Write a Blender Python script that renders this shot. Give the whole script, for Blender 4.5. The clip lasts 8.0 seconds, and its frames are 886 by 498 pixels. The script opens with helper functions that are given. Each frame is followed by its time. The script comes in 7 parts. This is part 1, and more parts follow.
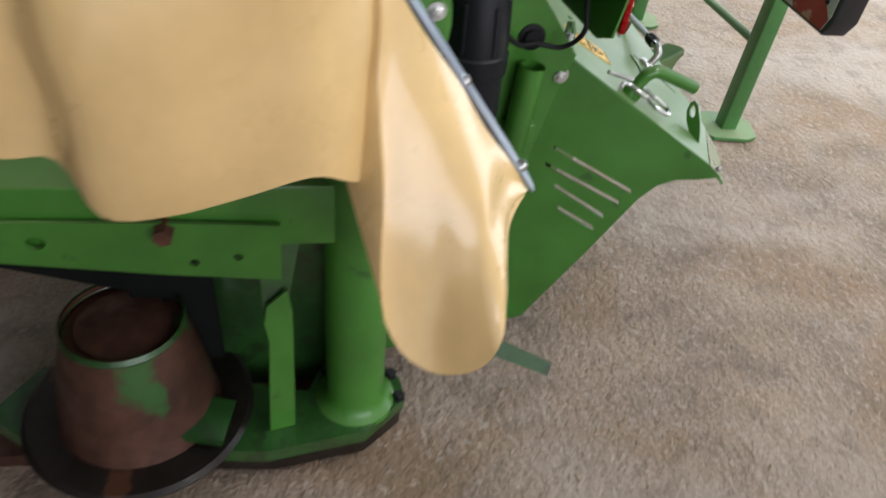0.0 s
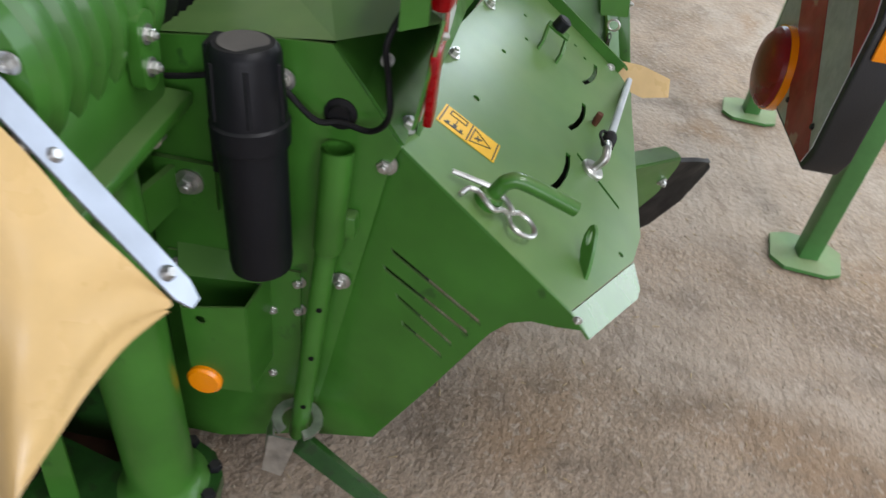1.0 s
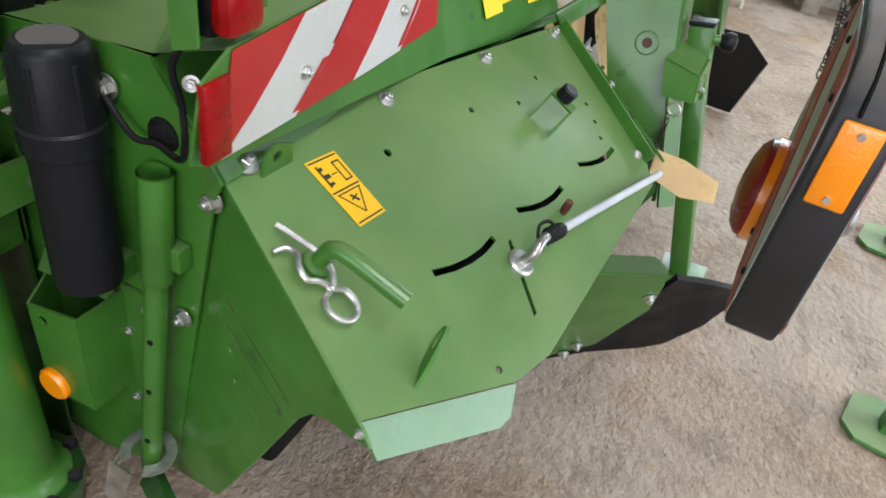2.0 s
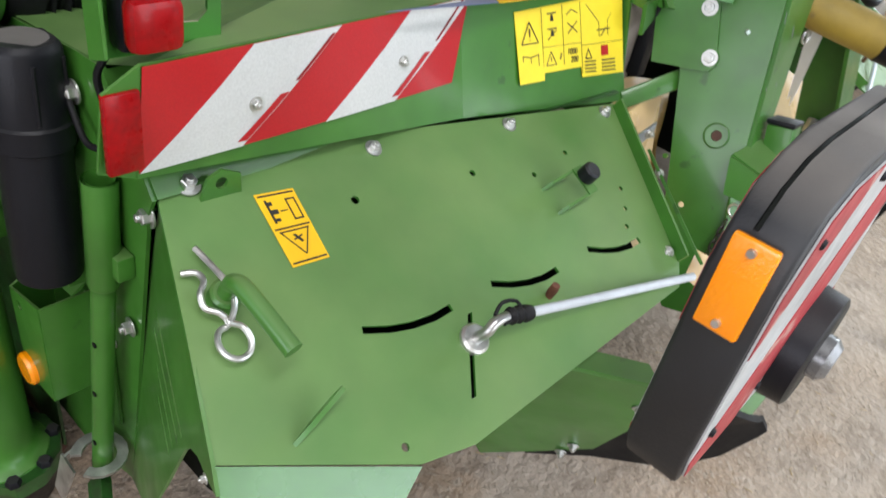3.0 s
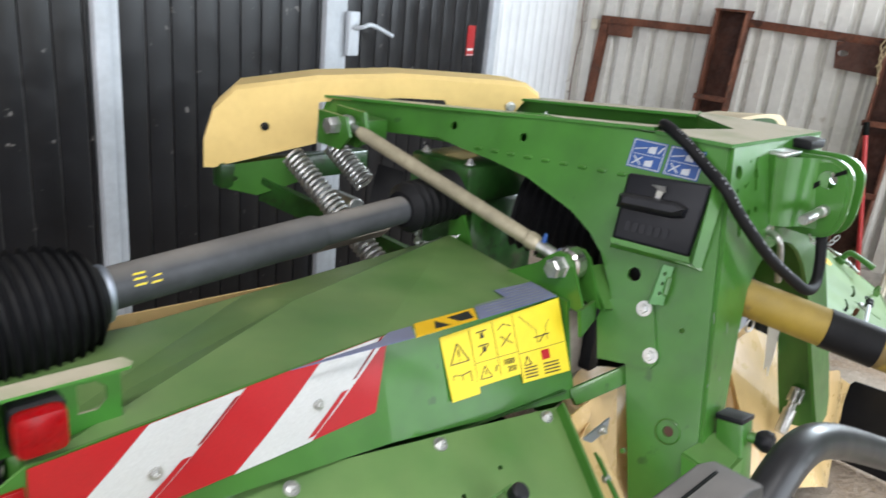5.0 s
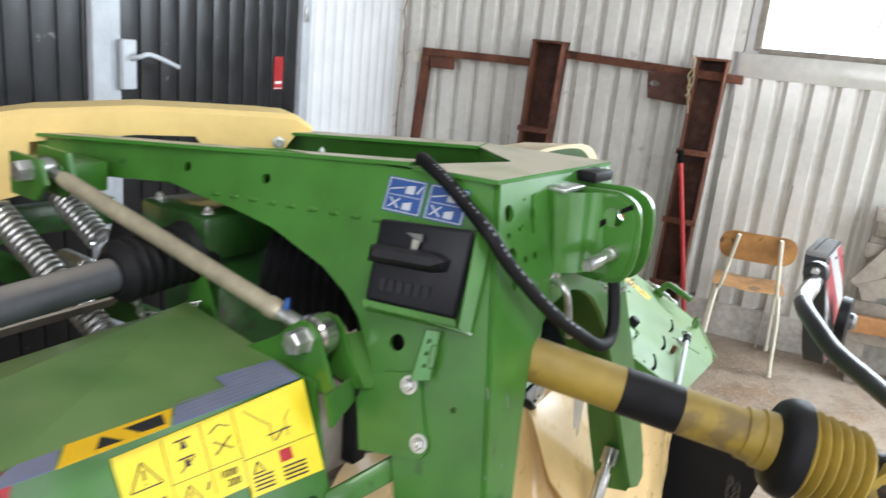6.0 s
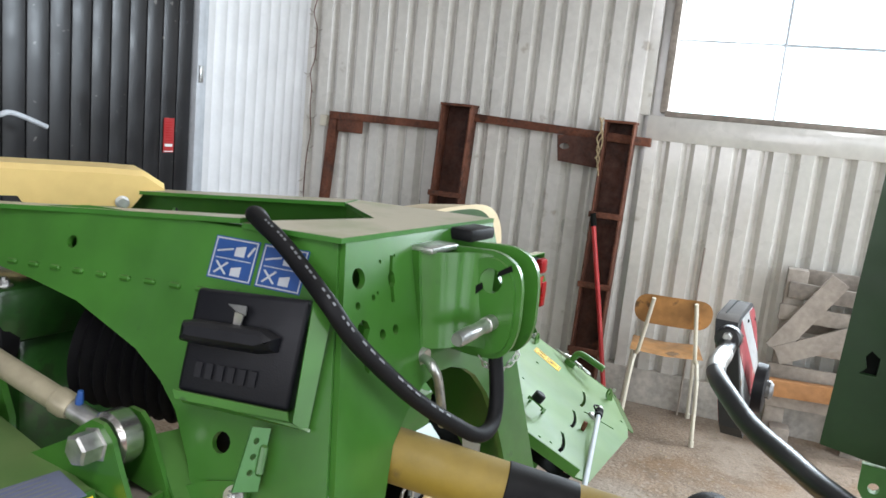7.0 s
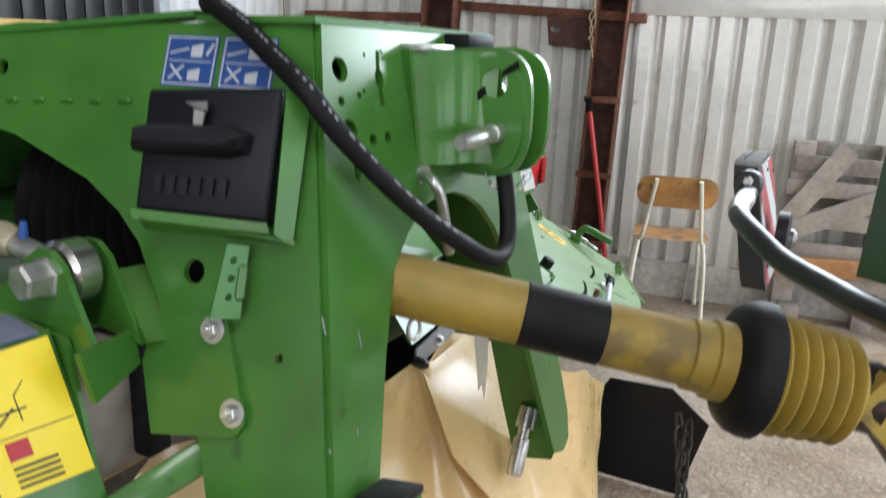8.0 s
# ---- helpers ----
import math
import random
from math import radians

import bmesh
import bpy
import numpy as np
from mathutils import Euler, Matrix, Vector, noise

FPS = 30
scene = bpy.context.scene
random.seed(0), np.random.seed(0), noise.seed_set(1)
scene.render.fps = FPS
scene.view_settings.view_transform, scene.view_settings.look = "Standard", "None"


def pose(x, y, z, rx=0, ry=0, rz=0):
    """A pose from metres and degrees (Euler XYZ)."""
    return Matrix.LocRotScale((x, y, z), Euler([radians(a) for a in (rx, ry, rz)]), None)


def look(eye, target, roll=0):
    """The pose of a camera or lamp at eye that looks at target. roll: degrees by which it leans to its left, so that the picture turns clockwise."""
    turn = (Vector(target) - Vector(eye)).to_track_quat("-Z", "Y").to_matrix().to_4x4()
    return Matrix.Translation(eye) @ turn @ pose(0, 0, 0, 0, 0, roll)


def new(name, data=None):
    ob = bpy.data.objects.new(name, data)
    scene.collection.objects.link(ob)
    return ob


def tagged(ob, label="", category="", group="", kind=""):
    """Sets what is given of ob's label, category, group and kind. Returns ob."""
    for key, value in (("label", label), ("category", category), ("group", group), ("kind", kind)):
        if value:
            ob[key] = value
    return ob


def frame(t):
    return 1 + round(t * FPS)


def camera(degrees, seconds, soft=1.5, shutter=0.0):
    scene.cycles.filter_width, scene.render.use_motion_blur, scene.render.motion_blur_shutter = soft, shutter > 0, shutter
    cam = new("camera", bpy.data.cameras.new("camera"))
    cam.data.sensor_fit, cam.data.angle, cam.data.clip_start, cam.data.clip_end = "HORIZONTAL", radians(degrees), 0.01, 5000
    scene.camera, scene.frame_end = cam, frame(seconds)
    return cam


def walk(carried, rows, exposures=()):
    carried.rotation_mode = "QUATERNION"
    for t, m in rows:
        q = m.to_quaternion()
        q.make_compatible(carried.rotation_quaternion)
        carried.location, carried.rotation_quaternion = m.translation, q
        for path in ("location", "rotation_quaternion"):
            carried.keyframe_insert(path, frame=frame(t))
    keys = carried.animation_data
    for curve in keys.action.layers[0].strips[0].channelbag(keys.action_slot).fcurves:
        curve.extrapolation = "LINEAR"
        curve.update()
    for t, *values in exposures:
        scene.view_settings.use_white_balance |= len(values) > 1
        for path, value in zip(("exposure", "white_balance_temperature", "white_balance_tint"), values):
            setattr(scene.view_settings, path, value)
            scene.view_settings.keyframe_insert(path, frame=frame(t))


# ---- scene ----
cam = camera(61.3, 8.0, 1.5, 0.4)
PATH = [
    (0, (-0.044, 0.114, 1.428), (1.423, -0.3, 0.134), 8.8),
    (0.5, (0.101, -0.195, 1.427), (1.635, -0.442, 0.168), 8.6),
    (0.7, (0.142, -0.333, 1.429), (1.69, -0.449, 0.168), 9.0),
    (1, (0.207, -0.519, 1.413), (1.763, -0.452, 0.158), 8.7),
    (1.1, (0.227, -0.575, 1.407), (1.782, -0.449, 0.156), 8.8),
    (1.5, (0.393, -0.754, 1.403), (1.93, -0.44, 0.163), 9.8),
    (1.7, (0.441, -0.833, 1.402), (1.96, -0.416, 0.17), 10.2),
    (2.8, (0.687, -1.109, 1.401), (2.045, -0.236, 0.221), 12.3),
    (3, (0.713, -1.144, 1.407), (2.041, -0.187, 0.257), 12.2),
    (3.5, (0.725, -1.263, 1.472), (1.983, -0.081, 0.461), 10.4),
    (4, (0.732, -1.281, 1.541), (1.972, 0.038, 0.69), 8.6),
    (4.2, (0.743, -1.284, 1.555), (1.99, 0.064, 0.762), 7.8),
    (5.3, (0.982, -1.274, 1.639), (2.42, -0.028, 1.022), 5.3),
    (5.5, (1.067, -1.255, 1.63), (2.561, -0.065, 1.038), 5.3),
    (5.7, (1.165, -1.241, 1.616), (2.709, -0.103, 1.046), 5.4),
    (6, (1.298, -1.25, 1.598), (2.906, -0.185, 1.07), 5.7),
    (6.5, (1.485, -1.258, 1.592), (3.165, -0.27, 1.145), 6.1),
    (7, (1.564, -1.241, 1.554), (3.294, -0.294, 1.223), 5.7),
    (7.3, (1.596, -1.225, 1.495), (3.337, -0.302, 1.151), 4.6),
    (7.5, (1.625, -1.21, 1.465), (3.358, -0.29, 1.074), 3.9),
    (8, (1.672, -1.183, 1.345), (3.384, -0.284, 0.833), 2.3),
]

walk(cam, [(t, look(eye, target, roll)) for t, eye, target, roll in PATH],
     [(0.0, -0.33), (0.5, -0.43), (1.0, -0.45), (1.7, -0.2), (3.0, 0.0), (4.0, 0.1), (5.5, 0.1), (7.0, -0.15), (8.0, -0.32)])

# ---------------------------------------------------------------- light
ROOM = pose(5.68, 2.2, 0, 0, 0, 8.0)          # the corner of the two sheet-metal walls

world = bpy.data.worlds.new("sky")
scene.world = world
world.use_nodes = True
wn = world.node_tree.nodes
sky = wn.new("ShaderNodeTexSky")
sky.sky_type, sky.sun_disc = "NISHITA", False
sky.sun_elevation, sky.sun_rotation = radians(48), radians(200)
wn["Background"].inputs["Strength"].default_value = 0.12
world.node_tree.links.new(sky.outputs[0], wn["Background"].inputs["Color"])

sun = new("sun", bpy.data.lights.new("sun", "SUN"))
sun.data.energy, sun.data.angle, sun.data.color = 1.2, radians(12), (1.0, 0.95, 0.88)
sun.matrix_basis = look((2.0, -12.0, 14.0), (0.5, 0.0, 0.0))


def area(name, at, to, size_x, size_y, power, color):
    lamp = new(name, bpy.data.lights.new(name, "AREA"))
    lamp.data.shape, lamp.data.size, lamp.data.size_y = "RECTANGLE", size_x, size_y
    lamp.data.energy, lamp.data.color = power, color
    lamp.matrix_basis = look(at, to)
    return lamp


area("gate_daylight", ROOM @ Vector((-3.0, -5.9, 1.95)), ROOM @ Vector((-3.2, 0, 1.0)), 5.2, 3.4, 235, (0.86, 0.92, 1.0))
# Unseen west gateway, assumed to brighten faces turned towards -x.
area("west_gate_daylight", ROOM @ Vector((-10.9, -3.0, 2.3)), ROOM @ Vector((-3.0, -2.6, 0.6)), 4.8, 2.8, 240, (0.93, 0.92, 1.0))
ADDED_ROOF_GAP = (-8.2, -4.7, -3.9, -3.1)           # unseen roof gap, added for top light: x from, to, y from, to
# Added lamp in the unseen roof gap, placed for brightness.
area("added_roof_lamp", ROOM @ Vector((-6.45, -3.5, 4.22)), ROOM @ Vector((-6.45, -3.501, 0)), 3.5, 0.8, 175, (0.95, 0.95, 0.97))
area("window_daylight", ROOM @ Vector((-0.03, -3.8, 2.22)), ROOM @ Vector((-3.0, -3.4, 1.3)), 2.7, 0.9, 190, (0.80, 0.90, 1.0))


# ---------------------------------------------------------------- materials
def material(name, color, rough=0.5, metal=0.0, grain=0.12, grain_scale=40.0, blotch=0.15, blotch_scale=4.0,
             bump=0.1, bump_scale=120.0, coat=0.0, dust=0.0, dust_color=(0.42, 0.34, 0.24), wear=0.0, wear_color=(0.3, 0.3, 0.3),
             wear_scale=9.0, per_object=0.0, coat_rough=0.12):
    m = bpy.data.materials.new(name)
    m.use_nodes = True
    nodes, links = m.node_tree.nodes, m.node_tree.links
    bsdf = nodes["Principled BSDF"]
    bsdf.inputs["Metallic"].default_value = metal
    bsdf.inputs["Coat Weight"].default_value = coat
    bsdf.inputs["Coat Roughness"].default_value = coat_rough
    where = nodes.new("ShaderNodeTexCoord").outputs["Object"]

    def noisy(scale, detail=4.0):
        n = nodes.new("ShaderNodeTexNoise")
        n.inputs["Scale"].default_value, n.inputs["Detail"].default_value = scale, detail
        links.new(where, n.inputs["Vector"])
        return n.outputs["Fac"]

    def mix(fac, a, b, kind="MIX"):
        n = nodes.new("ShaderNodeMix")
        n.data_type, n.blend_type = "RGBA", kind
        for socket, value in ((n.inputs["Factor"], fac), (n.inputs["A"], a), (n.inputs["B"], b)):
            if isinstance(value, (int, float)):
                socket.default_value = value
            elif isinstance(value, tuple):
                socket.default_value = (*value, 1.0)
            else:
                links.new(value, socket)
        return n.outputs["Result"]

    def span(value, low, high, to_low=0.0, to_high=1.0):
        n = nodes.new("ShaderNodeMapRange")
        links.new(value, n.inputs["Value"])
        for key, v in (("From Min", low), ("From Max", high), ("To Min", to_low), ("To Max", to_high)):
            n.inputs[key].default_value = v
        return n.outputs["Result"]

    dark = tuple(c * (1 - blotch) for c in color)
    light = tuple(min(1.0, c * (1 + blotch)) for c in color)
    base = mix(span(noisy(blotch_scale), 0.35, 0.65), dark, light)
    fine = noisy(grain_scale, 6.0)
    base = mix(grain, base, mix(span(fine, 0.35, 0.65), tuple(c * 0.55 for c in color), tuple(min(1.0, c * 1.5) for c in color)))
    if per_object:
        info = nodes.new("ShaderNodeObjectInfo").outputs["Random"]
        base = mix(per_object, base, mix(info, tuple(c * 0.4 for c in color), tuple(min(1.0, c * 1.7) for c in color)))
    rough_in = span(noisy(blotch_scale * 2.7), 0.3, 0.7, max(0.02, rough * 0.8), min(1.0, rough * 1.25))
    if wear:
        spots = span(noisy(wear_scale, 8.0), 0.72 - wear * 0.35, 0.76 - wear * 0.3)
        base = mix(spots, base, wear_color)
    if dust:
        up = nodes.new("ShaderNodeSeparateXYZ")
        links.new(nodes.new("ShaderNodeNewGeometry").outputs["Normal"], up.inputs[0])
        fall = span(up.outputs["Z"], 0.55, 1.0)
        mul = nodes.new("ShaderNodeMath")
        mul.operation = "MULTIPLY"
        links.new(fall, mul.inputs[0])
        links.new(span(noisy(6.0, 6.0), 0.25, 0.7, dust * 0.35, dust), mul.inputs[1])
        base = mix(mul.outputs[0], base, dust_color)
        add = nodes.new("ShaderNodeMath")
        add.operation = "ADD"
        links.new(rough_in, add.inputs[0])
        links.new(mul.outputs[0], add.inputs[1])
        rough_in = add.outputs[0]
    links.new(base, bsdf.inputs["Base Color"])
    links.new(rough_in, bsdf.inputs["Roughness"])
    if bump:
        b = nodes.new("ShaderNodeBump")
        b.inputs["Strength"].default_value, b.inputs["Distance"].default_value = bump, 0.004
        links.new(noisy(bump_scale, 5.0), b.inputs["Height"])
        links.new(b.outputs["Normal"], bsdf.inputs["Normal"])
    return m


GREEN = material("green_paint", (0.041, 0.153, 0.019), 0.38, grain=0.12, grain_scale=14, blotch=0.17, blotch_scale=3.5, bump=0.03, bump_scale=9, coat=0.35, dust=0.24, dust_color=(0.3, 0.3, 0.17), wear=0.16, wear_color=(0.028, 0.10, 0.016), wear_scale=16)
GREEN_GLOSS = material("glossy_green_paint", (0.041, 0.153, 0.019), 0.3, grain=0.1, blotch=0.12, bump=0.03, bump_scale=9, coat=1.0, coat_rough=0.2)
GREEN_TOP = material("dust_filmed_green_paint", (0.036, 0.158, 0.018), 0.42, grain=0.1, grain_scale=14, blotch=0.15, blotch_scale=3, bump=0.03, bump_scale=30, coat=0.6, coat_rough=0.3, dust=0.42, dust_color=(0.33, 0.36, 0.16))
GREEN_DUSTY = material("dusty_green_paint", (0.042, 0.185, 0.022), 0.4, grain=0.08, blotch=0.1, bump=0.04, coat=0.2, dust=1.3, dust_color=(0.44, 0.39, 0.28))
# Oily green of the cutter bar, also painted shade for inner parts.
GREEN_DARK = material("oily_and_shaded_green", (0.017, 0.066, 0.012), 0.35, grain=0.3, blotch=0.45, blotch_scale=7, bump=0.08, coat=0.4, wear=0.5, wear_color=(0.018, 0.045, 0.012), wear_scale=26)
# Coatless green, made as the shaded copy for the implement; the tab shares it.
GREEN_SHADED = material("shaded_matt_green", (0.06, 0.19, 0.05), 0.42, grain=0.1, blotch=0.15, bump=0.05, dust=0.4)
RUBBER = material("black_rubber", (0.006, 0.006, 0.007), 0.55, grain=0.15, blotch=0.2, bump=0.1, bump_scale=200, dust=0.09, dust_color=(0.2, 0.19, 0.17))
PLASTIC = material("black_plastic", (0.007, 0.0075, 0.010), 0.42, grain=0.1, blotch=0.1, bump=0.12, bump_scale=400, dust=0.15, dust_color=(0.2, 0.19, 0.17))
GUARD = material("grey_black_guard_tube", (0.045, 0.047, 0.052), 0.5, grain=0.2, blotch=0.3, blotch_scale=7, bump=0.1, dust=0.75, dust_color=(0.3, 0.27, 0.23))
YELLOW_PVC = material("yellow_guard_plastic", (0.27, 0.185, 0.026), 0.5, grain=0.15, blotch=0.2, blotch_scale=6, bump=0.08, wear=0.42, wear_color=(0.15, 0.10, 0.03), wear_scale=9, dust=0.5, dust_color=(0.36, 0.27, 0.14))
COVER = material("sand_yellow_cover", (0.80, 0.58, 0.22), 0.42, grain=0.05, blotch=0.06, bump=0.03, dust=0.35, dust_color=(0.7, 0.55, 0.3))
COVER_PALE = material("pale_sand_cover", (0.56, 0.45, 0.28), 0.5, grain=0.06, blotch=0.1, bump=0.03, dust=0.5, dust_color=(0.34, 0.28, 0.18))
CLOTH = material("sand_beige_tarpaulin", (0.66, 0.455, 0.20), 0.3, grain=0.05, blotch=0.06, blotch_scale=6, bump=0.05, bump_scale=25, coat=0.6)
STEEL = material("zinc_steel", (0.55, 0.55, 0.53), 0.36, 0.9, grain=0.2, blotch=0.25, blotch_scale=20, bump=0.06)
ALU = material("aluminium_strip", (0.42, 0.46, 0.53), 0.45, 0.85, grain=0.06, blotch=0.1, bump=0.03)
CHROME = material("bright_steel_tube", (0.62, 0.6, 0.56), 0.22, 0.95, grain=0.1, blotch=0.15, bump=0.03)
STRUT = material("yellow_chromated_steel", (0.36, 0.32, 0.22), 0.45, 0.3, grain=0.15, blotch=0.2, blotch_scale=10, bump=0.05, dust=0.3)
# Darker rust: recess shade painted onto the channel webs; the slotted gusset shares it.
RUST_DARK = material("dark_and_shaded_rust", (0.062, 0.024, 0.015), 0.75, 0.1, grain=0.35, grain_scale=60, blotch=0.45, blotch_scale=8, bump=0.3, wear=0.25, wear_color=(0.12, 0.045, 0.025))
RUST = material("rusty_steel", (0.12, 0.042, 0.022), 0.8, 0.1, grain=0.4, grain_scale=60, blotch=0.5, blotch_scale=8, bump=0.35, wear=0.3, wear_color=(0.06, 0.025, 0.015))
DRUM_RUST = material("rusty_drum_steel", (0.085, 0.038, 0.025), 0.5, 0.35, grain=0.35, blotch=0.4, blotch_scale=9, bump=0.15, wear=0.45, wear_color=(0.04, 0.12, 0.03), wear_scale=7)
RED_FILM = material("red_reflective_film", (0.42, 0.008, 0.014), 0.45, grain=0.12, grain_scale=300, blotch=0.05, bump=0.1, bump_scale=500, coat=0.3)
WHITE_FILM = material("white_reflective_film", (0.56, 0.57, 0.56), 0.4, grain=0.12, grain_scale=300, blotch=0.06, bump=0.1, bump_scale=500, coat=0.3)
RED_BOARD = material("faded_red_film", (0.30, 0.022, 0.028), 0.5, grain=0.2, grain_scale=60, blotch=0.25, blotch_scale=7, bump=0.05, wear=0.25, wear_color=(0.4, 0.2, 0.17), wear_scale=16)
WHITE_BOARD = material("dirty_white_film", (0.38, 0.385, 0.38), 0.5, grain=0.2, grain_scale=60, blotch=0.15, blotch_scale=6, bump=0.05, wear=0.2, wear_color=(0.3, 0.24, 0.19), wear_scale=14)
RED_LENS = material("red_lens", (0.24, 0.001, 0.003), 0.3, grain=0.25, grain_scale=140, blotch=0.2, blotch_scale=30, bump=0.05, bump_scale=260, coat=0.12)
LAMP_GLASS = material("dull_lamp_cap", (0.16, 0.16, 0.16), 0.3, 0.4, grain=0.15, blotch=0.25, blotch_scale=40, bump=0.05, coat=0.3)
DARK_LENS = material("dark_red_lens", (0.20, 0.008, 0.008), 0.3, grain=0.2, grain_scale=120, blotch=0.25, bump=0.1, bump_scale=200, coat=0.15)
AMBER = material("amber_reflector", (1.0, 0.29, 0.0), 0.2, grain=0.05, grain_scale=240, blotch=0.06, bump=0.25, bump_scale=300, coat=0.7)
# Green darkened to carry the shade on the implement's side panel.
GREEN_PANEL_SHADE = material("shaded_panel_green", (0.011, 0.045, 0.009), 0.45, grain=0.1, blotch=0.15, bump=0.05)
OILY = material("oily_worn_steel", (0.018, 0.014, 0.011), 0.35, 0.3, grain=0.4, blotch=0.5, blotch_scale=9, bump=0.2, wear=0.3, wear_color=(0.1, 0.045, 0.025))
CASE = material("sun_bleached_black_plastic", (0.016, 0.017, 0.019), 0.45, grain=0.1, blotch=0.15, bump=0.12, bump_scale=400, dust=0.85, dust_color=(0.22, 0.2, 0.18))
PRINT_GREY = material("grey_print", (0.2, 0.21, 0.22), 0.6, grain=0.1, bump=0.0)
STICKER = material("yellow_sticker", (0.86, 0.5, 0.012), 0.4, grain=0.05, blotch=0.05, bump=0.02)
STICKER_PALE = material("lemon_sticker", (0.86, 0.66, 0.03), 0.42, grain=0.05, blotch=0.05, bump=0.02)
INK = material("black_print", (0.02, 0.02, 0.02), 0.5, grain=0.05, bump=0.0)
BLUE = material("blue_sticker", (0.02, 0.075, 0.26), 0.4, grain=0.1, blotch=0.08, bump=0.02)
BLUE_GREY = material("blue_grey_print", (0.1, 0.14, 0.28), 0.5, grain=0.1, blotch=0.15, bump=0.02, dust=0.3)
WHITE_PAINT = material("white_paint", (0.76, 0.76, 0.74), 0.5, grain=0.05, blotch=0.06, bump=0.03)
WALL_SHEET = material("dirty_white_sheet_metal", (0.62, 0.60, 0.55), 0.3, 0.0, grain=0.08, grain_scale=25, blotch=0.1, blotch_scale=1.6, bump=0.03, bump_scale=12, coat=0.9, wear=0.12, wear_color=(0.4, 0.36, 0.3), wear_scale=5)
WALL_CLEAN = material("white_sheet_metal", (0.78, 0.79, 0.8), 0.4, grain=0.04, blotch=0.05, bump=0.03, bump_scale=30)
DOOR_DARK = material("anthracite_door_panel", (0.011, 0.011, 0.0125), 0.36, grain=0.15, blotch=0.25, blotch_scale=3, bump=0.05, wear=0.1, wear_color=(0.16, 0.15, 0.14), wear_scale=22)
# Mid grey joint core: the joints' bright edge highlights put into the colour.
DOOR_GAP = material("joint_highlight_grey", (0.10, 0.10, 0.10), 0.8, grain=0.3, blotch=0.4, blotch_scale=3, bump=0.1)
GREY_FRAME = material("light_grey_frame_paint", (0.5, 0.53, 0.56), 0.5, grain=0.08, blotch=0.12, bump=0.05)
PLINTH = material("whitewashed_block_plinth", (0.42, 0.39, 0.345), 0.9, grain=0.3, grain_scale=30, blotch=0.25, blotch_scale=5, bump=0.5, bump_scale=40)
WOOD_SEAT = material("varnished_beech_ply", (0.38, 0.185, 0.06), 0.42, grain=0.25, grain_scale=14, blotch=0.35, blotch_scale=9, bump=0.06, coat=0.2, wear=0.3, wear_color=(0.15, 0.08, 0.035))
WOOD_GREY = material("weathered_grey_wood", (0.3, 0.26, 0.22), 0.9, grain=0.35, grain_scale=35, blotch=0.35, blotch_scale=7, bump=0.5, bump_scale=50, per_object=0.3)
WOOD_NEW = material("orange_brown_timber", (0.45, 0.22, 0.09), 0.8, grain=0.25, grain_scale=25, blotch=0.2, bump=0.3)
CREAM = material("cream_enamel_tube", (0.66, 0.62, 0.5), 0.4, grain=0.08, blotch=0.12, bump=0.04)
RED_PAINT = material("red_paint", (0.42, 0.025, 0.025), 0.4, grain=0.08, blotch=0.12, bump=0.04)
# Near-black that stands for shade in hollows; also the seam and bar tip.
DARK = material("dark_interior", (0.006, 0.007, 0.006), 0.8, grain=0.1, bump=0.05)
CEILING = material("grey_roof_sheet", (0.14, 0.135, 0.13), 0.7, grain=0.1, blotch=0.1, bump=0.1)
BLACK_STEEL = material("black_painted_tube", (0.016, 0.016, 0.017), 0.42, grain=0.1, blotch=0.15, bump=0.03, coat=0.15)
STRAW = material("straw_and_chips", (0.34, 0.26, 0.15), 0.9, grain=0.2, blotch=0.3, blotch_scale=60, bump=0.1)

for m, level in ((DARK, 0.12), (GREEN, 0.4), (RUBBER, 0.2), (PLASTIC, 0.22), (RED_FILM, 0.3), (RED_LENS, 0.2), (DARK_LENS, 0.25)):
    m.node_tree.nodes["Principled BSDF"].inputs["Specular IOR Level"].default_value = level


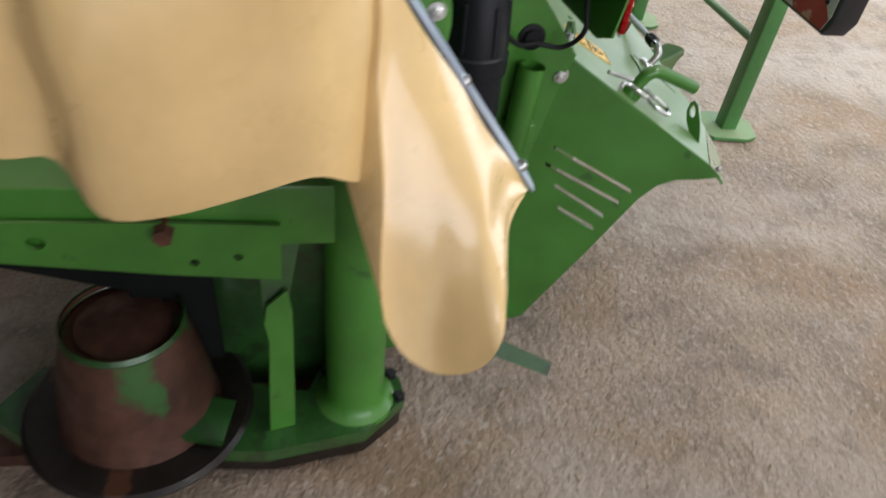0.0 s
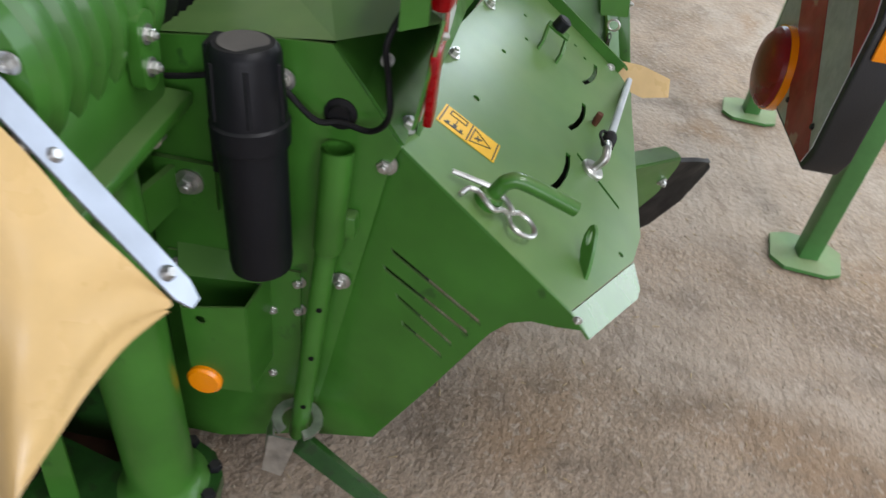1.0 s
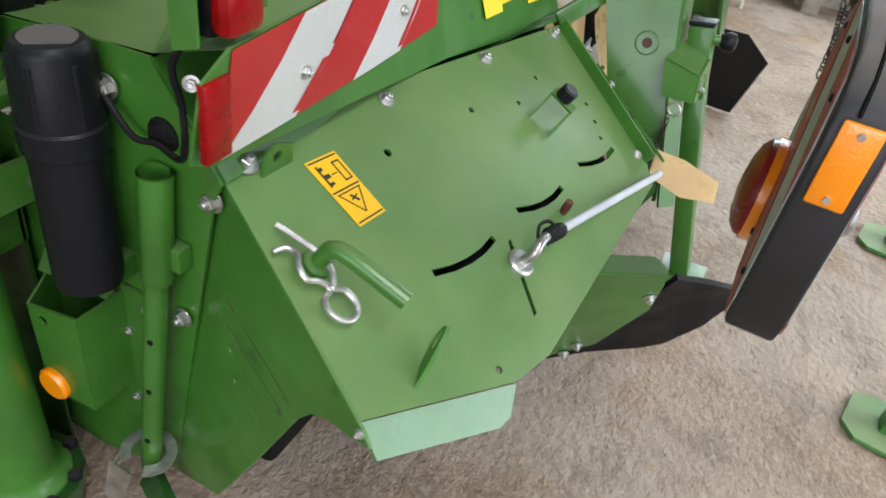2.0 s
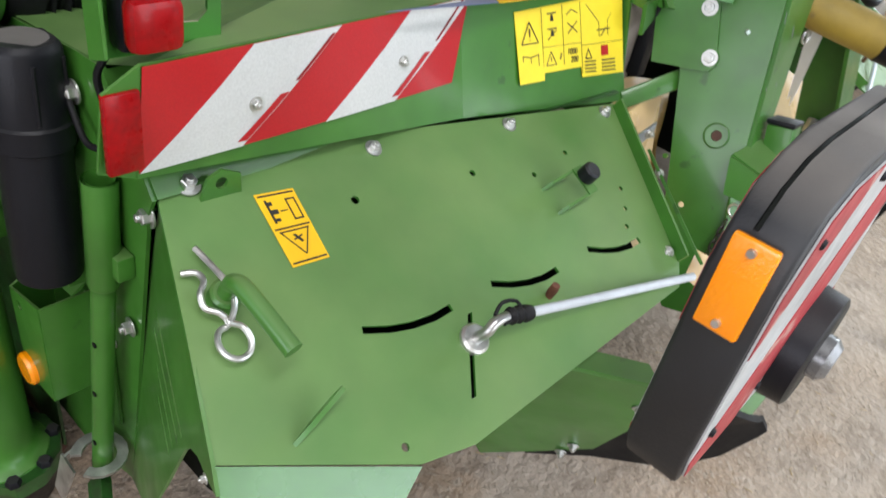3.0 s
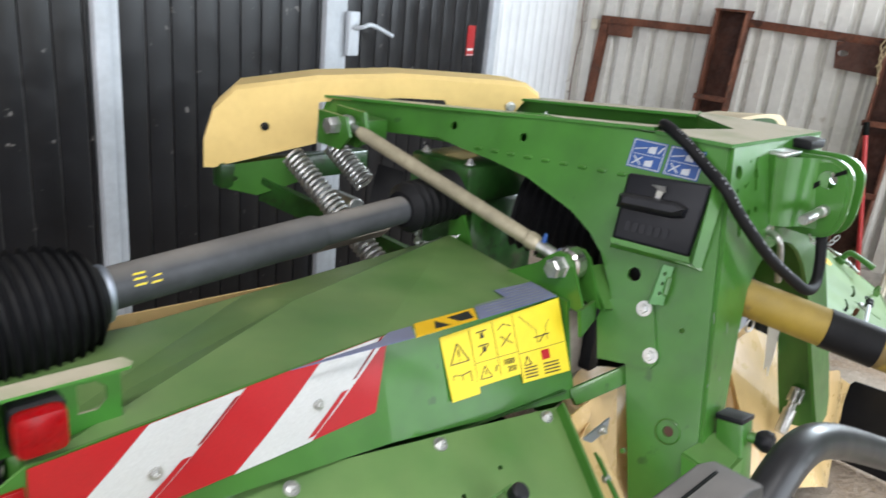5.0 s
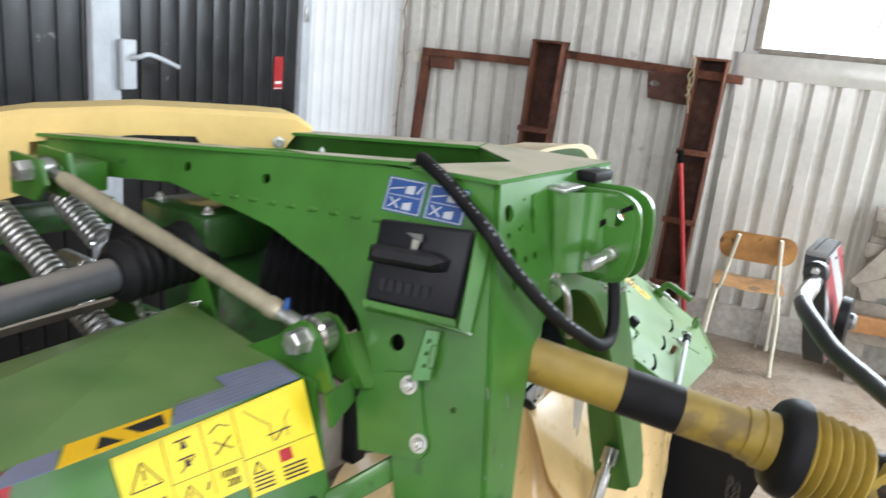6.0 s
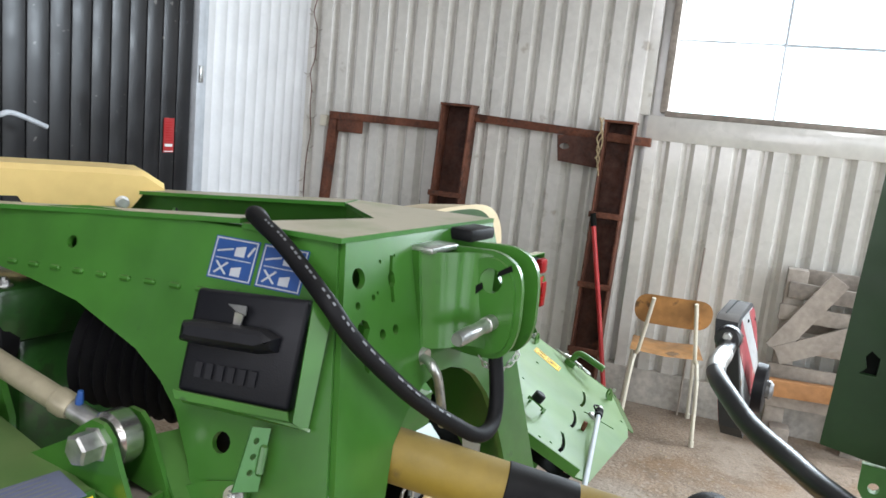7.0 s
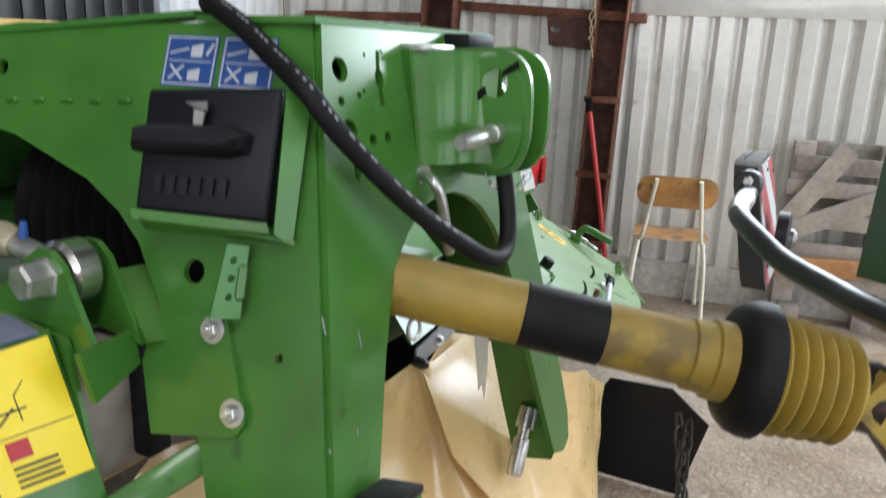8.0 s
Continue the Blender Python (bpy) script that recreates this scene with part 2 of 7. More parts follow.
def floor_material():
    m = material("dusty_concrete", (0.262, 0.198, 0.142), 0.88, grain=0.5, grain_scale=95, blotch=0.34, blotch_scale=2.4, bump=0.7, bump_scale=140)
    nodes, links = m.node_tree.nodes, m.node_tree.links
    bsdf = nodes["Principled BSDF"]
    old = bsdf.inputs["Base Color"].links[0].from_socket
    where = nodes.new("ShaderNodeTexCoord").outputs["Object"]
    for scale, low, high, tint, amount in ((0.9, 0.48, 0.6, (0.36, 0.30, 0.24), 0.75), (1.7, 0.55, 0.66, (0.22, 0.13, 0.062), 0.6), (3.6, 0.55, 0.70, (0.13, 0.098, 0.07), 0.5), (9.0, 0.52, 0.72, (0.15, 0.112, 0.08), 0.6), (45.0, 0.56, 0.64, (0.36, 0.30, 0.24), 0.6), (170.0, 0.58, 0.72, (0.1, 0.08, 0.06), 0.45)):
        n = nodes.new("ShaderNodeTexNoise")
        n.inputs["Scale"].default_value, n.inputs["Detail"].default_value, n.inputs["Distortion"].default_value = scale, 8.0, 0.6
        links.new(where, n.inputs["Vector"])
        r = nodes.new("ShaderNodeMapRange")
        links.new(n.outputs["Fac"], r.inputs["Value"])
        r.inputs["From Min"].default_value, r.inputs["From Max"].default_value, r.inputs["To Max"].default_value = low, high, amount
        x = nodes.new("ShaderNodeMix")
        x.data_type = "RGBA"
        links.new(r.outputs["Result"], x.inputs["Factor"])
        links.new(old, x.inputs["A"])
        x.inputs["B"].default_value = (*tint, 1.0)
        old = x.outputs["Result"]
    links.new(old, bsdf.inputs["Base Color"])
    # trodden lumps under the fine grain
    lumps = nodes.new("ShaderNodeTexNoise")
    lumps.inputs["Scale"].default_value, lumps.inputs["Detail"].default_value = 38.0, 10.0
    links.new(where, lumps.inputs["Vector"])
    relief = nodes.new("ShaderNodeBump")
    relief.inputs["Strength"].default_value, relief.inputs["Distance"].default_value = 0.9, 0.013
    links.new(lumps.outputs["Fac"], relief.inputs["Height"])
    links.new(bsdf.inputs["Normal"].links[0].from_socket, relief.inputs["Normal"])
    links.new(relief.outputs["Normal"], bsdf.inputs["Normal"])
    return m


FLOOR = floor_material()

# ---------------------------------------------------------------- building helpers
WORLD_OF = {}


def thing(name, at, label, category, group="", kind=""):
    ob = new(name)
    ob.empty_display_size = 0.1
    ob.location = at
    WORLD_OF[ob.name] = Matrix.Translation(at)
    return tagged(ob, label, category, group, kind)


def attach(ob, parent):
    ob.parent = parent
    ob.matrix_parent_inverse = WORLD_OF[parent.name].inverted()


def finish(bm, name, mat):
    bmesh.ops.remove_doubles(bm, verts=bm.verts, dist=1e-5)
    bmesh.ops.recalc_face_normals(bm, faces=bm.faces)
    for f in bm.faces:
        f.smooth = True
    for e in bm.edges:
        if len(e.link_faces) != 2 or e.calc_face_angle(0.0) > radians(32):
            e.smooth = False
    me = bpy.data.meshes.new(name)
    bm.to_mesh(me)
    bm.free()
    me.materials.append(mat)
    return me


def part(name, bm, mat, parent, label=""):
    ob = new(name, finish(bm, name, mat))
    WORLD_OF[ob.name] = Matrix.Identity(4)
    attach(ob, parent)
    return tagged(ob, label)


def solid(name, bm, mat, label, category, kind="", group=""):
    ob = new(name, finish(bm, name, mat))
    WORLD_OF[ob.name] = Matrix.Identity(4)
    return tagged(ob, label, category, group, kind)


def plane_of(points):
    pts = [Vector(p) for p in points]
    n = Vector((0, 0, 0))
    for a, b in zip(pts, pts[1:] + pts[:1]):
        n += a.cross(b)
    n.normalize()
    c = sum(pts, Vector()) / len(pts)
    u = (pts[1] - pts[0])
    u = (u - n * u.dot(n)).normalized()
    return c, u, n.cross(u), n


def circle(center, normal, r, seg=12):
    n = Vector(normal).normalized()
    u = n.orthogonal().normalized()
    v = n.cross(u)
    return [Vector(center) + u * r * math.cos(2 * math.pi * k / seg) + v * r * math.sin(2 * math.pi * k / seg) for k in range(seg)]


def slot(points, w):
    """A slot of width w along a line of points (its outline)."""
    p = [Vector(q) for q in points]
    n = Vector((0, 0.487, -0.873)) if abs((p[-1] - p[0]).normalized().x) > 0.3 else Vector((1, 0, 0))
    left, right = [], []
    for k, q in enumerate(p):
        d = (p[min(k + 1, len(p) - 1)] - p[max(k - 1, 0)]).normalized()
        s = d.cross(n).normalized() * w / 2
        left.append(q + s)
        right.append(q - s)
    return left + right[::-1]


def sheet(bm, outline, t=0.005, holes=(), flat=True):
    """A plate with holes, t thick, its middle on the given outline."""
    c, u, v, n = plane_of(outline)
    loops = [[Vector(p) for p in outline]] + [[Vector(p) for p in h] for h in holes]
    edges, rings = [], []
    for loop in loops:
        flatv = [bm.verts.new(p - n * ((p - c).dot(n) if (flat or loop is not loops[0]) else 0.0)) for p in loop]
        rings.append(flatv)
        edges += [bm.edges.new((a, b)) for a, b in zip(flatv, flatv[1:] + flatv[:1])]
    made = bmesh.ops.triangle_fill(bm, use_beauty=True, use_dissolve=False, edges=edges, normal=n)
    tris = [g for g in made["geom"] if isinstance(g, bmesh.types.BMFace)]
    twin = {}
    for ring in rings:
        for a in ring:
            twin[a] = bm.verts.new(a.co - n * t / 2)
            a.co += n * t / 2
    for f in tris:
        bm.faces.new([twin[a] for a in reversed(f.verts)])
    for ring in rings:
        for a, b in zip(ring, ring[1:] + ring[:1]):
            bm.faces.new((a, b, twin[b], twin[a]))
    return bm


def plate(outline, t=0.005, holes=()):
    return sheet(bmesh.new(), outline, t, holes)


def box(bm, low, high, bevel=0.0, m=None):
    made = bmesh.ops.create_cube(bm, size=1.0)["verts"]
    low, high = Vector(low), Vector(high)
    for a in made:
        a.co = Vector((low[k] + (a.co[k] + 0.5) * (high[k] - low[k]) for k in range(3)))
    if bevel:
        es = {e for a in made for e in a.link_edges}
        made = bmesh.ops.bevel(bm, geom=list(es), offset=bevel, segments=2, profile=0.5, affect="EDGES")["verts"] + [a for a in made if a.is_valid]
    if m is not None:
        bmesh.ops.transform(bm, matrix=m, verts=list({a for a in made if a.is_valid}))
    return bm


def ring_points(center, axis, r, seg, turn=0.0):
    n = Vector(axis).normalized()
    u = n.orthogonal().normalized()
    v = n.cross(u)
    return [Vector(center) + (u * math.cos(2 * math.pi * k / seg + turn) + v * math.sin(2 * math.pi * k / seg + turn)) * r for k in range(seg)]


def lathe(bm, a, b, profile, seg=28, caps=True):
    """Round body from a to b; profile: (share of the way, radius)."""
    a, b = Vector(a), Vector(b)
    axis = b - a
    rings = [[bm.verts.new(p) for p in ring_points(a + axis * s, axis, max(r, 1e-4), seg)] for s, r in profile]
    for low, high in zip(rings, rings[1:]):
        for k in range(seg):
            bm.faces.new((low[k], low[(k + 1) % seg], high[(k + 1) % seg], high[k]))
    if caps:
        bm.faces.new(rings[0][::-1])
        bm.faces.new(rings[-1])
    return bm


def rod(bm, a, b, r, seg=20, edge=0.15):
    length = (Vector(b) - Vector(a)).length
    s = min(0.3, r * edge / length)
    return lathe(bm, a, b, [(0, r * (1 - edge)), (s, r), (1 - s, r), (1, r * (1 - edge))], seg)


def smooth_path(points, steps=8):
    p = [Vector(q) for q in points]
    out = []
    for k in range(len(p) - 1):
        p0, p1, p2, p3 = p[max(k - 1, 0)], p[k], p[k + 1], p[min(k + 2, len(p) - 1)]
        for s in range(steps):
            t = s / steps
            out.append(0.5 * ((2 * p1) + (p2 - p0) * t + (2 * p0 - 5 * p1 + 4 * p2 - p3) * t * t + (3 * p1 - p0 - 3 * p2 + p3) * t ** 3))
    return out + [p[-1]]


def pipe(bm, path, r, seg=14):
    """A round bar along a path of many points."""
    path = [Vector(q) for q in path]
    up, rings = None, []
    for k, q in enumerate(path):
        d = (path[min(k + 1, len(path) - 1)] - path[max(k - 1, 0)]).normalized()
        up = d.orthogonal().normalized() if up is None else (up - d * up.dot(d)).normalized()
        side = d.cross(up)
        rings.append([bm.verts.new(q + (up * math.cos(2 * math.pi * j / seg) + side * math.sin(2 * math.pi * j / seg)) * r) for j in range(seg)])
    for low, high in zip(rings, rings[1:]):
        for j in range(seg):
            bm.faces.new((low[j], low[(j + 1) % seg], high[(j + 1) % seg], high[j]))
    bm.faces.new(rings[0][::-1])
    bm.faces.new(rings[-1])
    return bm


def bolt_mesh():
    bm = bmesh.new()
    lathe(bm, (0, 0, 0), (0, 0, 1), [(0, 1.0), (0.08, 1.02), (0.16, 1.0)], 20)            # washer
    lathe(bm, (0, 0, 0.16), (0, 0, 0.8), [(0, 0.66), (0.85, 0.66), (1.0, 0.58)], 6)       # hexagon
    lathe(bm, (0, 0, 0.8), (0, 0, 1.15), [(0, 0.34), (0.8, 0.34), (1.0, 0.26)], 12)       # thread end
    return finish(bm, "bolt", STEEL)


BOLT = bolt_mesh()


def bolt(parent, at, normal, r=0.011):
    ob = new("bolt", BOLT)
    turn = Vector(normal).to_track_quat("Z", "Y").to_matrix().to_4x4()
    ob.matrix_basis = Matrix.Translation(at) @ turn @ Matrix.Diagonal((r, r, r, 1))
    attach(ob, parent)
    WORLD_OF[ob.name] = ob.matrix_basis.copy()
    return ob


def mirrored(points, x):
    return [(2 * x - p[0], p[1], p[2]) for p in points]


def on_quad(q, s, t):
    """A point of the four-cornered face q (low left, low right, high right, high left)."""
    a, b, c, d = (Vector(p) for p in q)
    return (a.lerp(b, s)).lerp(d.lerp(c, s), t)


def decal(q, pts, lift, t=0.0008):
    """A flat piece of film on the face q: outline in shares of its width and height."""
    a, b, c, d = (Vector(p) for p in q)
    n = (b - a).cross(d - a).normalized()
    return plate([on_quad(q, s, v) + n * lift for s, v in pts], t)


# ---------------------------------------------------------------- the shed
def room_box(bm, low, high, bevel=0.0):
    return box(bm, low, high, bevel, ROOM)


ground_bm = bmesh.new()
bmesh.ops.create_grid(ground_bm, x_segments=60, y_segments=60, size=400)
solid("ground", ground_bm, FLOOR, "worn dusty grey-brown concrete floor with chaff", "floor", "structure")


def ribbed(bm, run, pitch, top, z0, z1, depth, along_y, shift=0.0):
    """Sheet metal with upright ribs, from 0 to -run along one room axis; the narrow grooves lie between broad ribs."""
    prof, x = [], -shift
    while x < run:
        prof += [(x, depth), (x + pitch - top - 0.036, depth), (x + pitch - top - 0.008, 0.0), (x + pitch - 0.026, 0.0)]
        x += pitch
    prof = [(min(max(a, 0.0), run), d) for a, d in prof]
    rows = []
    for z in (z0, z1):
        rows.append([bm.verts.new(ROOM @ (Vector((-d, -a, z)) if along_y else Vector((-a, -d, z)))) for a, d in prof])
    for k in range(len(prof) - 1):
        if prof[k + 1][0] - prof[k][0] > 1e-6 or prof[k + 1][1] != prof[k][1]:
            bm.faces.new((rows[0][k], rows[0][k + 1], rows[1][k + 1], rows[1][k]))


WIN_L, WIN_R, SILL, HEAD, EAVES = -2.40, -5.2, 1.735, 2.70, 4.2

# window wall
bm = bmesh.new()
room_box(bm, (0.05, WIN_L, 0), (0.25, 0.25, EAVES))
room_box(bm, (0.05, -8.0, 0), (0.25, WIN_R, EAVES))
room_box(bm, (0.05, WIN_R, 0), (0.25, WIN_L, SILL))
room_box(bm, (0.05, WIN_R, HEAD), (0.25, WIN_L, EAVES))
wall_east = solid("wall_east", bm, WALL_SHEET, "dirty white shed wall clad in ribbed sheet metal", "wall", "structure")
bm = bmesh.new()
ribbed(bm, -WIN_L - 0.12, 0.138, 0.03, 0.21, EAVES, 0.042, True, 0.03)
part("cladding", bm, WALL_SHEET, wall_east, "dirty white ribbed sheet metal above the plinth")
bm = bmesh.new()
lower = bmesh.new()
ribbed(lower, 8.0, 0.138, 0.036, 0.21, SILL - 0.135, 0.042, True, 0.03)
cut = [f for f in lower.faces if (ROOM.inverted() @ f.calc_center_median()).y > WIN_L + 0.09]
bmesh.ops.delete(lower, geom=cut, context="FACES")
part("cladding", lower, WALL_SHEET, wall_east, "dirty white ribbed sheet metal under the window")
bm.free()
bm = bmesh.new()
room_box(bm, (-0.045, WIN_R, SILL - 0.16), (0.02, WIN_L + 0.09, SILL - 0.02), 0.004)
room_box(bm, (-0.03, WIN_L + 0.085, SILL - 0.02), (0.02, WIN_L + 0.19, EAVES), 0.003)
part("flashing", bm, WALL_SHEET, wall_east, "folded dirty white flashing round the window")
bm = bmesh.new()
room_box(bm, (-0.05, -8.0, 0), (0.05, 0.0, 0.215), 0.006)
part("plinth", bm, PLINTH, wall_east, "dirty whitewashed block plinth")
bm = bmesh.new()
room_box(bm, (-0.028, -0.045, 0.215), (0.0, 0.0, EAVES), 0.004)
part("corner_trim", bm, WALL_SHEET, wall_east)

# window
window = thing("window_1", ROOM @ Vector((0.05, (WIN_L + WIN_R) / 2, SILL)), "bright shed window with thin glazing bars", "window", kind="structure")
bm = bmesh.new()
room_box(bm, (-0.05, WIN_R, SILL - 0.02), (0.20, WIN_L, SILL + 0.012), 0.004)
part("window_sill", bm, WOOD_GREY, window, "weathered pale wooden sill")
bm = bmesh.new()
room_box(bm, (-0.04, WIN_L - 0.012, SILL), (0.2, WIN_L + 0.03, HEAD), 0.003)
room_box(bm, (-0.04, WIN_R - 0.03, SILL), (0.2, WIN_R + 0.012, HEAD), 0.003)
room_box(bm, (-0.04, WIN_R, HEAD - 0.02), (0.2, WIN_L, HEAD + 0.03), 0.003)
part("window_frame", bm, WOOD_GREY, window, "worn cream wooden frame")
for y in (-2.98, -3.56, -4.13, -4.7):
    bm = bmesh.new()
    room_box(bm, (0.10, y - 0.008, SILL), (0.13, y + 0.008, HEAD), 0.002)
    part("glazing_bar", bm, GREY_FRAME, window)
bm = bmesh.new()
room_box(bm, (0.10, WIN_R, 2.155), (0.13, WIN_L, 2.169), 0.002)
part("glazing_bar", bm, GREY_FRAME, window)

glow = bpy.data.materials.new("overcast_daylight")
glow.use_nodes = True
gn = glow.node_tree.nodes["Principled BSDF"]
gn.inputs["Base Color"].default_value = (0.8, 0.85, 0.9, 1)
gn.inputs["Emission Color"].default_value = (0.68, 0.88, 1.0, 1)
gn.inputs["Emission Strength"].default_value = 3.6
bm = bmesh.new()
room_box(bm, (1.6, -6.5, 0.0), (1.65, -0.5, 5.0))
solid("backdrop", bm, glow, "white overcast daylight outside the window", "backdrop", "structure")

# door wall
bm = bmesh.new()
room_box(bm, (-11.0, 0.05, 0), (0.05, 0.25, EAVES))
wall_north = solid("wall_north", bm, WALL_CLEAN, "white sheet-metal shed wall with a dark sliding gate", "wall", "structure")
bm = bmesh.new()
ribbed(bm, 1.10, 0.105, 0.012, 0.0, EAVES, 0.014, False, 0.02)
part("cladding", bm, WALL_CLEAN, wall_north, "clean white ribbed sheet metal")


def gate_leaf(name, x0, x1, pitch):
    ob = thing(name, ROOM @ Vector(((x0 + x1) / 2, 0, 0)), "anthracite gate leaf of narrow upright panels", "door", kind="structure")
    x = x0
    while x < x1 - 0.02:
        e = min(x + pitch, x1)
        b = bmesh.new()
        room_box(b, (x + 0.004, -0.022, 0.03), (e - 0.004, 0.03, 3.6), 0.003)
        part("panel", b, DOOR_DARK, ob)
        x = e
    b = bmesh.new()
    room_box(b, (x0, -0.012, 0.02), (x1, 0.035, 3.62))
    part("core", b, DOOR_GAP, ob)
    return ob


door_a = gate_leaf("door_1", -2.45, -1.20, 0.113)
gate_leaf("door_2", -3.655, -2.61, 0.113)
gate_leaf("door_3", -5.6, -3.765, 0.113)
gate_leaf("door_4", -7.6, -5.72, 0.113)


def gate_post(x0, x1, label):
    b = bmesh.new()
    room_box(b, (x0 + 0.003, -0.05, 0), (x0 + (x1 - x0) * 0.58, 0.04, 3.7), 0.006)
    room_box(b, (x0 + (x1 - x0) * 0.58, -0.036, 0), (x1 - 0.003, 0.04, 3.7), 0.004)
    return part("gate_post", b, GREY_FRAME, wall_north, label)


gate_post(-2.61, -2.45, "pale grey painted steel post")
gate_post(-1.20, -1.10, "pale grey painted steel post")
gate_post(-3.765, -3.655, "pale grey painted steel post")
gate_post(-5.72, -5.6, "pale grey painted steel post")

# gate handle, latch and red notice
bm = bmesh.new()
room_box(bm, (-2.475, -0.075, 1.27), (-2.40, -0.045, 1.485), 0.008)
part("lock_plate", bm, GREY_FRAME, door_a, "worn pale lock plate")
bm = bmesh.new()
pipe(bm, smooth_path([ROOM @ Vector(p) for p in ((-2.43, -0.06, 1.40), (-2.425, -0.12, 1.415), (-2.37, -0.13, 1.425), (-2.21, -0.125, 1.375))], 6), 0.011)
part("door_handle", bm, GREY_FRAME, door_a, "angled pale lever handle")
bm = bmesh.new()
room_box(bm, (-1.185, -0.062, 1.64), (-1.16, -0.045, 1.73), 0.003)
part("latch", bm, STEEL, door_a)
NOTICE = [ROOM @ Vector(p) for p in ((-1.412, -0.026, 1.258), (-1.335, -0.026, 1.258), (-1.335, -0.026, 1.438), (-1.412, -0.026, 1.438))]
notice = thing("notice", ROOM @ Vector((-1.37, -0.03, 1.35)), "small red notice with pale print on the dark gate", "sign")
part("panel", decal(NOTICE, ((0, 0), (1, 0), (1, 1), (0, 1)), 0.002, 0.002), RED_PAINT, notice)
for k in range(8):
    v = 0.34 + k * 0.075
    part("print_line", decal(NOTICE, ((0.14, v), (0.82 - 0.06 * (k % 3), v), (0.82 - 0.06 * (k % 3), v + 0.022), (0.14, v + 0.022)), 0.0045), RED_FILM, notice)
part("print_block", decal(NOTICE, ((0.12, 0.17), (0.86, 0.17), (0.86, 0.25), (0.12, 0.25)), 0.0045), WHITE_PAINT, notice)
part("print_block", decal(NOTICE, ((0.06, 0.02), (0.94, 0.02), (0.94, 0.045), (0.06, 0.045)), 0.0045), WHITE_PAINT, notice)
bm = bmesh.new()
room_box(bm, (-0.06, -0.205, 1.455), (-0.0, -0.15, 1.53), 0.006)
solid("junction_box", bm, CREAM, "small yellowed cable box on the wall", "junction box")

# remaining walls and roof, unseen, which close the shed; west gateway assumed
bm = bmesh.new()
room_box(bm, (-11.2, -0.6, 0), (-11.0, 0.25, EAVES))
room_box(bm, (-11.2, -6.2, 0), (-11.0, -5.4, EAVES))
room_box(bm, (-11.2, -5.4, 3.8), (-11.0, -0.6, EAVES))
solid("wall_west", bm, WALL_SHEET, "plain sheet-metal shed wall with an open gateway", "wall", "structure")
bm = bmesh.new()
room_box(bm, (-11.2, -6.2, 0), (-5.7, -6.0, EAVES))
room_box(bm, (-0.2, -6.2, 0), (0.25, -6.0, EAVES))
room_box(bm, (-5.7, -6.2, 3.8), (-0.2, -6.0, EAVES))
solid("wall_south", bm, WALL_SHEET, "shed wall with a wide open gateway", "wall", "structure")
# The unseen roof, cut open for the added top lamp.
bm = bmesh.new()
x0, x1, y0, y1 = ADDED_ROOF_GAP
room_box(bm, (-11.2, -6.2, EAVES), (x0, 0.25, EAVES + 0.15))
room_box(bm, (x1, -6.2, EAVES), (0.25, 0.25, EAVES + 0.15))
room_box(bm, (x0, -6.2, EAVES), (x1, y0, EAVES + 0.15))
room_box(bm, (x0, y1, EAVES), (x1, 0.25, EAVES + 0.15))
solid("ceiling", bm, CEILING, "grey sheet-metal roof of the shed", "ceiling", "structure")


# ---------------------------------------------------------------- the mower
XM = 2.575                                       # the mower's middle
mower = thing("disc_mower", (XM, 0.0, 0.0), "green disc mower with sand-yellow covers standing on the shed floor", "mower")

END_X = 1.115
SLOPE_N = Vector((0.031, 0.487, -0.873)).normalized()


def mirrored(dy, dz, roll):
    """The far half of the machine: a mirror image moved and tilted to fit the camera's view."""
    c = Vector((3.6, -0.6, 0.75))
    turn = Matrix.Rotation(math.radians(3.32), 4, "Z") @ Matrix.Rotation(math.radians(roll), 4, "Y")
    m = Matrix.Translation(c + Vector((0.29, dy, dz))) @ turn @ Matrix.Translation(-c)
    return lambda p: m @ Vector((2 * 2.52 - p[0], p[1], p[2]))


def slope_z(x, y):
    return (0.897 + 0.031 * x + 0.487 * y) / 0.873


def slope_at(x, y, lift=0.0):
    return Vector((x, y, slope_z(x, y))) - SLOPE_N * lift


def arc_slot(a, b, sag, w):
    a, b = Vector(a), Vector(b)
    mid = (a + b) / 2 + Vector((0, -sag, -sag * 0.56))
    pts = [(1 - t) ** 2 * a + 2 * t * (1 - t) * mid + t * t * b for t in (0, 0.25, 0.5, 0.75, 1)]
    return slot(pts, w)


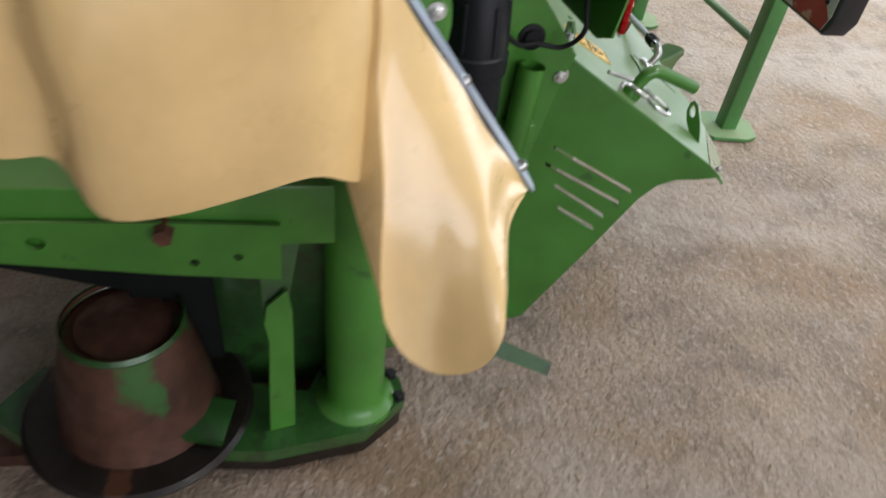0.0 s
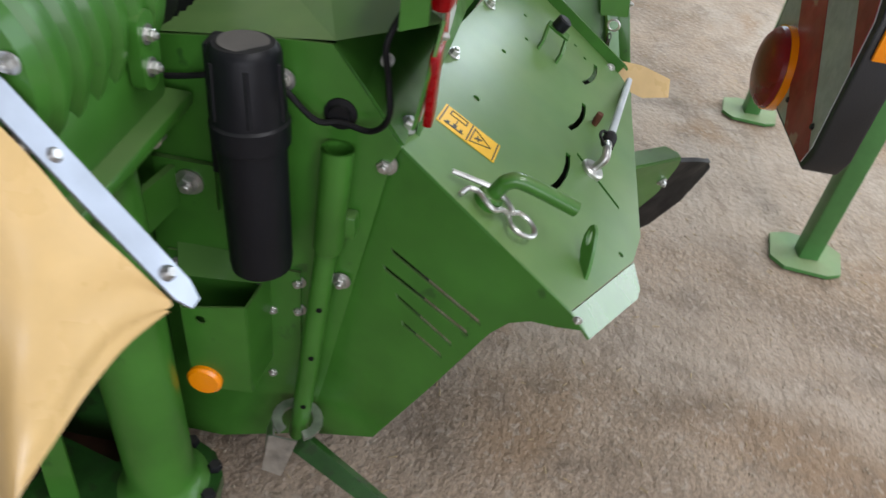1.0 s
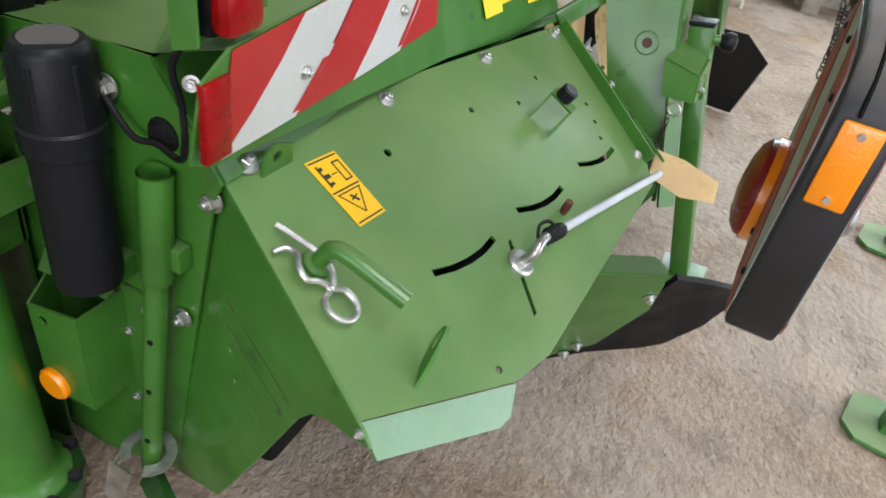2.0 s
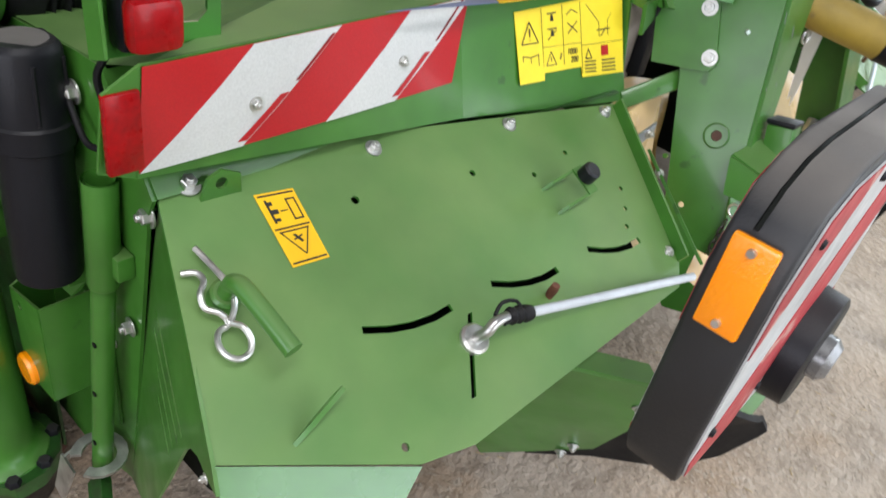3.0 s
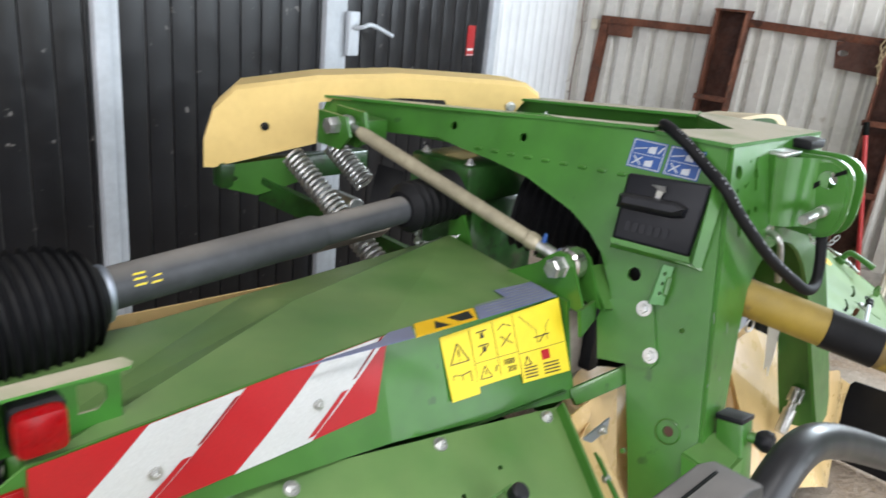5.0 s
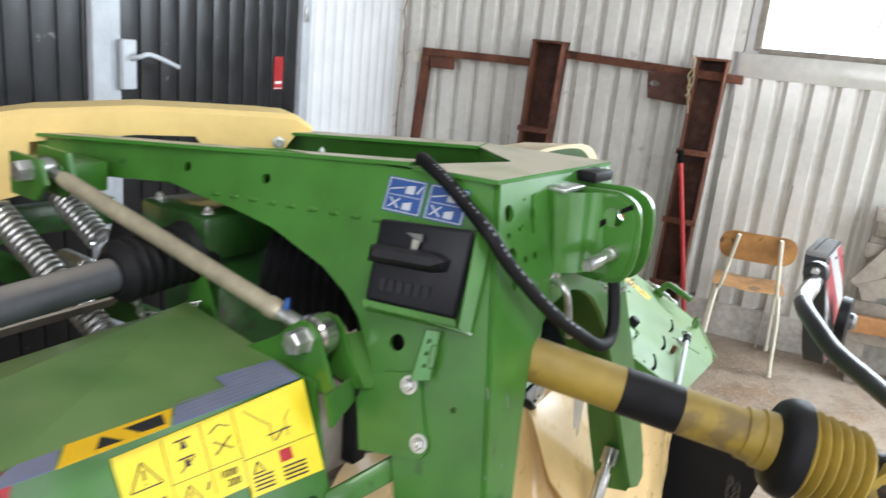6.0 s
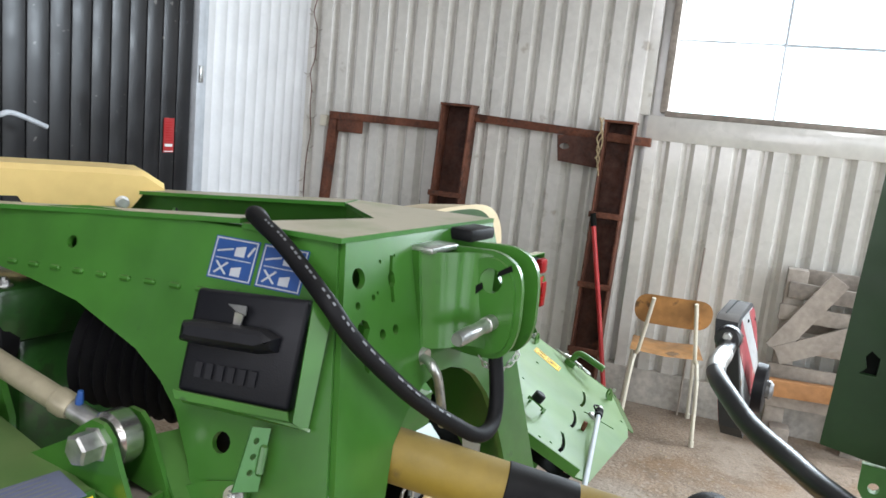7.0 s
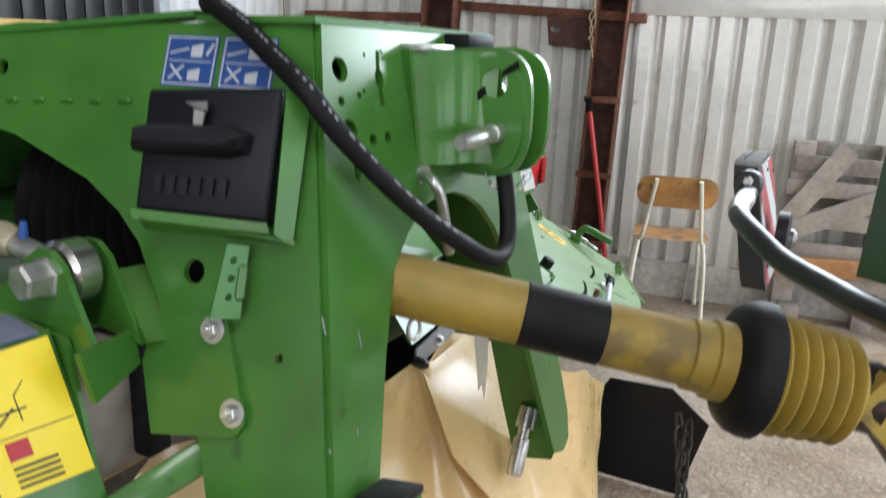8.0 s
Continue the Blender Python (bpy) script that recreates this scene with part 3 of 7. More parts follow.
def hood(mir):
    """One end of the mower: end plate, flared guard, sloping panel with its fittings. mir maps points to their side."""
    P = lambda p: Vector(mir(p))                 # noqa: E731
    L = lambda pts: [P(p) for p in pts]          # noqa: E731
    sgn = -1.0 if P((1, 0, 0)).x > 2 else 1.0

    # end plate
    out = [(-0.267, 0.155), (-0.087, 0.093), (0.10, 0.10), (0.13, 0.55), (0.12, 0.94), (-0.073, 0.963), (-0.228, 0.984), (-0.297, 0.988), (-0.337, 0.937), (-0.40, 0.85), (-0.387, 0.822)]
    part("end_plate", plate(L([(END_X, y, z) for y, z in out]), 0.006), GREEN, mower)
    # flared guard with four slots
    F = Vector((-0.941, 0.328, 0.081))
    o = Vector((1.129, -0.387, 0.822))

    def fl(y, z):
        return (o.x - (F.y * (y - o.y) + F.z * (z - o.z)) / F.x, y, z)

    rim = [(-0.393, 0.847), (-0.36, 0.72), (-0.267, 0.155), (-0.405, 0.237), (-0.50, 0.43), (-0.575, 0.59), (-0.60, 0.625), (-0.63, 0.645), (-0.67, 0.655), (-0.705, 0.668), (-0.680, 0.689)]
    cuts = [((-0.40, 0.665), (-0.558, 0.601)), ((-0.391, 0.627), (-0.542, 0.571)), ((-0.417, 0.583), (-0.52, 0.535)), ((-0.432, 0.534), (-0.507, 0.502))]
    holes = []
    for a, b in cuts:
        a, b = Vector(fl(*a)), Vector(fl(*b))
        s = Vector((0, 0.0028, 0.0055))
        holes.append([P(q) for q in (a + s, b + s, b - s, a - s)])
    part("flared_guard", plate(L([fl(y, z) for y, z in rim]), 0.005, holes), GREEN, mower, "folded green guard with four slanting slots")

    # sloping panel
    rim = [(1.121, -0.397), (1.18, -0.375), (1.528, -0.414), (2.076, -0.508), (1.944, -0.80), (1.90, -0.832), (1.33, -0.822), (1.242, -0.801), (1.016, -0.678)]
    rim = [slope_at(x, y) for x, y in rim]
    rounds = [(1.383, -0.485, 0.007), (1.618, -0.517, 0.006), (1.744, -0.56, 0.005), (1.851, -0.55, 0.005), (1.927, -0.647, 0.005), (1.903, -0.679, 0.005), (1.875, -0.705, 0.005), (1.235, -0.775, 0.006)]
    holes = [[P(q) for q in circle(slope_at(x, y), SLOPE_N, r)] for x, y, r in rounds]
    for a, b in (((1.274, -0.636), (1.424, -0.668)), ((1.515, -0.669), (1.656, -0.702)), ((1.748, -0.701), (1.883, -0.734))):
        holes.append([P(q) for q in arc_slot(slope_at(*a), slope_at(*b), 0.02, 0.011)])
    s = [slope_at(1.447, -0.687), slope_at(1.369, -0.777)]
    holes.append([P(q) for q in (s[0] + Vector((-0.005, 0, 0)), s[0] + Vector((0.005, 0, 0)), s[1] + Vector((0.005, 0, 0)), s[1] + Vector((-0.005, 0, 0)))])
    part("sloping_panel", plate([P(q) for q in rim], 0.005, holes), GREEN_TOP, mower, "sloping green guard panel with curved slots and bolt holes")
    # Black sheet under the slots, in place of the shade inside.
    part("panel_lining", plate([P(slope_at(x, y, -0.05)) for x, y in ((1.26, -0.61), (1.95, -0.66), (1.90, -0.79), (1.30, -0.79))], 0.004), DARK, mower, "black sheet standing for the shade under the panel")
    # lip along its low edge
    part("front_lip", plate(L([(1.016, -0.680, 0.686), (1.242, -0.803, 0.623), (1.20, -0.815, 0.60), (1.174, -0.812, 0.602), (1.003, -0.714, 0.652)]), 0.005), GREEN_GLOSS, mower)
    # raised rim at the inner edge and a welded fold at the top
    a, b = slope_at(2.07, -0.512, 0.0), slope_at(1.943, -0.80, 0.0)
    up = -SLOPE_N
    part("edge_rim", plate([P(q) for q in (a, b, b + up * 0.028, a + up * 0.028)], 0.006), GREEN, mower)
    bolt(mower, P(b + up * 0.015 + Vector((-0.006, 0.03, 0.0))), (-sgn, 0, 0), 0.012)
    for x, y in ((1.466, -0.428), (1.764, -0.47), (2.03, -0.515)):
        bolt(mower, P(slope_at(x, y, 0.003)), P(slope_at(x, y, 1)) - P(slope_at(x, y)), 0.014)
    bolt(mower, P(slope_at(1.165, -0.392, 0.006)), P(slope_at(1.16, -0.39, 1)) - P(slope_at(1.16, -0.39)), 0.017)
    bolt(mower, P((1.120, -0.379, 0.815)), (-sgn, 0.15, 0), 0.018)
    bolt(mower, P((1.108, -0.323, 0.583)), (-sgn, 0.1, 0), 0.016)
    bolt(mower, P((0.999, -0.69, 0.69)), (-sgn * 0.94, 0.3, 0), 0.007)
    # lug with hole at the top corner, bracket with hole low down
    q = slope_at(1.20, -0.415)
    loop = [q + Vector((-0.03, 0, 0)), q + Vector((0.03, -0.004, 0)), q + Vector((0.028, -0.004, 0.03)), q + Vector((0.0, -0.004, 0.042)), q + Vector((-0.02, 0, 0.032))]
    part("lug", plate([P(v) for v in loop], 0.005, [[P(v) for v in circle(q + Vector((0, -0.002, 0.022)), (0.06, 1, 0), 0.009)]]), GREEN, mower)
    q = slope_at(1.132, -0.692)
    foot, e1, e2 = q + Vector((-0.012, -0.012, -0.002)), Vector((0.044, 0.016, 0.004)), Vector((0.022, -0.018, 0.050))
    loop = [foot + e1 * a + e2 * c for a, c in ((-0.25, -0.1), (0.30, -0.1), (0.80, 0.25), (1.0, 0.55), (0.97, 0.85), (0.80, 1.0), (0.55, 0.95), (0.15, 0.55), (-0.1, 0.2))]
    hole = [foot + e1 * (0.70 + 0.17 * math.cos(a) + 0.08 * math.sin(a)) + e2 * (0.66 + 0.19 * math.sin(a)) for a in (math.radians(d) for d in range(0, 360, 24))]
    part("lug", plate([P(v) for v in loop], 0.006, [[P(v) for v in hole]]), GREEN, mower)
    # bent bar handle and spring clip
    h = [slope_at(1.127, -0.53, -0.01), slope_at(1.127, -0.53, 0.035), slope_at(1.126, -0.532, 0.055), slope_at(1.128, -0.55, 0.068), slope_at(1.134, -0.627, 0.079)]
    part("bar_handle", pipe(bmesh.new(), [P(v) for v in smooth_path(h, 6)], 0.0125), GREEN, mower)
    part("collar", lathe(bmesh.new(), P(slope_at(1.127, -0.53, 0)), P(slope_at(1.127, -0.53, 0.024)), [(0, 0.021), (0.85, 0.021), (1, 0.017)]), GREEN, mower)
    clip = [(1.124, -0.468, 0.016), (1.129, -0.498, 0.022), (1.131, -0.525, 0.028), (1.126, -0.545, 0.028), (1.114, -0.558, 0.027)]
    clip += [(1.104 + 0.019 * math.sin(a), -0.581 + 0.020 * math.cos(a), 0.026 - 0.0012 * k) for k, a in enumerate(math.radians(d) for d in range(15, 376, 45))]
    clip += [(1.110, -0.554, 0.020), (1.104, -0.545, 0.022), (1.093, -0.535, 0.022), (1.096, -0.520, 0.024), (1.109, -0.508, 0.022), (1.108, -0.495, 0.018), (1.093, -0.488, 0.012)]
    part("spring_clip", pipe(bmesh.new(), [P(v) for v in smooth_path([slope_at(x, y, d) for x, y, d in clip], 4)], 0.0042, 8), STEEL, mower, "bright zinc-plated spring cotter")
    # knob on a sheet bracket
    for y in (-0.588, -0.632):
        loop = [slope_at(1.735, y), slope_at(1.750, y, 0.022), slope_at(1.815, y, 0.040), slope_at(1.815, y, 0.030), slope_at(1.762, y, 0.014), slope_at(1.755, y)]
        part("latch_bracket", plate([P(v) for v in loop], 0.005), GREEN, mower)
    part("latch_bracket", plate([P(v) for v in (slope_at(1.797, -0.586, 0.036), slope_at(1.817, -0.586, 0.040), slope_at(1.817, -0.634, 0.040), slope_at(1.797, -0.634, 0.036))], 0.005), GREEN, mower)
    part("latch_knob", lathe(bmesh.new(), P(slope_at(1.807, -0.606, 0.038)), P(slope_at(1.807, -0.606, 0.068)), [(0, 0.008), (0.15, 0.008), (0.16, 0.017), (0.4, 0.0175), (0.9, 0.017), (1, 0.013)], 16), PLASTIC, mower, "small black plastic knob")
    # eye bolt with rubber-tipped pull rod
    e = slope_at(1.425, -0.718)
    part("eye_washer", lathe(bmesh.new(), P(slope_at(1.425, -0.718, 0.0)), P(slope_at(1.425, -0.718, 0.012)), [(0, 0.024), (0.7, 0.024), (1, 0.02)]), STEEL, mower)
    eye = [slope_at(1.425, -0.718, 0.005), slope_at(1.427, -0.72, 0.035), slope_at(1.440, -0.716, 0.047), slope_at(1.466, -0.718, 0.047)]
    part("eye_bolt", pipe(bmesh.new(), [P(v) for v in smooth_path(eye, 5)], 0.0085), STEEL, mower)
    wire = [slope_at(x, y, 0.05) for x, y in ((1.445, -0.708), (1.47, -0.700), (1.495, -0.708), (1.49, -0.724), (1.45, -0.724))]
    part("wire_loop", pipe(bmesh.new(), [P(v) for v in smooth_path(wire, 4)], 0.003, 8), RUBBER, mower)
    part("rubber_tip", lathe(bmesh.new(), P(slope_at(1.466, -0.718, 0.047)), P(slope_at(1.512, -0.730, 0.043)), [(0, 0.010), (0.15, 0.014), (0.3, 0.011), (0.45, 0.014), (0.6, 0.011), (0.75, 0.014), (1, 0.012)], 14), RUBBER, mower)
    part("pull_rod", rod(bmesh.new(), P(slope_at(1.512, -0.730, 0.043)), P(slope_at(1.955, -0.834, 0.0)), 0.0078, 14), GREY_FRAME, mower, "pale matt zinc pull rod")
    part("rusty_stud", lathe(bmesh.new(), P(slope_at(1.604, -0.727, 0)), P(slope_at(1.604, -0.72, 0.03)), [(0, 0.006), (0.5, 0.008), (1, 0.007)], 10), RUST, mower)
    # yellow warning sticker
    q = L([slope_at(1.234, -0.532), slope_at(1.292, -0.539), slope_at(1.301, -0.44), slope_at(1.241, -0.431)])
    if sgn < 0:
        q = [q[1], q[0], q[3], q[2]]
    stk = part("warning_sticker", decal(q, ((0, 0), (1, 0), (1, 1), (0, 1)), 0.0035), STICKER, mower, "amber warning sticker with two black pictograms")
    for ring in (((0.05, 0.03), (0.95, 0.03), (0.95, 0.05), (0.05, 0.05)), ((0.05, 0.95), (0.95, 0.95), (0.95, 0.97), (0.05, 0.97)), ((0.05, 0.49), (0.95, 0.49), (0.95, 0.51), (0.05, 0.51)),
                 ((0.12, 0.443), (0.88, 0.443), (0.88, 0.46), (0.12, 0.46)), ((0.12, 0.46), (0.15, 0.46), (0.515, 0.12), (0.485, 0.12)), ((0.85, 0.46), (0.88, 0.46), (0.515, 0.12), (0.485, 0.12)),
                 ((0.40, 0.40), (0.47, 0.40), (0.60, 0.29), (0.54, 0.28)), ((0.38, 0.34), (0.62, 0.38), (0.63, 0.36), (0.39, 0.32)), ((0.15, 0.58), (0.20, 0.58), (0.20, 0.9), (0.15, 0.9)), ((0.20, 0.60), (0.32, 0.60), (0.32, 0.64), (0.20, 0.64)), ((0.20, 0.70), (0.36, 0.70), (0.36, 0.76), (0.20, 0.76)), ((0.20, 0.82), (0.30, 0.82), (0.30, 0.87), (0.20, 0.87)), ((0.42, 0.72), (0.60, 0.72), (0.60, 0.735), (0.42, 0.735)),
                 ((0.66, 0.58), (0.9, 0.58), (0.9, 0.6), (0.66, 0.6)), ((0.66, 0.86), (0.9, 0.86), (0.9, 0.88), (0.66, 0.88)), ((0.66, 0.58), (0.69, 0.58), (0.69, 0.88), (0.66, 0.88)), ((0.87, 0.58), (0.9, 0.58), (0.9, 0.88), (0.87, 0.88))):
        part("print", decal(q, ring, 0.0045), INK, stk)

    # skid bracket and rubber runner under the panel of the near end
    if sgn < 0:
        return
    part("skid_bracket", plate(L([(1.44, -0.594, 0.591), (1.634, -0.929, 0.622), (1.652, -0.932, 0.592), (1.705, -0.925, 0.486), (1.759, -0.849, 0.299), (1.743, -0.70, 0.157), (1.734, -0.628, 0.092)]), 0.006), GREEN, mower, "folded green skid bracket")
    part("bracket_flange", plate(L([(1.438, -0.592, 0.594), (1.637, -0.930, 0.620), (1.655, -0.925, 0.622), (1.676, -0.90, 0.618), (1.50, -0.58, 0.594)]), 0.006), GREEN, mower)
    out_n = P((1.671 - 0.77, -0.916 - 0.48, 0.539 - 0.42)) - P((1.671, -0.916, 0.539))
    for q in ((1.671, -0.916, 0.539), (1.741, -0.815, 0.292), (1.75, -0.793, 0.245)):
        bolt(mower, P(q) + out_n * 0.004, out_n, 0.012)
    b = bmesh.new()
    sec = [((1.86, -1.068, 0.500), (1.90, -1.085, 0.462)), ((1.83, -1.055, 0.515), (1.90, -1.078, 0.44)), ((1.78, -1.01, 0.54), (1.885, -1.04, 0.36)), ((1.725, -0.952, 0.56), (1.86, -0.99, 0.27)), ((1.71, -0.92, 0.48), (1.84, -0.955, 0.235)), ((1.69, -0.87, 0.40), (1.785, -0.855, 0.19)), ((1.66, -0.76, 0.30), (1.75, -0.73, 0.10))]
    away, fold = Vector((-0.768, -0.484, -0.418)), Vector((1.634, -0.929, 0.622))
    back = away * -0.012
    rows = []
    for s0, s1 in sec:
        s0, s1 = (v - away * max(0.0, (v - fold).dot(away) + 0.016) for v in (Vector(s0), Vector(s1)))
        mid = (s0 + s1) / 2 + back * 0.9
        rows.append([b.verts.new(P(p)) for p in (s0, mid, s1, s1 + back, mid + back, s0 + back)])
    for r0, r1 in zip(rows, rows[1:]):
        for k in range(6):
            b.faces.new((r0[k], r0[(k + 1) % 6], r1[(k + 1) % 6], r1[k]))
    b.faces.new(rows[0])
    b.faces.new(rows[-1][::-1])
    bmesh.ops.recalc_face_normals(b, faces=b.faces[:])
    part("rubber_runner", b, RUBBER, mower, "black rubber runner under the hood")


hood(lambda p: p)
hood(mirrored(0.127, -0.037, 5.94))

# black boxes under the hoods, standing for the shaded crop chambers
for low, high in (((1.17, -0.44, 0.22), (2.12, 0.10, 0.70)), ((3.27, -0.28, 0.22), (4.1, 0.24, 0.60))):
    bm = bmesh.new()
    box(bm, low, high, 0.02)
    part("crop_chamber", bm, DARK, mower, "black box standing for the shaded inside of the crop chamber")

# beam front with hazard film, lamp and stickers
STATIONS = [(1.0845, (-0.420, 0.903), (-0.442, 1.056)), (1.68, (-0.430, 0.845), (-0.375, 1.036)), (2.19, (-0.478, 0.788), (-0.388, 1.008))]


def face_at(x, z, lift=0.0):
    """The slightly twisted front of the beam."""
    k = 0 if x < STATIONS[1][0] else 1
    (xa, la, ha), (xb, lb, hb) = STATIONS[k], STATIONS[k + 1]
    s = (x - xa) / (xb - xa)
    yl, zl, yh, zh = (p + (q - p) * s for p, q in ((la[0], lb[0]), (la[1], lb[1]), (ha[0], hb[0]), (ha[1], hb[1])))
    t = (z - zl) / (zh - zl)
    return Vector((x, yl + (yh - yl) * t - lift, z))


def drape(corners, lift, thick, mir, nx=10, nz=3):
    """A piece of film on the beam front; corners (x, z): low left, low right, high right, high left."""
    b = bmesh.new()
    a, c, d, e = (Vector((x, 0, z)) for x, z in corners)
    rows = []
    for j in range(nz + 1):
        lo, hi = a.lerp(e, j / nz), c.lerp(d, j / nz)
        rows.append([lo.lerp(hi, k / nx) for k in range(nx + 1)])
    grids = [[[b.verts.new(mir(face_at(q.x, q.z, lift + off))) for q in r] for r in rows] for off in (0.0, thick)]
    for g in grids:
        for r0, r1 in zip(g, g[1:]):
            for k in range(nx):
                b.faces.new((r0[k], r0[k + 1], r1[k + 1], r1[k]))
    ring = lambda g: g[0] + [r[-1] for r in g[1:-1]] + g[-1][::-1] + [r[0] for r in g[1:-1]][::-1]   # noqa: E731
    r0, r1 = ring(grids[0]), ring(grids[1])
    for k in range(len(r0)):
        b.faces.new((r0[k], r0[(k + 1) % len(r0)], r1[(k + 1) % len(r0)], r1[k]))
    return b


def beam(mir, full):
    P = lambda p: Vector(mir(p))                 # noqa: E731
    F = lambda pts, lift: [P(face_at(x, z, lift)) for x, z in pts]   # noqa: E731
    flip = P((1, 0, 0)).x > 2
    sgn = -1.0 if flip else 1.0
    for (xa, la, ha), (xb, lb, hb) in zip(STATIONS, STATIONS[1:]):
        part("beam_front", drape(((xa, la[1]), (xb, lb[1]), (xb, hb[1]), (xa, ha[1])), -0.004, 0.004, mir, 6, 3), GREEN, mower)
    part("beam_end_tab", plate(F(((1.037, 0.926), (1.0845, 0.903), (1.0845, 1.056), (1.042, 1.028)), -0.002), 0.004), GREEN, mower)
    part("beam_chamfer", plate([P(p) for p in ((1.118, -0.297, 0.985), (2.18, -0.30, 0.985), (2.18, -0.345, 0.93), (1.118, -0.34, 0.932))], 0.004), GREEN, mower)
    part("beam_chamfer", plate([P(p) for p in ((1.118, -0.34, 0.932), (2.18, -0.345, 0.93), (2.18, -0.42, 0.83), (1.118, -0.402, 0.852))], 0.004), GREEN, mower)
    # top cover in facets
    rows = [[(1.0845, -0.442, 1.054), (1.68, -0.373, 1.034), (2.19, -0.386, 1.006)],
            [(1.115, -0.30, 0.993), (1.66, -0.13, 1.018), (2.26, 0.03, 1.012)],
            [(1.115, 0.02, 0.955), (1.66, 0.06, 0.962), (2.26, 0.11, 0.968)],
            [(1.115, 0.13, 0.93), (1.66, 0.14, 0.90), (2.26, 0.16, 0.88)],
            [(1.115, 0.14, 0.70), (1.66, 0.15, 0.70), (2.26, 0.17, 0.70)]]
    b = bmesh.new()
    vs = [[b.verts.new(P(p)) for p in r] for r in rows]
    for r0, r1 in zip(vs, vs[1:]):
        for k in range(2):
            b.faces.new((r0[k], r0[k + 1], r1[k + 1], r1[k]))
    bmesh.ops.solidify(b, geom=b.faces[:], thickness=0.004)
    cover = part("top_cover", b, GREEN_TOP, mower, "faceted green sheet cover with a thin coat of dust")
    for p in cover.data.polygons:
        p.use_smooth = False
    part("inner_end", plate([P(p) for p in ((2.185, -0.414, 1.0), (2.19, -0.466, 0.79), (2.20, -0.40, 0.70), (2.25, 0.16, 0.70), (2.25, 0.10, 0.96), (2.25, 0.03, 1.005))], 0.006), GREEN, mower)
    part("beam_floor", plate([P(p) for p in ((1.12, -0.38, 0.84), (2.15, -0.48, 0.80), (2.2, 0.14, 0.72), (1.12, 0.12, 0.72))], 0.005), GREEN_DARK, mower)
    # hazard film in slanting stripes
    lows = [1.0855 + 0.1408 * k for k in range(5)]
    tops = [1.0865 + 0.1530 * k for k in range(5)]
    lo = lambda k: (lows[k], 0.912)              # noqa: E731
    hi = lambda k: (tops[k], 1.053 - 0.0042 * k)  # noqa: E731
    base = part("hazard_film", drape((lo(0), lo(4), hi(4), hi(0)), 0.0015, 0.0008, mir, 16, 3), RED_FILM, mower, "red and white striped reflective hazard film")
    for k in (0, 2):
        part("white_stripe", drape((lo(k), lo(k + 1), hi(k + 2), hi(k + 1)), 0.003, 0.0006, mir), WHITE_FILM, base)
        q = lambda u, v, k=k: (lows[k + 1] + (tops[k + 2] - lows[k + 1]) * v - u, 0.912 + 0.132 * v)   # noqa: E731
        part("mark_bar", drape((q(0.018, 0.06), q(0.004, 0.06), q(0.004, 0.46), q(0.018, 0.46)), 0.0042, 0.0005, mir), RED_FILM, base)
        part("mark_bar", drape((q(0.010, 0.56), q(0.004, 0.56), q(0.004, 0.95), q(0.010, 0.95)), 0.0042, 0.0005, mir), RED_LENS, base)
        bolt(base, P(face_at(1.245 + 0.1408 * k, 0.968, 0.003)), (0, -1, 0), 0.010)
    # red edge reflector
    b = bmesh.new()
    box(b, (-0.021, -0.006, -0.049), (0.021, 0.006, 0.049), 0.003)
    bmesh.ops.transform(b, matrix=Matrix.Translation(P(face_at(1.062, 0.979, 0.007))), verts=b.verts)
    part("edge_reflector", b, RED_LENS, mower, "scratched red rectangular reflector")
    # lamp bracket and tail lamp
    q = P((1.113, -0.398, 1.090))
    L = lambda pts: [P(p) for p in pts]          # noqa: E731
    part("lamp_bracket", plate(L(((1.058, -0.392, 1.045), (1.222, -0.382, 1.035), (1.222, -0.382, 1.128), (1.058, -0.392, 1.136))), 0.004,
                               [[P(p) for p in ((1.165, -0.386, 1.07), (1.19, -0.384, 1.068), (1.203, -0.384, 1.08), (1.203, -0.384, 1.098), (1.19, -0.384, 1.11), (1.165, -0.386, 1.112))]]), GREEN_DUSTY, mower)
    part("lamp_bracket", plate(L(((1.056, -0.425, 1.139), (1.225, -0.413, 1.132), (1.232, -0.40, 1.131), (1.226, -0.38, 1.130), (1.056, -0.390, 1.138))), 0.004), GREEN_DUSTY, mower)
    part("lamp_bracket", plate(L(((1.056, -0.425, 1.139), (1.056, -0.39, 1.139), (1.058, -0.39, 1.045), (1.058, -0.425, 1.058))), 0.004), GREEN, mower)
    b = bmesh.new()
    box(b, (q.x - 0.036, q.y - 0.026, q.z - 0.032), (q.x + 0.030, q.y + 0.008, q.z + 0.031), 0.008)
    lamp = part("tail_lamp", b, PLASTIC, mower, "small square red tail lamp on a black base")
    b = bmesh.new()
    box(b, (q.x - 0.031 - 0.006 * sgn, q.y - 0.052, q.z - 0.026), (q.x + 0.031 - 0.006 * sgn, q.y - 0.022, q.z + 0.034), 0.012)
    part("lens", b, RED_LENS, lamp, "glossy red lens")
    if not full:
        return
    # stickers on the inner end of the beam front
    q = F(((1.828, 0.878), (2.186, 0.848), (2.182, 1.004), (1.820, 1.002)), 0.004)
    stk = part("instruction_sticker", plate([on_quad(q, *p) for p in ((0, 0), (0.21, 0.02), (0.215, 0.12), (0.56, 0.14), (0.565, 0.0), (1, 0), (1, 1), (0, 1))], 0.001), STICKER_PALE, mower, "lemon-yellow instruction sticker with fine black pictograms")
    fwd = Vector((0, -0.001, 0))

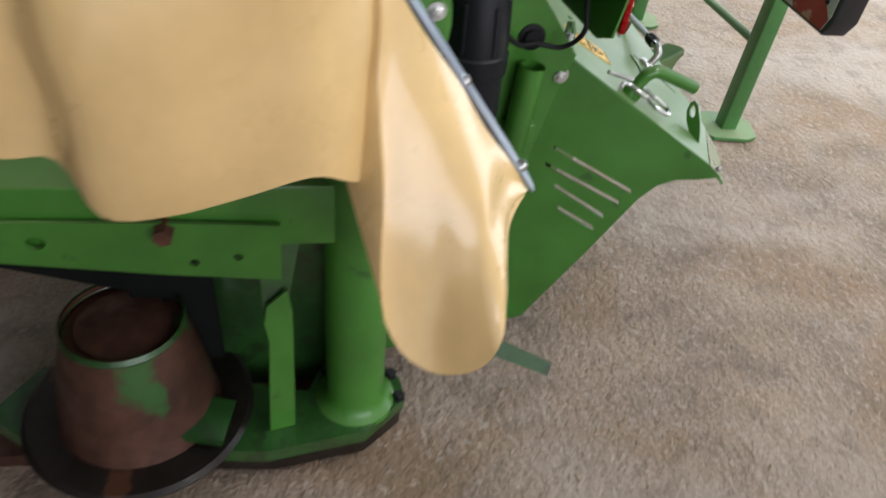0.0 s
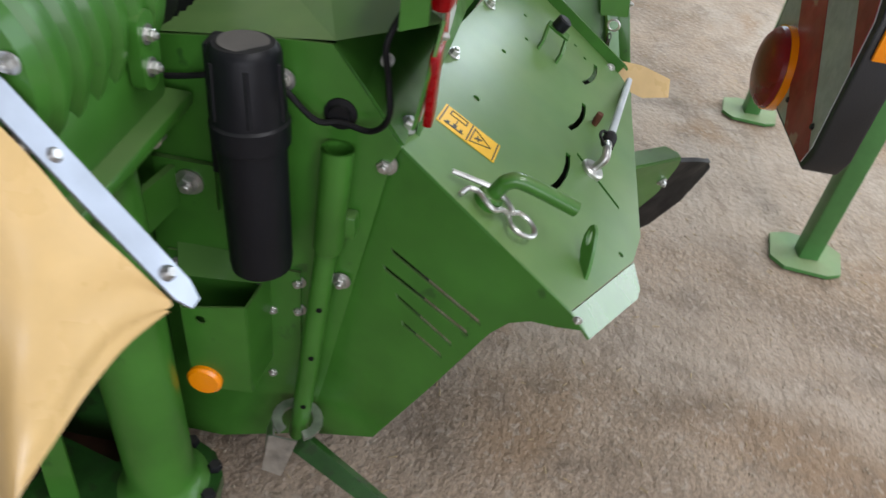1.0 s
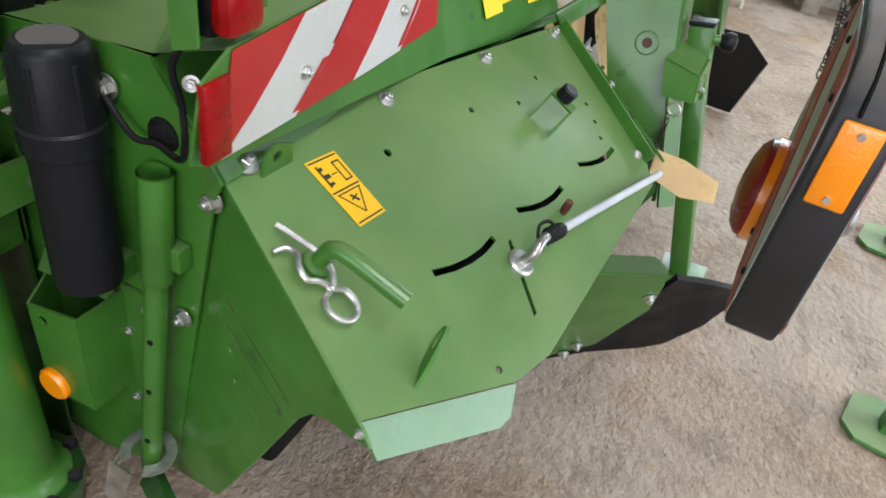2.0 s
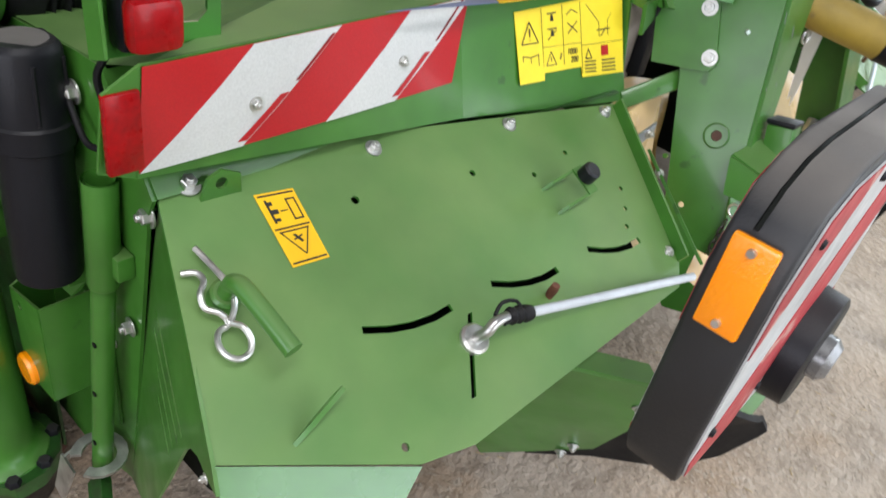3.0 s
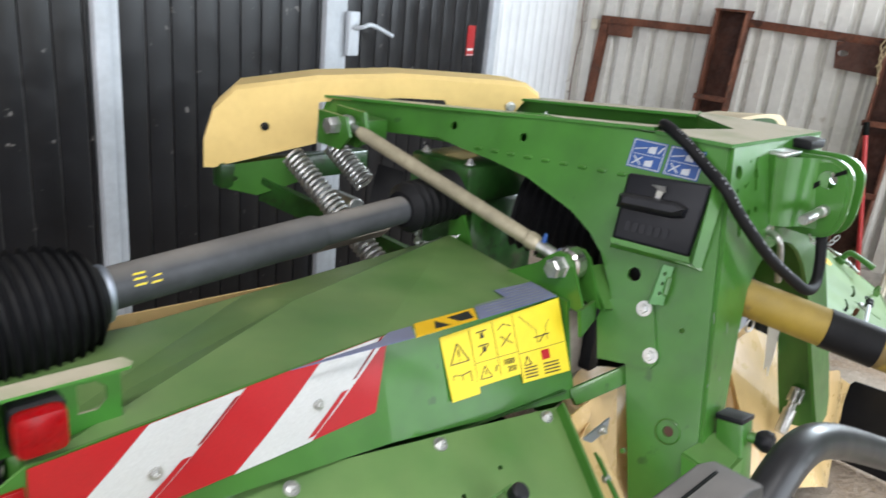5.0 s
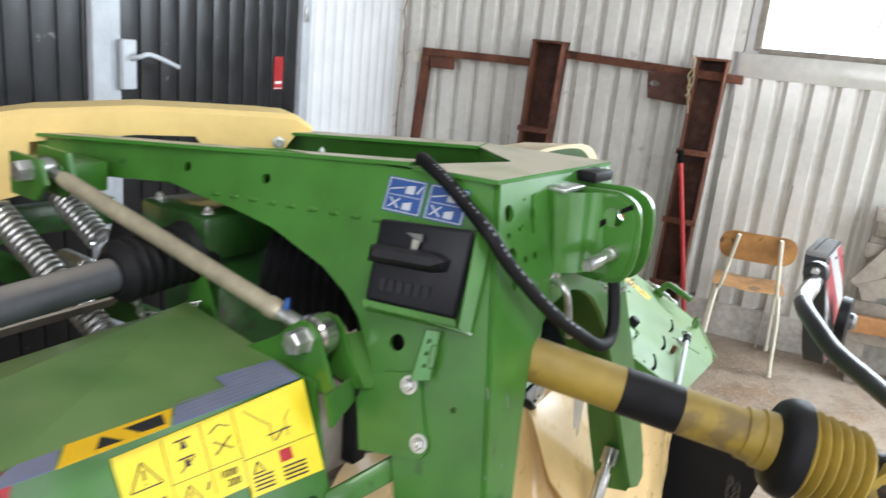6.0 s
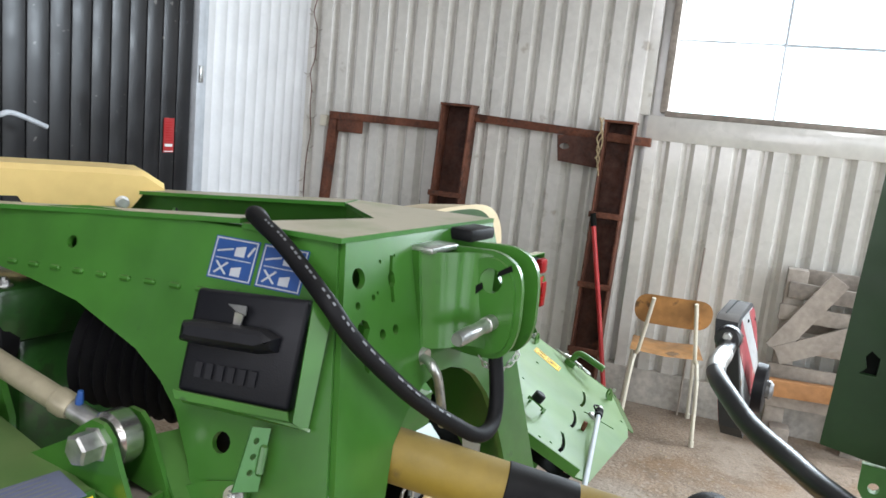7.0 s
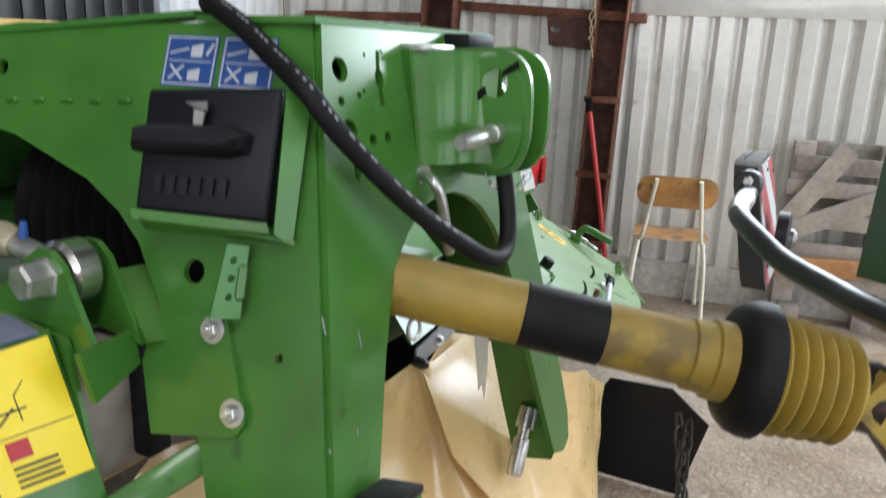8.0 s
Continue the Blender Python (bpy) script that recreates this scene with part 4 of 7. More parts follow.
    def mark(pts, mat=INK, label=""):
        part("print", plate([on_quad(q, *p) + fwd for p in pts], 0.0006), mat, stk, label)

    def stroke(u0, v0, u1, v1, w=0.005):
        d = Vector(((u1 - u0) * 2.4, v1 - v0)).normalized()
        n = Vector((-d.y / 2.4, d.x)) * w * 1.4
        mark(((u0 + n.x, v0 + n.y), (u1 + n.x, v1 + n.y), (u1 - n.x, v1 - n.y), (u0 - n.x, v0 - n.y)))

    def outline(pts, w=0.005):
        for a, c in zip(pts, pts[1:] + pts[:1]):
            stroke(*a, *c, w)

    # warning triangle over an open book
    outline([(0.035, 0.55), (0.175, 0.55), (0.105, 0.84)])
    stroke(0.105, 0.64, 0.105, 0.75, 0.007)
    stroke(0.105, 0.59, 0.105, 0.60, 0.007)
    outline([(0.04, 0.18), (0.105, 0.15), (0.105, 0.36), (0.04, 0.39)])
    outline([(0.105, 0.15), (0.17, 0.18), (0.17, 0.39), (0.105, 0.36)])
    # rotor and crossed-out symbols
    for v in (0.80, 0.60):
        mark(((0.285, v), (0.315, v), (0.308, v + 0.08), (0.292, v + 0.08)))
        stroke(0.26, v + 0.10, 0.34, v + 0.10, 0.006)
    stroke(0.26, 0.56, 0.34, 0.68, 0.004)
    stroke(0.44, 0.60, 0.53, 0.74, 0.005)
    stroke(0.53, 0.60, 0.44, 0.74, 0.005)
    stroke(0.43, 0.84, 0.48, 0.90, 0.004)
    stroke(0.48, 0.90, 0.54, 0.84, 0.004)
    outline([(0.235, 0.22), (0.325, 0.22), (0.28, 0.40)])
    stroke(0.28, 0.27, 0.28, 0.33, 0.006)
    stroke(0.36, 0.28, 0.375, 0.36, 0.008)
    # plan view of the machine
    stroke(0.62, 0.93, 0.745, 0.68, 0.003)
    stroke(0.96, 0.93, 0.835, 0.68, 0.003)
    stroke(0.745, 0.68, 0.745, 0.5, 0.003)
    stroke(0.835, 0.68, 0.835, 0.5, 0.003)
    stroke(0.72, 0.58, 0.86, 0.58, 0.005)
    stroke(0.76, 0.50, 0.82, 0.60, 0.005)
    outline([(0.60, 0.24), (0.66, 0.24), (0.63, 0.36)])
    mark(((0.76, 0.25), (0.83, 0.25), (0.83, 0.38), (0.76, 0.38)), RED_FILM, "small red square")
    for k in range(4):
        v = 0.20 - k * 0.045
        stroke(0.59, v, 0.70, v - 0.004, 0.006)
        stroke(0.76, v - 0.006, 0.90, v - 0.010, 0.006)
    for x in (0.21, 0.395, 0.565):
        stroke(x, 0.2 if x < 0.5 else 0.05, x, 0.98, 0.002)
    stroke(0.21, 0.47, 0.56, 0.46, 0.002)
    stroke(0.565, 0.42, 0.99, 0.41, 0.002)
    for word, u, v in (("1000", 0.425, 0.33), ("200", 0.455, 0.22)):
        txt = bpy.data.curves.new("print", "FONT")
        txt.body, txt.size, txt.extrude = word, 0.017, 0.0003
        ob = new("print", txt)
        txt.materials.append(INK)
        eu, ev = (q[1] - q[0]).normalized(), (q[3] - q[0]).normalized()
        en = eu.cross(ev).normalized()
        ev = en.cross(eu)
        at = on_quad(q, u, v) + en * 0.0012
        m = Matrix.Identity(4)
        for k, c in enumerate((eu, ev, en, at)):
            m[0][k], m[1][k], m[2][k] = c
        ob.parent = stk
        ob.matrix_basis = m
        tagged(ob)

    def top_at(x, y):
        s = (x - 1.69) / 0.5
        a, c = Vector(rows[0][1]).lerp(Vector(rows[0][2]), s), Vector(rows[1][1]).lerp(Vector(rows[1][2]), s)
        t = (y - a.y) / (c.y - a.y)
        return Vector((x, y, a.z + (c.z - a.z) * t + 0.0045))

    st = part("edge_sticker", plate([top_at(*p) for p in ((1.73, -0.418), (1.90, -0.41), (1.94, -0.36), (1.77, -0.366))], 0.0008), STICKER, mower, "amber warning sticker with black pictogram")
    part("print", plate([top_at(*p) + Vector((0, 0, 0.001)) for p in ((1.86, -0.40), (1.90, -0.40), (1.915, -0.37), (1.85, -0.375))], 0.0006), INK, st)
    part("print", plate([top_at(*p) + Vector((0, 0, 0.001)) for p in ((1.79, -0.405), (1.83, -0.405), (1.815, -0.375))], 0.0006), INK, st)
    tx = part("text_sticker", plate([top_at(*p) for p in ((1.905, -0.41), (2.17, -0.40), (2.19, -0.31), (2.06, -0.31), (2.05, -0.355), (1.945, -0.36))], 0.0008), BLUE_GREY, mower, "blue-grey text sticker with fine pale lines")
    for k in range(8):
        y = -0.40 + k * 0.011
        x = 1.95 if y < -0.355 else 2.07
        part("print_line", plate([top_at(x, y) + Vector((0, 0, 0.001)), top_at(2.16, y + 0.006) + Vector((0, 0, 0.001)), top_at(2.16, y + 0.0085) + Vector((0, 0, 0.001)), top_at(x, y + 0.0025) + Vector((0, 0, 0.001))], 0.0005), PRINT_GREY, tx)
    tx = part("text_sticker", plate([top_at(*p) for p in ((1.46, -0.425), (1.725, -0.42), (1.76, -0.37), (1.70, -0.375), (1.66, -0.40))], 0.0008), BLUE_GREY, mower)


beam(lambda p: p, True)
beam(mirrored(0.196, -0.024, 3.0), False)


# ---- outer drive: post, gearbox, bellows, shaft
PX, PY = 0.972, -0.03
GY, GZ = 0.03, 1.035                            # axis of the ribbed gearbox
part("drive_post", lathe(bmesh.new(), (PX, PY + 0.003, 0.11), (PX, PY + 0.024, 0.875), [(0, 0.086), (0.012, 0.084), (0.025, 0.072), (0.04, 0.064), (0.06, 0.0605), (1, 0.0605)], 40), GREEN, mower, "round green drive post")
base = [(PX + 0.105 * math.cos(a), PY + 0.105 * math.sin(a), 0.10) for a in (math.radians(d) for d in range(-100, 81, 30))]
base = base + [(1.05, 0.30, 0.10), (1.10, 0.62, 0.10), (0.98, 0.70, 0.10), (0.90, 0.60, 0.10), (0.845, 0.16, 0.10), (0.875, -0.04, 0.10)]
part("cutter_bar", plate(base, 0.035), GREEN_DARK, mower, "oily dark green cutter bar housing")
part("cutter_bar_foot", plate([(x + (PX - x) * 0.12, y + (PY - y) * 0.06, 0.055) for x, y, _ in base], 0.05), OILY, mower)
for a in (-100, -60, -10, 40):
    q = Vector((PX + 0.092 * math.cos(math.radians(a)), PY + 0.092 * math.sin(math.radians(a)), 0.118))
    b = lathe(bmesh.new(), q, q + Vector((0, 0, 0.014)), [(0, 0.014), (0.7, 0.014), (1, 0.011)], 6)
    part("cap_bolt", b, PLASTIC, mower)
part("skid", plate([(0.91, 0.03, 0.018), (1.02, -0.06, 0.018), (1.10, 0.0, 0.018), (1.10, 0.70, 0.018), (0.94, 0.70, 0.018)], 0.036), DRUM_RUST, mower, "worn steel skid resting on the floor")
part("deflector", plate([(0.905, 0.103, 0.12), (0.895, 0.152, 0.12), (0.90, 0.150, 0.25), (0.90, 0.146, 0.38), (0.905, 0.154, 0.43), (0.905, 0.148, 0.47), (0.91, 0.112, 0.50), (0.912, 0.104, 0.45), (0.91, 0.103, 0.3)], 0.006), GREEN, mower, "bent green deflector plate")
part("deflector_arm", plate([(0.915, 0.155, 0.44), (0.915, 0.115, 0.44), (0.95, 0.09, 0.58), (0.95, 0.13, 0.62), (0.94, 0.16, 0.60)], 0.008), GREEN_DARK, mower)
DX, DY = 0.965, 0.405
part("drum", lathe(bmesh.new(), (DX, DY, 0.10), (DX, DY, 0.39), [(0, 0.165), (0.10, 0.165), (0.2, 0.15), (0.42, 0.142), (0.85, 0.116), (0.97, 0.106), (1.0, 0.105)], 40, False), DRUM_RUST, mower, "rusty conical cutting drum with worn green paint")
part("drum_rim", lathe(bmesh.new(), (DX, DY, 0.375), (DX, DY, 0.395), [(0, 0.106), (0.5, 0.111), (1, 0.106)], 40, False), GREEN_DARK, mower)
part("drum_lid", lathe(bmesh.new(), (DX, DY, 0.362), (DX, DY, 0.386), [(0, 0.105), (0.3, 0.105), (0.35, 0.086), (0.7, 0.084), (1, 0.05)], 40), DRUM_RUST, mower)
part("cutting_disc", lathe(bmesh.new(), (DX, DY, 0.128), (DX, DY, 0.148), [(0, 0.215), (0.6, 0.22), (1, 0.21)], 44), OILY, mower, "worn rusty cutting disc")
part("blade_carrier", plate([(0.84, 0.24, 0.165), (0.93, 0.22, 0.165), (0.95, 0.34, 0.20), (0.86, 0.40, 0.19)], 0.02), GREEN_DARK, mower)
part("disc_blade_guard", plate([(0.86, 0.30, 0.125), (0.93, 0.28, 0.13), (0.95, 0.38, 0.16), (0.86, 0.44, 0.15)], 0.012), GREEN_DARK, mower)
# cross member behind the curtain
b = bmesh.new()
box(b, (0.93, -0.02, 0.585), (1.10, 0.75, 0.71), 0.008)
part("cross_member", b, GREEN, mower)
part("bracket_plate", plate([(0.92, 0.12, 0.52), (0.92, 0.30, 0.54), (0.92, 0.72, 0.60), (0.92, 0.72, 0.66), (0.92, 0.30, 0.65), (0.92, 0.12, 0.64)], 0.008,
                            [circle((0.92, 0.26, 0.565), (1, 0, 0), 0.008), circle((0.92, 0.19, 0.575), (1, 0, 0), 0.008), circle((0.92, 0.49, 0.615), (1, 0, 0), 0.014)]), GREEN, mower)
part("bracket_bolt", lathe(bmesh.new(), (0.93, 0.30, 0.635), (0.895, 0.30, 0.635), [(0, 0.018), (1, 0.016)], 6), RUST, mower)
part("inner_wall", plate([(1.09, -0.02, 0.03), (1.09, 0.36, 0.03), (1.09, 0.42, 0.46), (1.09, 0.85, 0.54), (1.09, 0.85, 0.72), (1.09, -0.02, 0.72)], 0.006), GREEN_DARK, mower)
# Black sheet in the shape of the shade behind the drum.
part("dark_flap", plate([(1.03, 0.24, 0.20), (1.03, 0.36, 0.20), (1.03, 0.40, 0.40), (1.03, 0.70, 0.50), (1.03, 0.70, 0.56), (1.03, 0.30, 0.52), (1.03, 0.25, 0.44)], 0.006), DARK, mower, "black sheet standing for the shade behind the drum")
# ribbed gearbox
b = bmesh.new()
prof = [(0, 0.085), (0.03, 0.115)]
for k in range(6):
    s = 0.10 + k * 0.135
    prof += [(s, 0.118), (s + 0.02, 0.128), (s + 0.05, 0.128), (s + 0.07, 0.118)]
prof += [(0.94, 0.120), (0.96, 0.112), (1.0, 0.104)]
lathe(b, (0.79, GY, GZ), (1.10, GY, GZ), prof, 40)
gear = part("gearbox", b, GREEN, mower, "ribbed cast green gearbox")
b = bmesh.new()
box(b, (0.80, GY - 0.108, 0.885), (1.085, GY + 0.108, 0.985), 0.014)
part("gearbox_foot", b, GREEN, gear)
b = bmesh.new()
box(b, (0.785, GY - 0.135, 0.87), (1.10, GY + 0.135, 0.892), 0.006)
part("gearbox_flange", b, GREEN, gear)
b = lathe(bmesh.new(), (0.80, GY, GZ), (0.765, GY, GZ), [(0, 0.09), (0.6, 0.088), (1, 0.075)], 36)
part("gearbox_cap", b, GREEN, gear)
part("filler_plug", lathe(bmesh.new(), (0.97, GY, GZ + 0.123), (0.97, GY, GZ + 0.145), [(0, 0.016), (0.6, 0.016), (1, 0.012)], 6), RUST, gear)
pad = [(1.0035 + 0.0215 * math.cos(a), -0.090, (1.020 if math.sin(a) > 0 else 0.962) + 0.0215 * math.sin(a)) for a in (math.radians(d) for d in range(0, 360, 20))]
part("bolt_boss", plate(pad, 0.018), GREEN, gear)
for z in (0.970, 1.012):
    bolt(gear, (1.0035, -0.099, z), (0, -1, 0), 0.0125)
for x, y in ((1.01, -0.085), (0.86, -0.085), (1.07, -0.08)):
    bolt(gear, (x, y, 0.868), (0, 0, -1), 0.017)
for dy, dz in ((-0.09, -0.06), (-0.10, 0.03)):
    bolt(gear, (0.795, GY + dy, GZ + dz), (-1, 0, 0), 0.012)
# bellows and guard tube
S0, S1 = Vector((1.098, GY, GZ - 0.010)), Vector((1.355, 0.031, 1.043))
prof = [(0, 0.084), (0.02, 0.096), (0.10, 0.105), (0.19, 0.110)]
for k in range(9):
    s = 0.20 + k * 0.08
    r = (0.113, 0.116, 0.117, 0.117, 0.116, 0.114, 0.109, 0.101, 0.091)[k]
    prof += [(s, r - 0.012), (s + 0.022, r - 0.011), (s + 0.034, r - 0.003), (s + 0.040, r), (s + 0.046, r - 0.003), (s + 0.058, r - 0.011), (s + 0.076, r - 0.013)]
prof += [(0.94, 0.070), (0.97, 0.058), (1.0, 0.052)]
part("bellows", lathe(bmesh.new(), S0, S1, prof, 36), RUBBER, mower, "black ribbed rubber bellows on the drive shaft")
part("hose_clip", lathe(bmesh.new(), S1 + Vector((-0.006, 0, 0)), S1 + Vector((0.006, 0, 0)), [(0, 0.054), (0.5, 0.056), (1, 0.054)], 32), ALU, mower)
G1, G2, G3 = Vector((1.352, 0.031, 1.049)), Vector((1.84, 0.043, 1.082)), Vector((2.115, 0.050, 1.100))
shaft = part("guard_tube", lathe(bmesh.new(), G1, G2, [(0, 0.040), (0.03, 0.0415), (0.97, 0.0415), (1, 0.038)], 32), GUARD, mower, "dusty black shaft guard tube")
part("inner_guard_tube", rod(bmesh.new(), G2 - Vector((0.05, 0.002, 0.003)), G3, 0.035, 28), GUARD, shaft)
for dx, w in ((0.0, 0.022), (0.03, 0.02)):
    c = G1 + Vector((0.06 + dx, 0.002, 0.004))
    for k in range(3):
        d = Vector((0, -0.72 - 0.05 * k, 0.70 - 0.24 * k)).normalized()
        q = c + d * 0.0418
        t = Vector((1, 0, 0.06)).normalized()
        v = d.cross(t).normalized()
        part("shaft_print", plate([q - t * w / 2 - v * 0.0018, q + t * w / 2 - v * 0.0018, q + t * w / 2 + v * 0.0018, q - t * w / 2 + v * 0.0018], 0.0008), STICKER_PALE, shaft)
prof = [(0, 0.045)]
for k in range(6):
    prof += [(0.05 + k * 0.12, 0.056), (0.09 + k * 0.12, 0.064), (0.13 + k * 0.12, 0.064), (0.16 + k * 0.12, 0.056)]
prof += [(0.85, 0.07), (1.0, 0.07)]
part("bellows", lathe(bmesh.new(), G3 - Vector((0.02, 0, 0)), G3 + Vector((0.20, 0.02, 0.012)), prof, 32), RUBBER, mower)
# Housing under the arch: its shade is put into the darker green.
b = bmesh.new()
box(b, (2.28, 0.0, 1.10), (2.60, 0.23, 1.20), 0.012)
centre = part("centre_gearbox", b, GREEN_DARK, mower, "centre gearbox housing, its green darkened to stand for shade")
b = bmesh.new()
box(b, (2.33, 0.02, 0.72), (2.62, 0.22, 1.10), 0.02)
part("housing_body", b, GREEN_DARK, centre)
part("housing_rib", plate([(2.29, -0.03, 0.98), (2.29, 0.03, 1.10), (2.29, 0.06, 1.10), (2.29, 0.06, 0.90), (2.29, -0.03, 0.90)], 0.012), GREEN, centre)
for y in (0.03, 0.2):
    bolt(centre, (2.31, y, 1.20), (0, 0, 1), 0.014)
part("bellows", lathe(bmesh.new(), (2.44, -0.06, 1.09), (2.60, -0.42, 1.05), [(0, 0.11)] + [(0.03 + k * 0.031, 0.112 if k % 2 else 0.098) for k in range(29)] + [(0.95, 0.085), (1, 0.085)], 32), RUBBER, mower)
part("yellow_flange", lathe(bmesh.new(), (2.59, -0.40, 1.05), (2.61, -0.45, 1.045), [(0, 0.085), (0.3, 0.092), (0.8, 0.092), (1, 0.08)], 32), YELLOW_PVC, mower)

# chain hanging at the gearbox
def chain(name, pts, parent, link=0.022, r=0.0022, mat=STEEL):
    pts = [Vector(p) for p in pts]
    for k, (a, c) in enumerate(zip(pts, pts[1:])):
        d = (c - a).normalized()
        side = d.orthogonal().normalized()
        if k % 2:
            side = d.cross(side)
        loop = [(a + c) / 2 + d * math.cos(2 * math.pi * j / 10) * link * 0.7 + side * math.sin(2 * math.pi * j / 10) * link * 0.32 for j in range(11)]
        part(name, pipe(bmesh.new(), loop, r, 6), mat, parent)


def drop(a, c, n, sag):
    a, c = Vector(a), Vector(c)
    return [a.lerp(c, k / n) - Vector((0, 0, sag * 4 * (k / n) * (1 - k / n))) for k in range(n + 1)]


chain("chain_link", drop((2.13, 0.03, 1.06), (2.17, 0.05, 0.985), 5, 0.0), mower)
chain("chain_link", drop((2.17, 0.06, 0.995), (2.30, 0.02, 1.01), 6, 0.01), mower)

# ---- end plate fittings: document tube, holder pipe, reflector bracket
T0, T1 = Vector((1.047, -0.212, 0.640)), Vector((1.062, -0.195, 0.995))
prof = [(0, 0.040), (0.012, 0.045), (0.05, 0.047), (0.60, 0.048), (0.61, 0.0535), (0.70, 0.0545), (0.71, 0.051), (0.965, 0.0475), (0.985, 0.045), (1.0, 0.040)]
tube = part("document_tube", lathe(bmesh.new(), T0, T1, prof, 40), PLASTIC, mower, "black plastic document tube with screw cap")
for k in range(6):
    a = k * math.pi / 3 + 0.35
    d = Vector((math.cos(a), math.sin(a), 0))
    lo, hi = T0.lerp(T1, 0.73) + d * 0.0495, T0.lerp(T1, 0.95) + d * 0.0475
    part("cap_rib", rod(bmesh.new(), lo, hi, 0.0035, 8), PLASTIC, tube)
part("cap_label", lathe(bmesh.new(), T1 + Vector((0, 0, 0.0)), T1 + Vector((0, 0, 0.0015)), [(0, 0.033), (1, 0.033)], 32), CASE, tube, "faded label on the cap")
b = bmesh.new()
box(b, (1.06, -0.235, 0.62), (1.115, -0.165, 0.66), 0.004)
part("tube_clamp", b, GREEN, mower)
b = bmesh.new()
box(b, (1.07, -0.155, 0.78), (1.115, -0.135, 0.98), 0.004)
part("tube_clamp", b, PLASTIC, mower)
hp = [Vector((1.088, -0.314, 0.847)), Vector((1.083, -0.305, 0.665)), Vector((1.062, -0.262, 0.215))]
b = lathe(bmesh.new(), hp[0], hp[1], [(0, 0.0235), (0.97, 0.0235), (1, 0.021)], 24, False)
lathe(b, hp[0], hp[1], [(0, 0.0195), (1, 0.0195)], 24, False)
pipe_holder = part("holder_pipe", b, GREEN, mower, "open-topped green holder pipe")
part("holder_bar", rod(bmesh.new(), hp[1] + Vector((0, 0, 0.02)), hp[2], 0.0175, 20), GREEN, pipe_holder)
for s in (0.25, 0.5, 0.78):
    q = hp[1].lerp(hp[2], s) + Vector((-0.0165, -0.004, 0))
    part("bar_hole", lathe(bmesh.new(), q, q + Vector((-0.0018, 0, 0)), [(0, 0.0055), (1, 0.005)], 10), DARK, pipe_holder)
b = bmesh.new()
box(b, (1.085, -0.345, 0.69), (1.112, -0.285, 0.73), 0.004)
part("pipe_tab", b, GREEN, pipe_holder)
part("holder_foot", plate([(1.060, -0.262, 0.225), (1.045, -0.262, 0.19), (0.958, -0.452, 0.160), (0.975, -0.462, 0.182), (1.055, -0.29, 0.222)], 0.02), GREEN_DARK, pipe_holder, "chipped green flat foot bar")
CL = Vector((1.060, -0.262, 0.262))
arc = [math.radians(d) for d in range(-150, 151, 20)]
ring = [CL + Vector((0.047 * math.cos(a), 0.047 * math.sin(a), 0.006 * math.sin(a))) for a in arc] + [CL + Vector((0.029 * math.cos(a), 0.029 * math.sin(a), 0.004 * math.sin(a))) for a in reversed(arc)]
clamp = part("pipe_clamp", plate(ring, 0.007), STEEL, mower, "dull grey steel ring clamp with a folded tab")
part("clamp_tab", plate([CL + Vector(p) for p in ((-0.050, -0.014, 0.004), (-0.046, 0.040, 0.0), (-0.062, 0.050, -0.085), (-0.066, 0.012, -0.088))], 0.004), STEEL, clamp)
part("clamp_tab", plate([CL + Vector(p) for p in ((-0.048, 0.030, 0.002), (0.0, 0.046, 0.0), (-0.012, 0.054, -0.03), (-0.052, 0.044, -0.035))], 0.004), STEEL, clamp)

RB = ((1.03, -0.080, 0.535), (1.03, -0.186, 0.560), (1.03, -0.190, 0.355), (1.03, -0.086, 0.345))
br = part("reflector_bracket", plate(RB, 0.004, [circle((1.03, -0.11, 0.515), (1, 0, 0), 0.009)]), GREEN, mower)
part("bracket_side", plate((RB[1], (1.112, -0.205, 0.575), (1.112, -0.20, 0.37), RB[2]), 0.004), GREEN, br)
part("bracket_side", plate((RB[0], (1.112, -0.045, 0.55), (1.112, -0.05, 0.36), RB[3]), 0.004), GREEN, br)
part("bracket_top", plate(((1.075, -0.06, 0.56), (1.112, -0.045, 0.60), (1.112, -0.205, 0.60), (1.075, -0.20, 0.575)), 0.004), GREEN, br)
part("round_reflector", lathe(bmesh.new(), (1.028, -0.108, 0.372), (1.016, -0.108, 0.372), [(0, 0.031), (0.6, 0.031), (1, 0.026)], 32), AMBER, br, "round amber reflector")
for y, z in ((-0.207, 0.49), (-0.251, 0.497), (-0.203, 0.328), (-0.187, 0.553), (-0.044, 0.563), (-0.25, 0.56), (-0.06, 0.335)):
    bolt(mower, (1.111, y, z), (-1, 0, 0), 0.013)
part("stay_plate", plate(((1.105, -0.03, 0.77), (1.105, -0.125, 0.77), (1.105, -0.125, 0.685), (1.105, -0.03, 0.67)), 0.01), GREEN, mower)
part("stay_arm", plate(((1.10, -0.06, 0.76), (1.10, -0.06, 0.69), (0.985, -0.02, 0.66), (0.985, -0.02, 0.74)), 0.012), GREEN, mower)
bolt(mower, (1.10, -0.085, 0.735), (-1, 0, 0), 0.022)
part("side_stiffener", plate(((1.108, -0.03, 0.585), (1.108, -0.255, 0.585), (1.108, -0.255, 0.30), (1.108, -0.03, 0.30)), 0.005), GREEN, mower)
b = bmesh.new()
lathe(b, (1.118, -0.311, 0.889), (1.10, -0.311, 0.889), [(0, 0.024), (0.5, 0.024), (0.6, 0.017), (1, 0.015)], 20)
part("cable_grommet", b, RUBBER, mower)
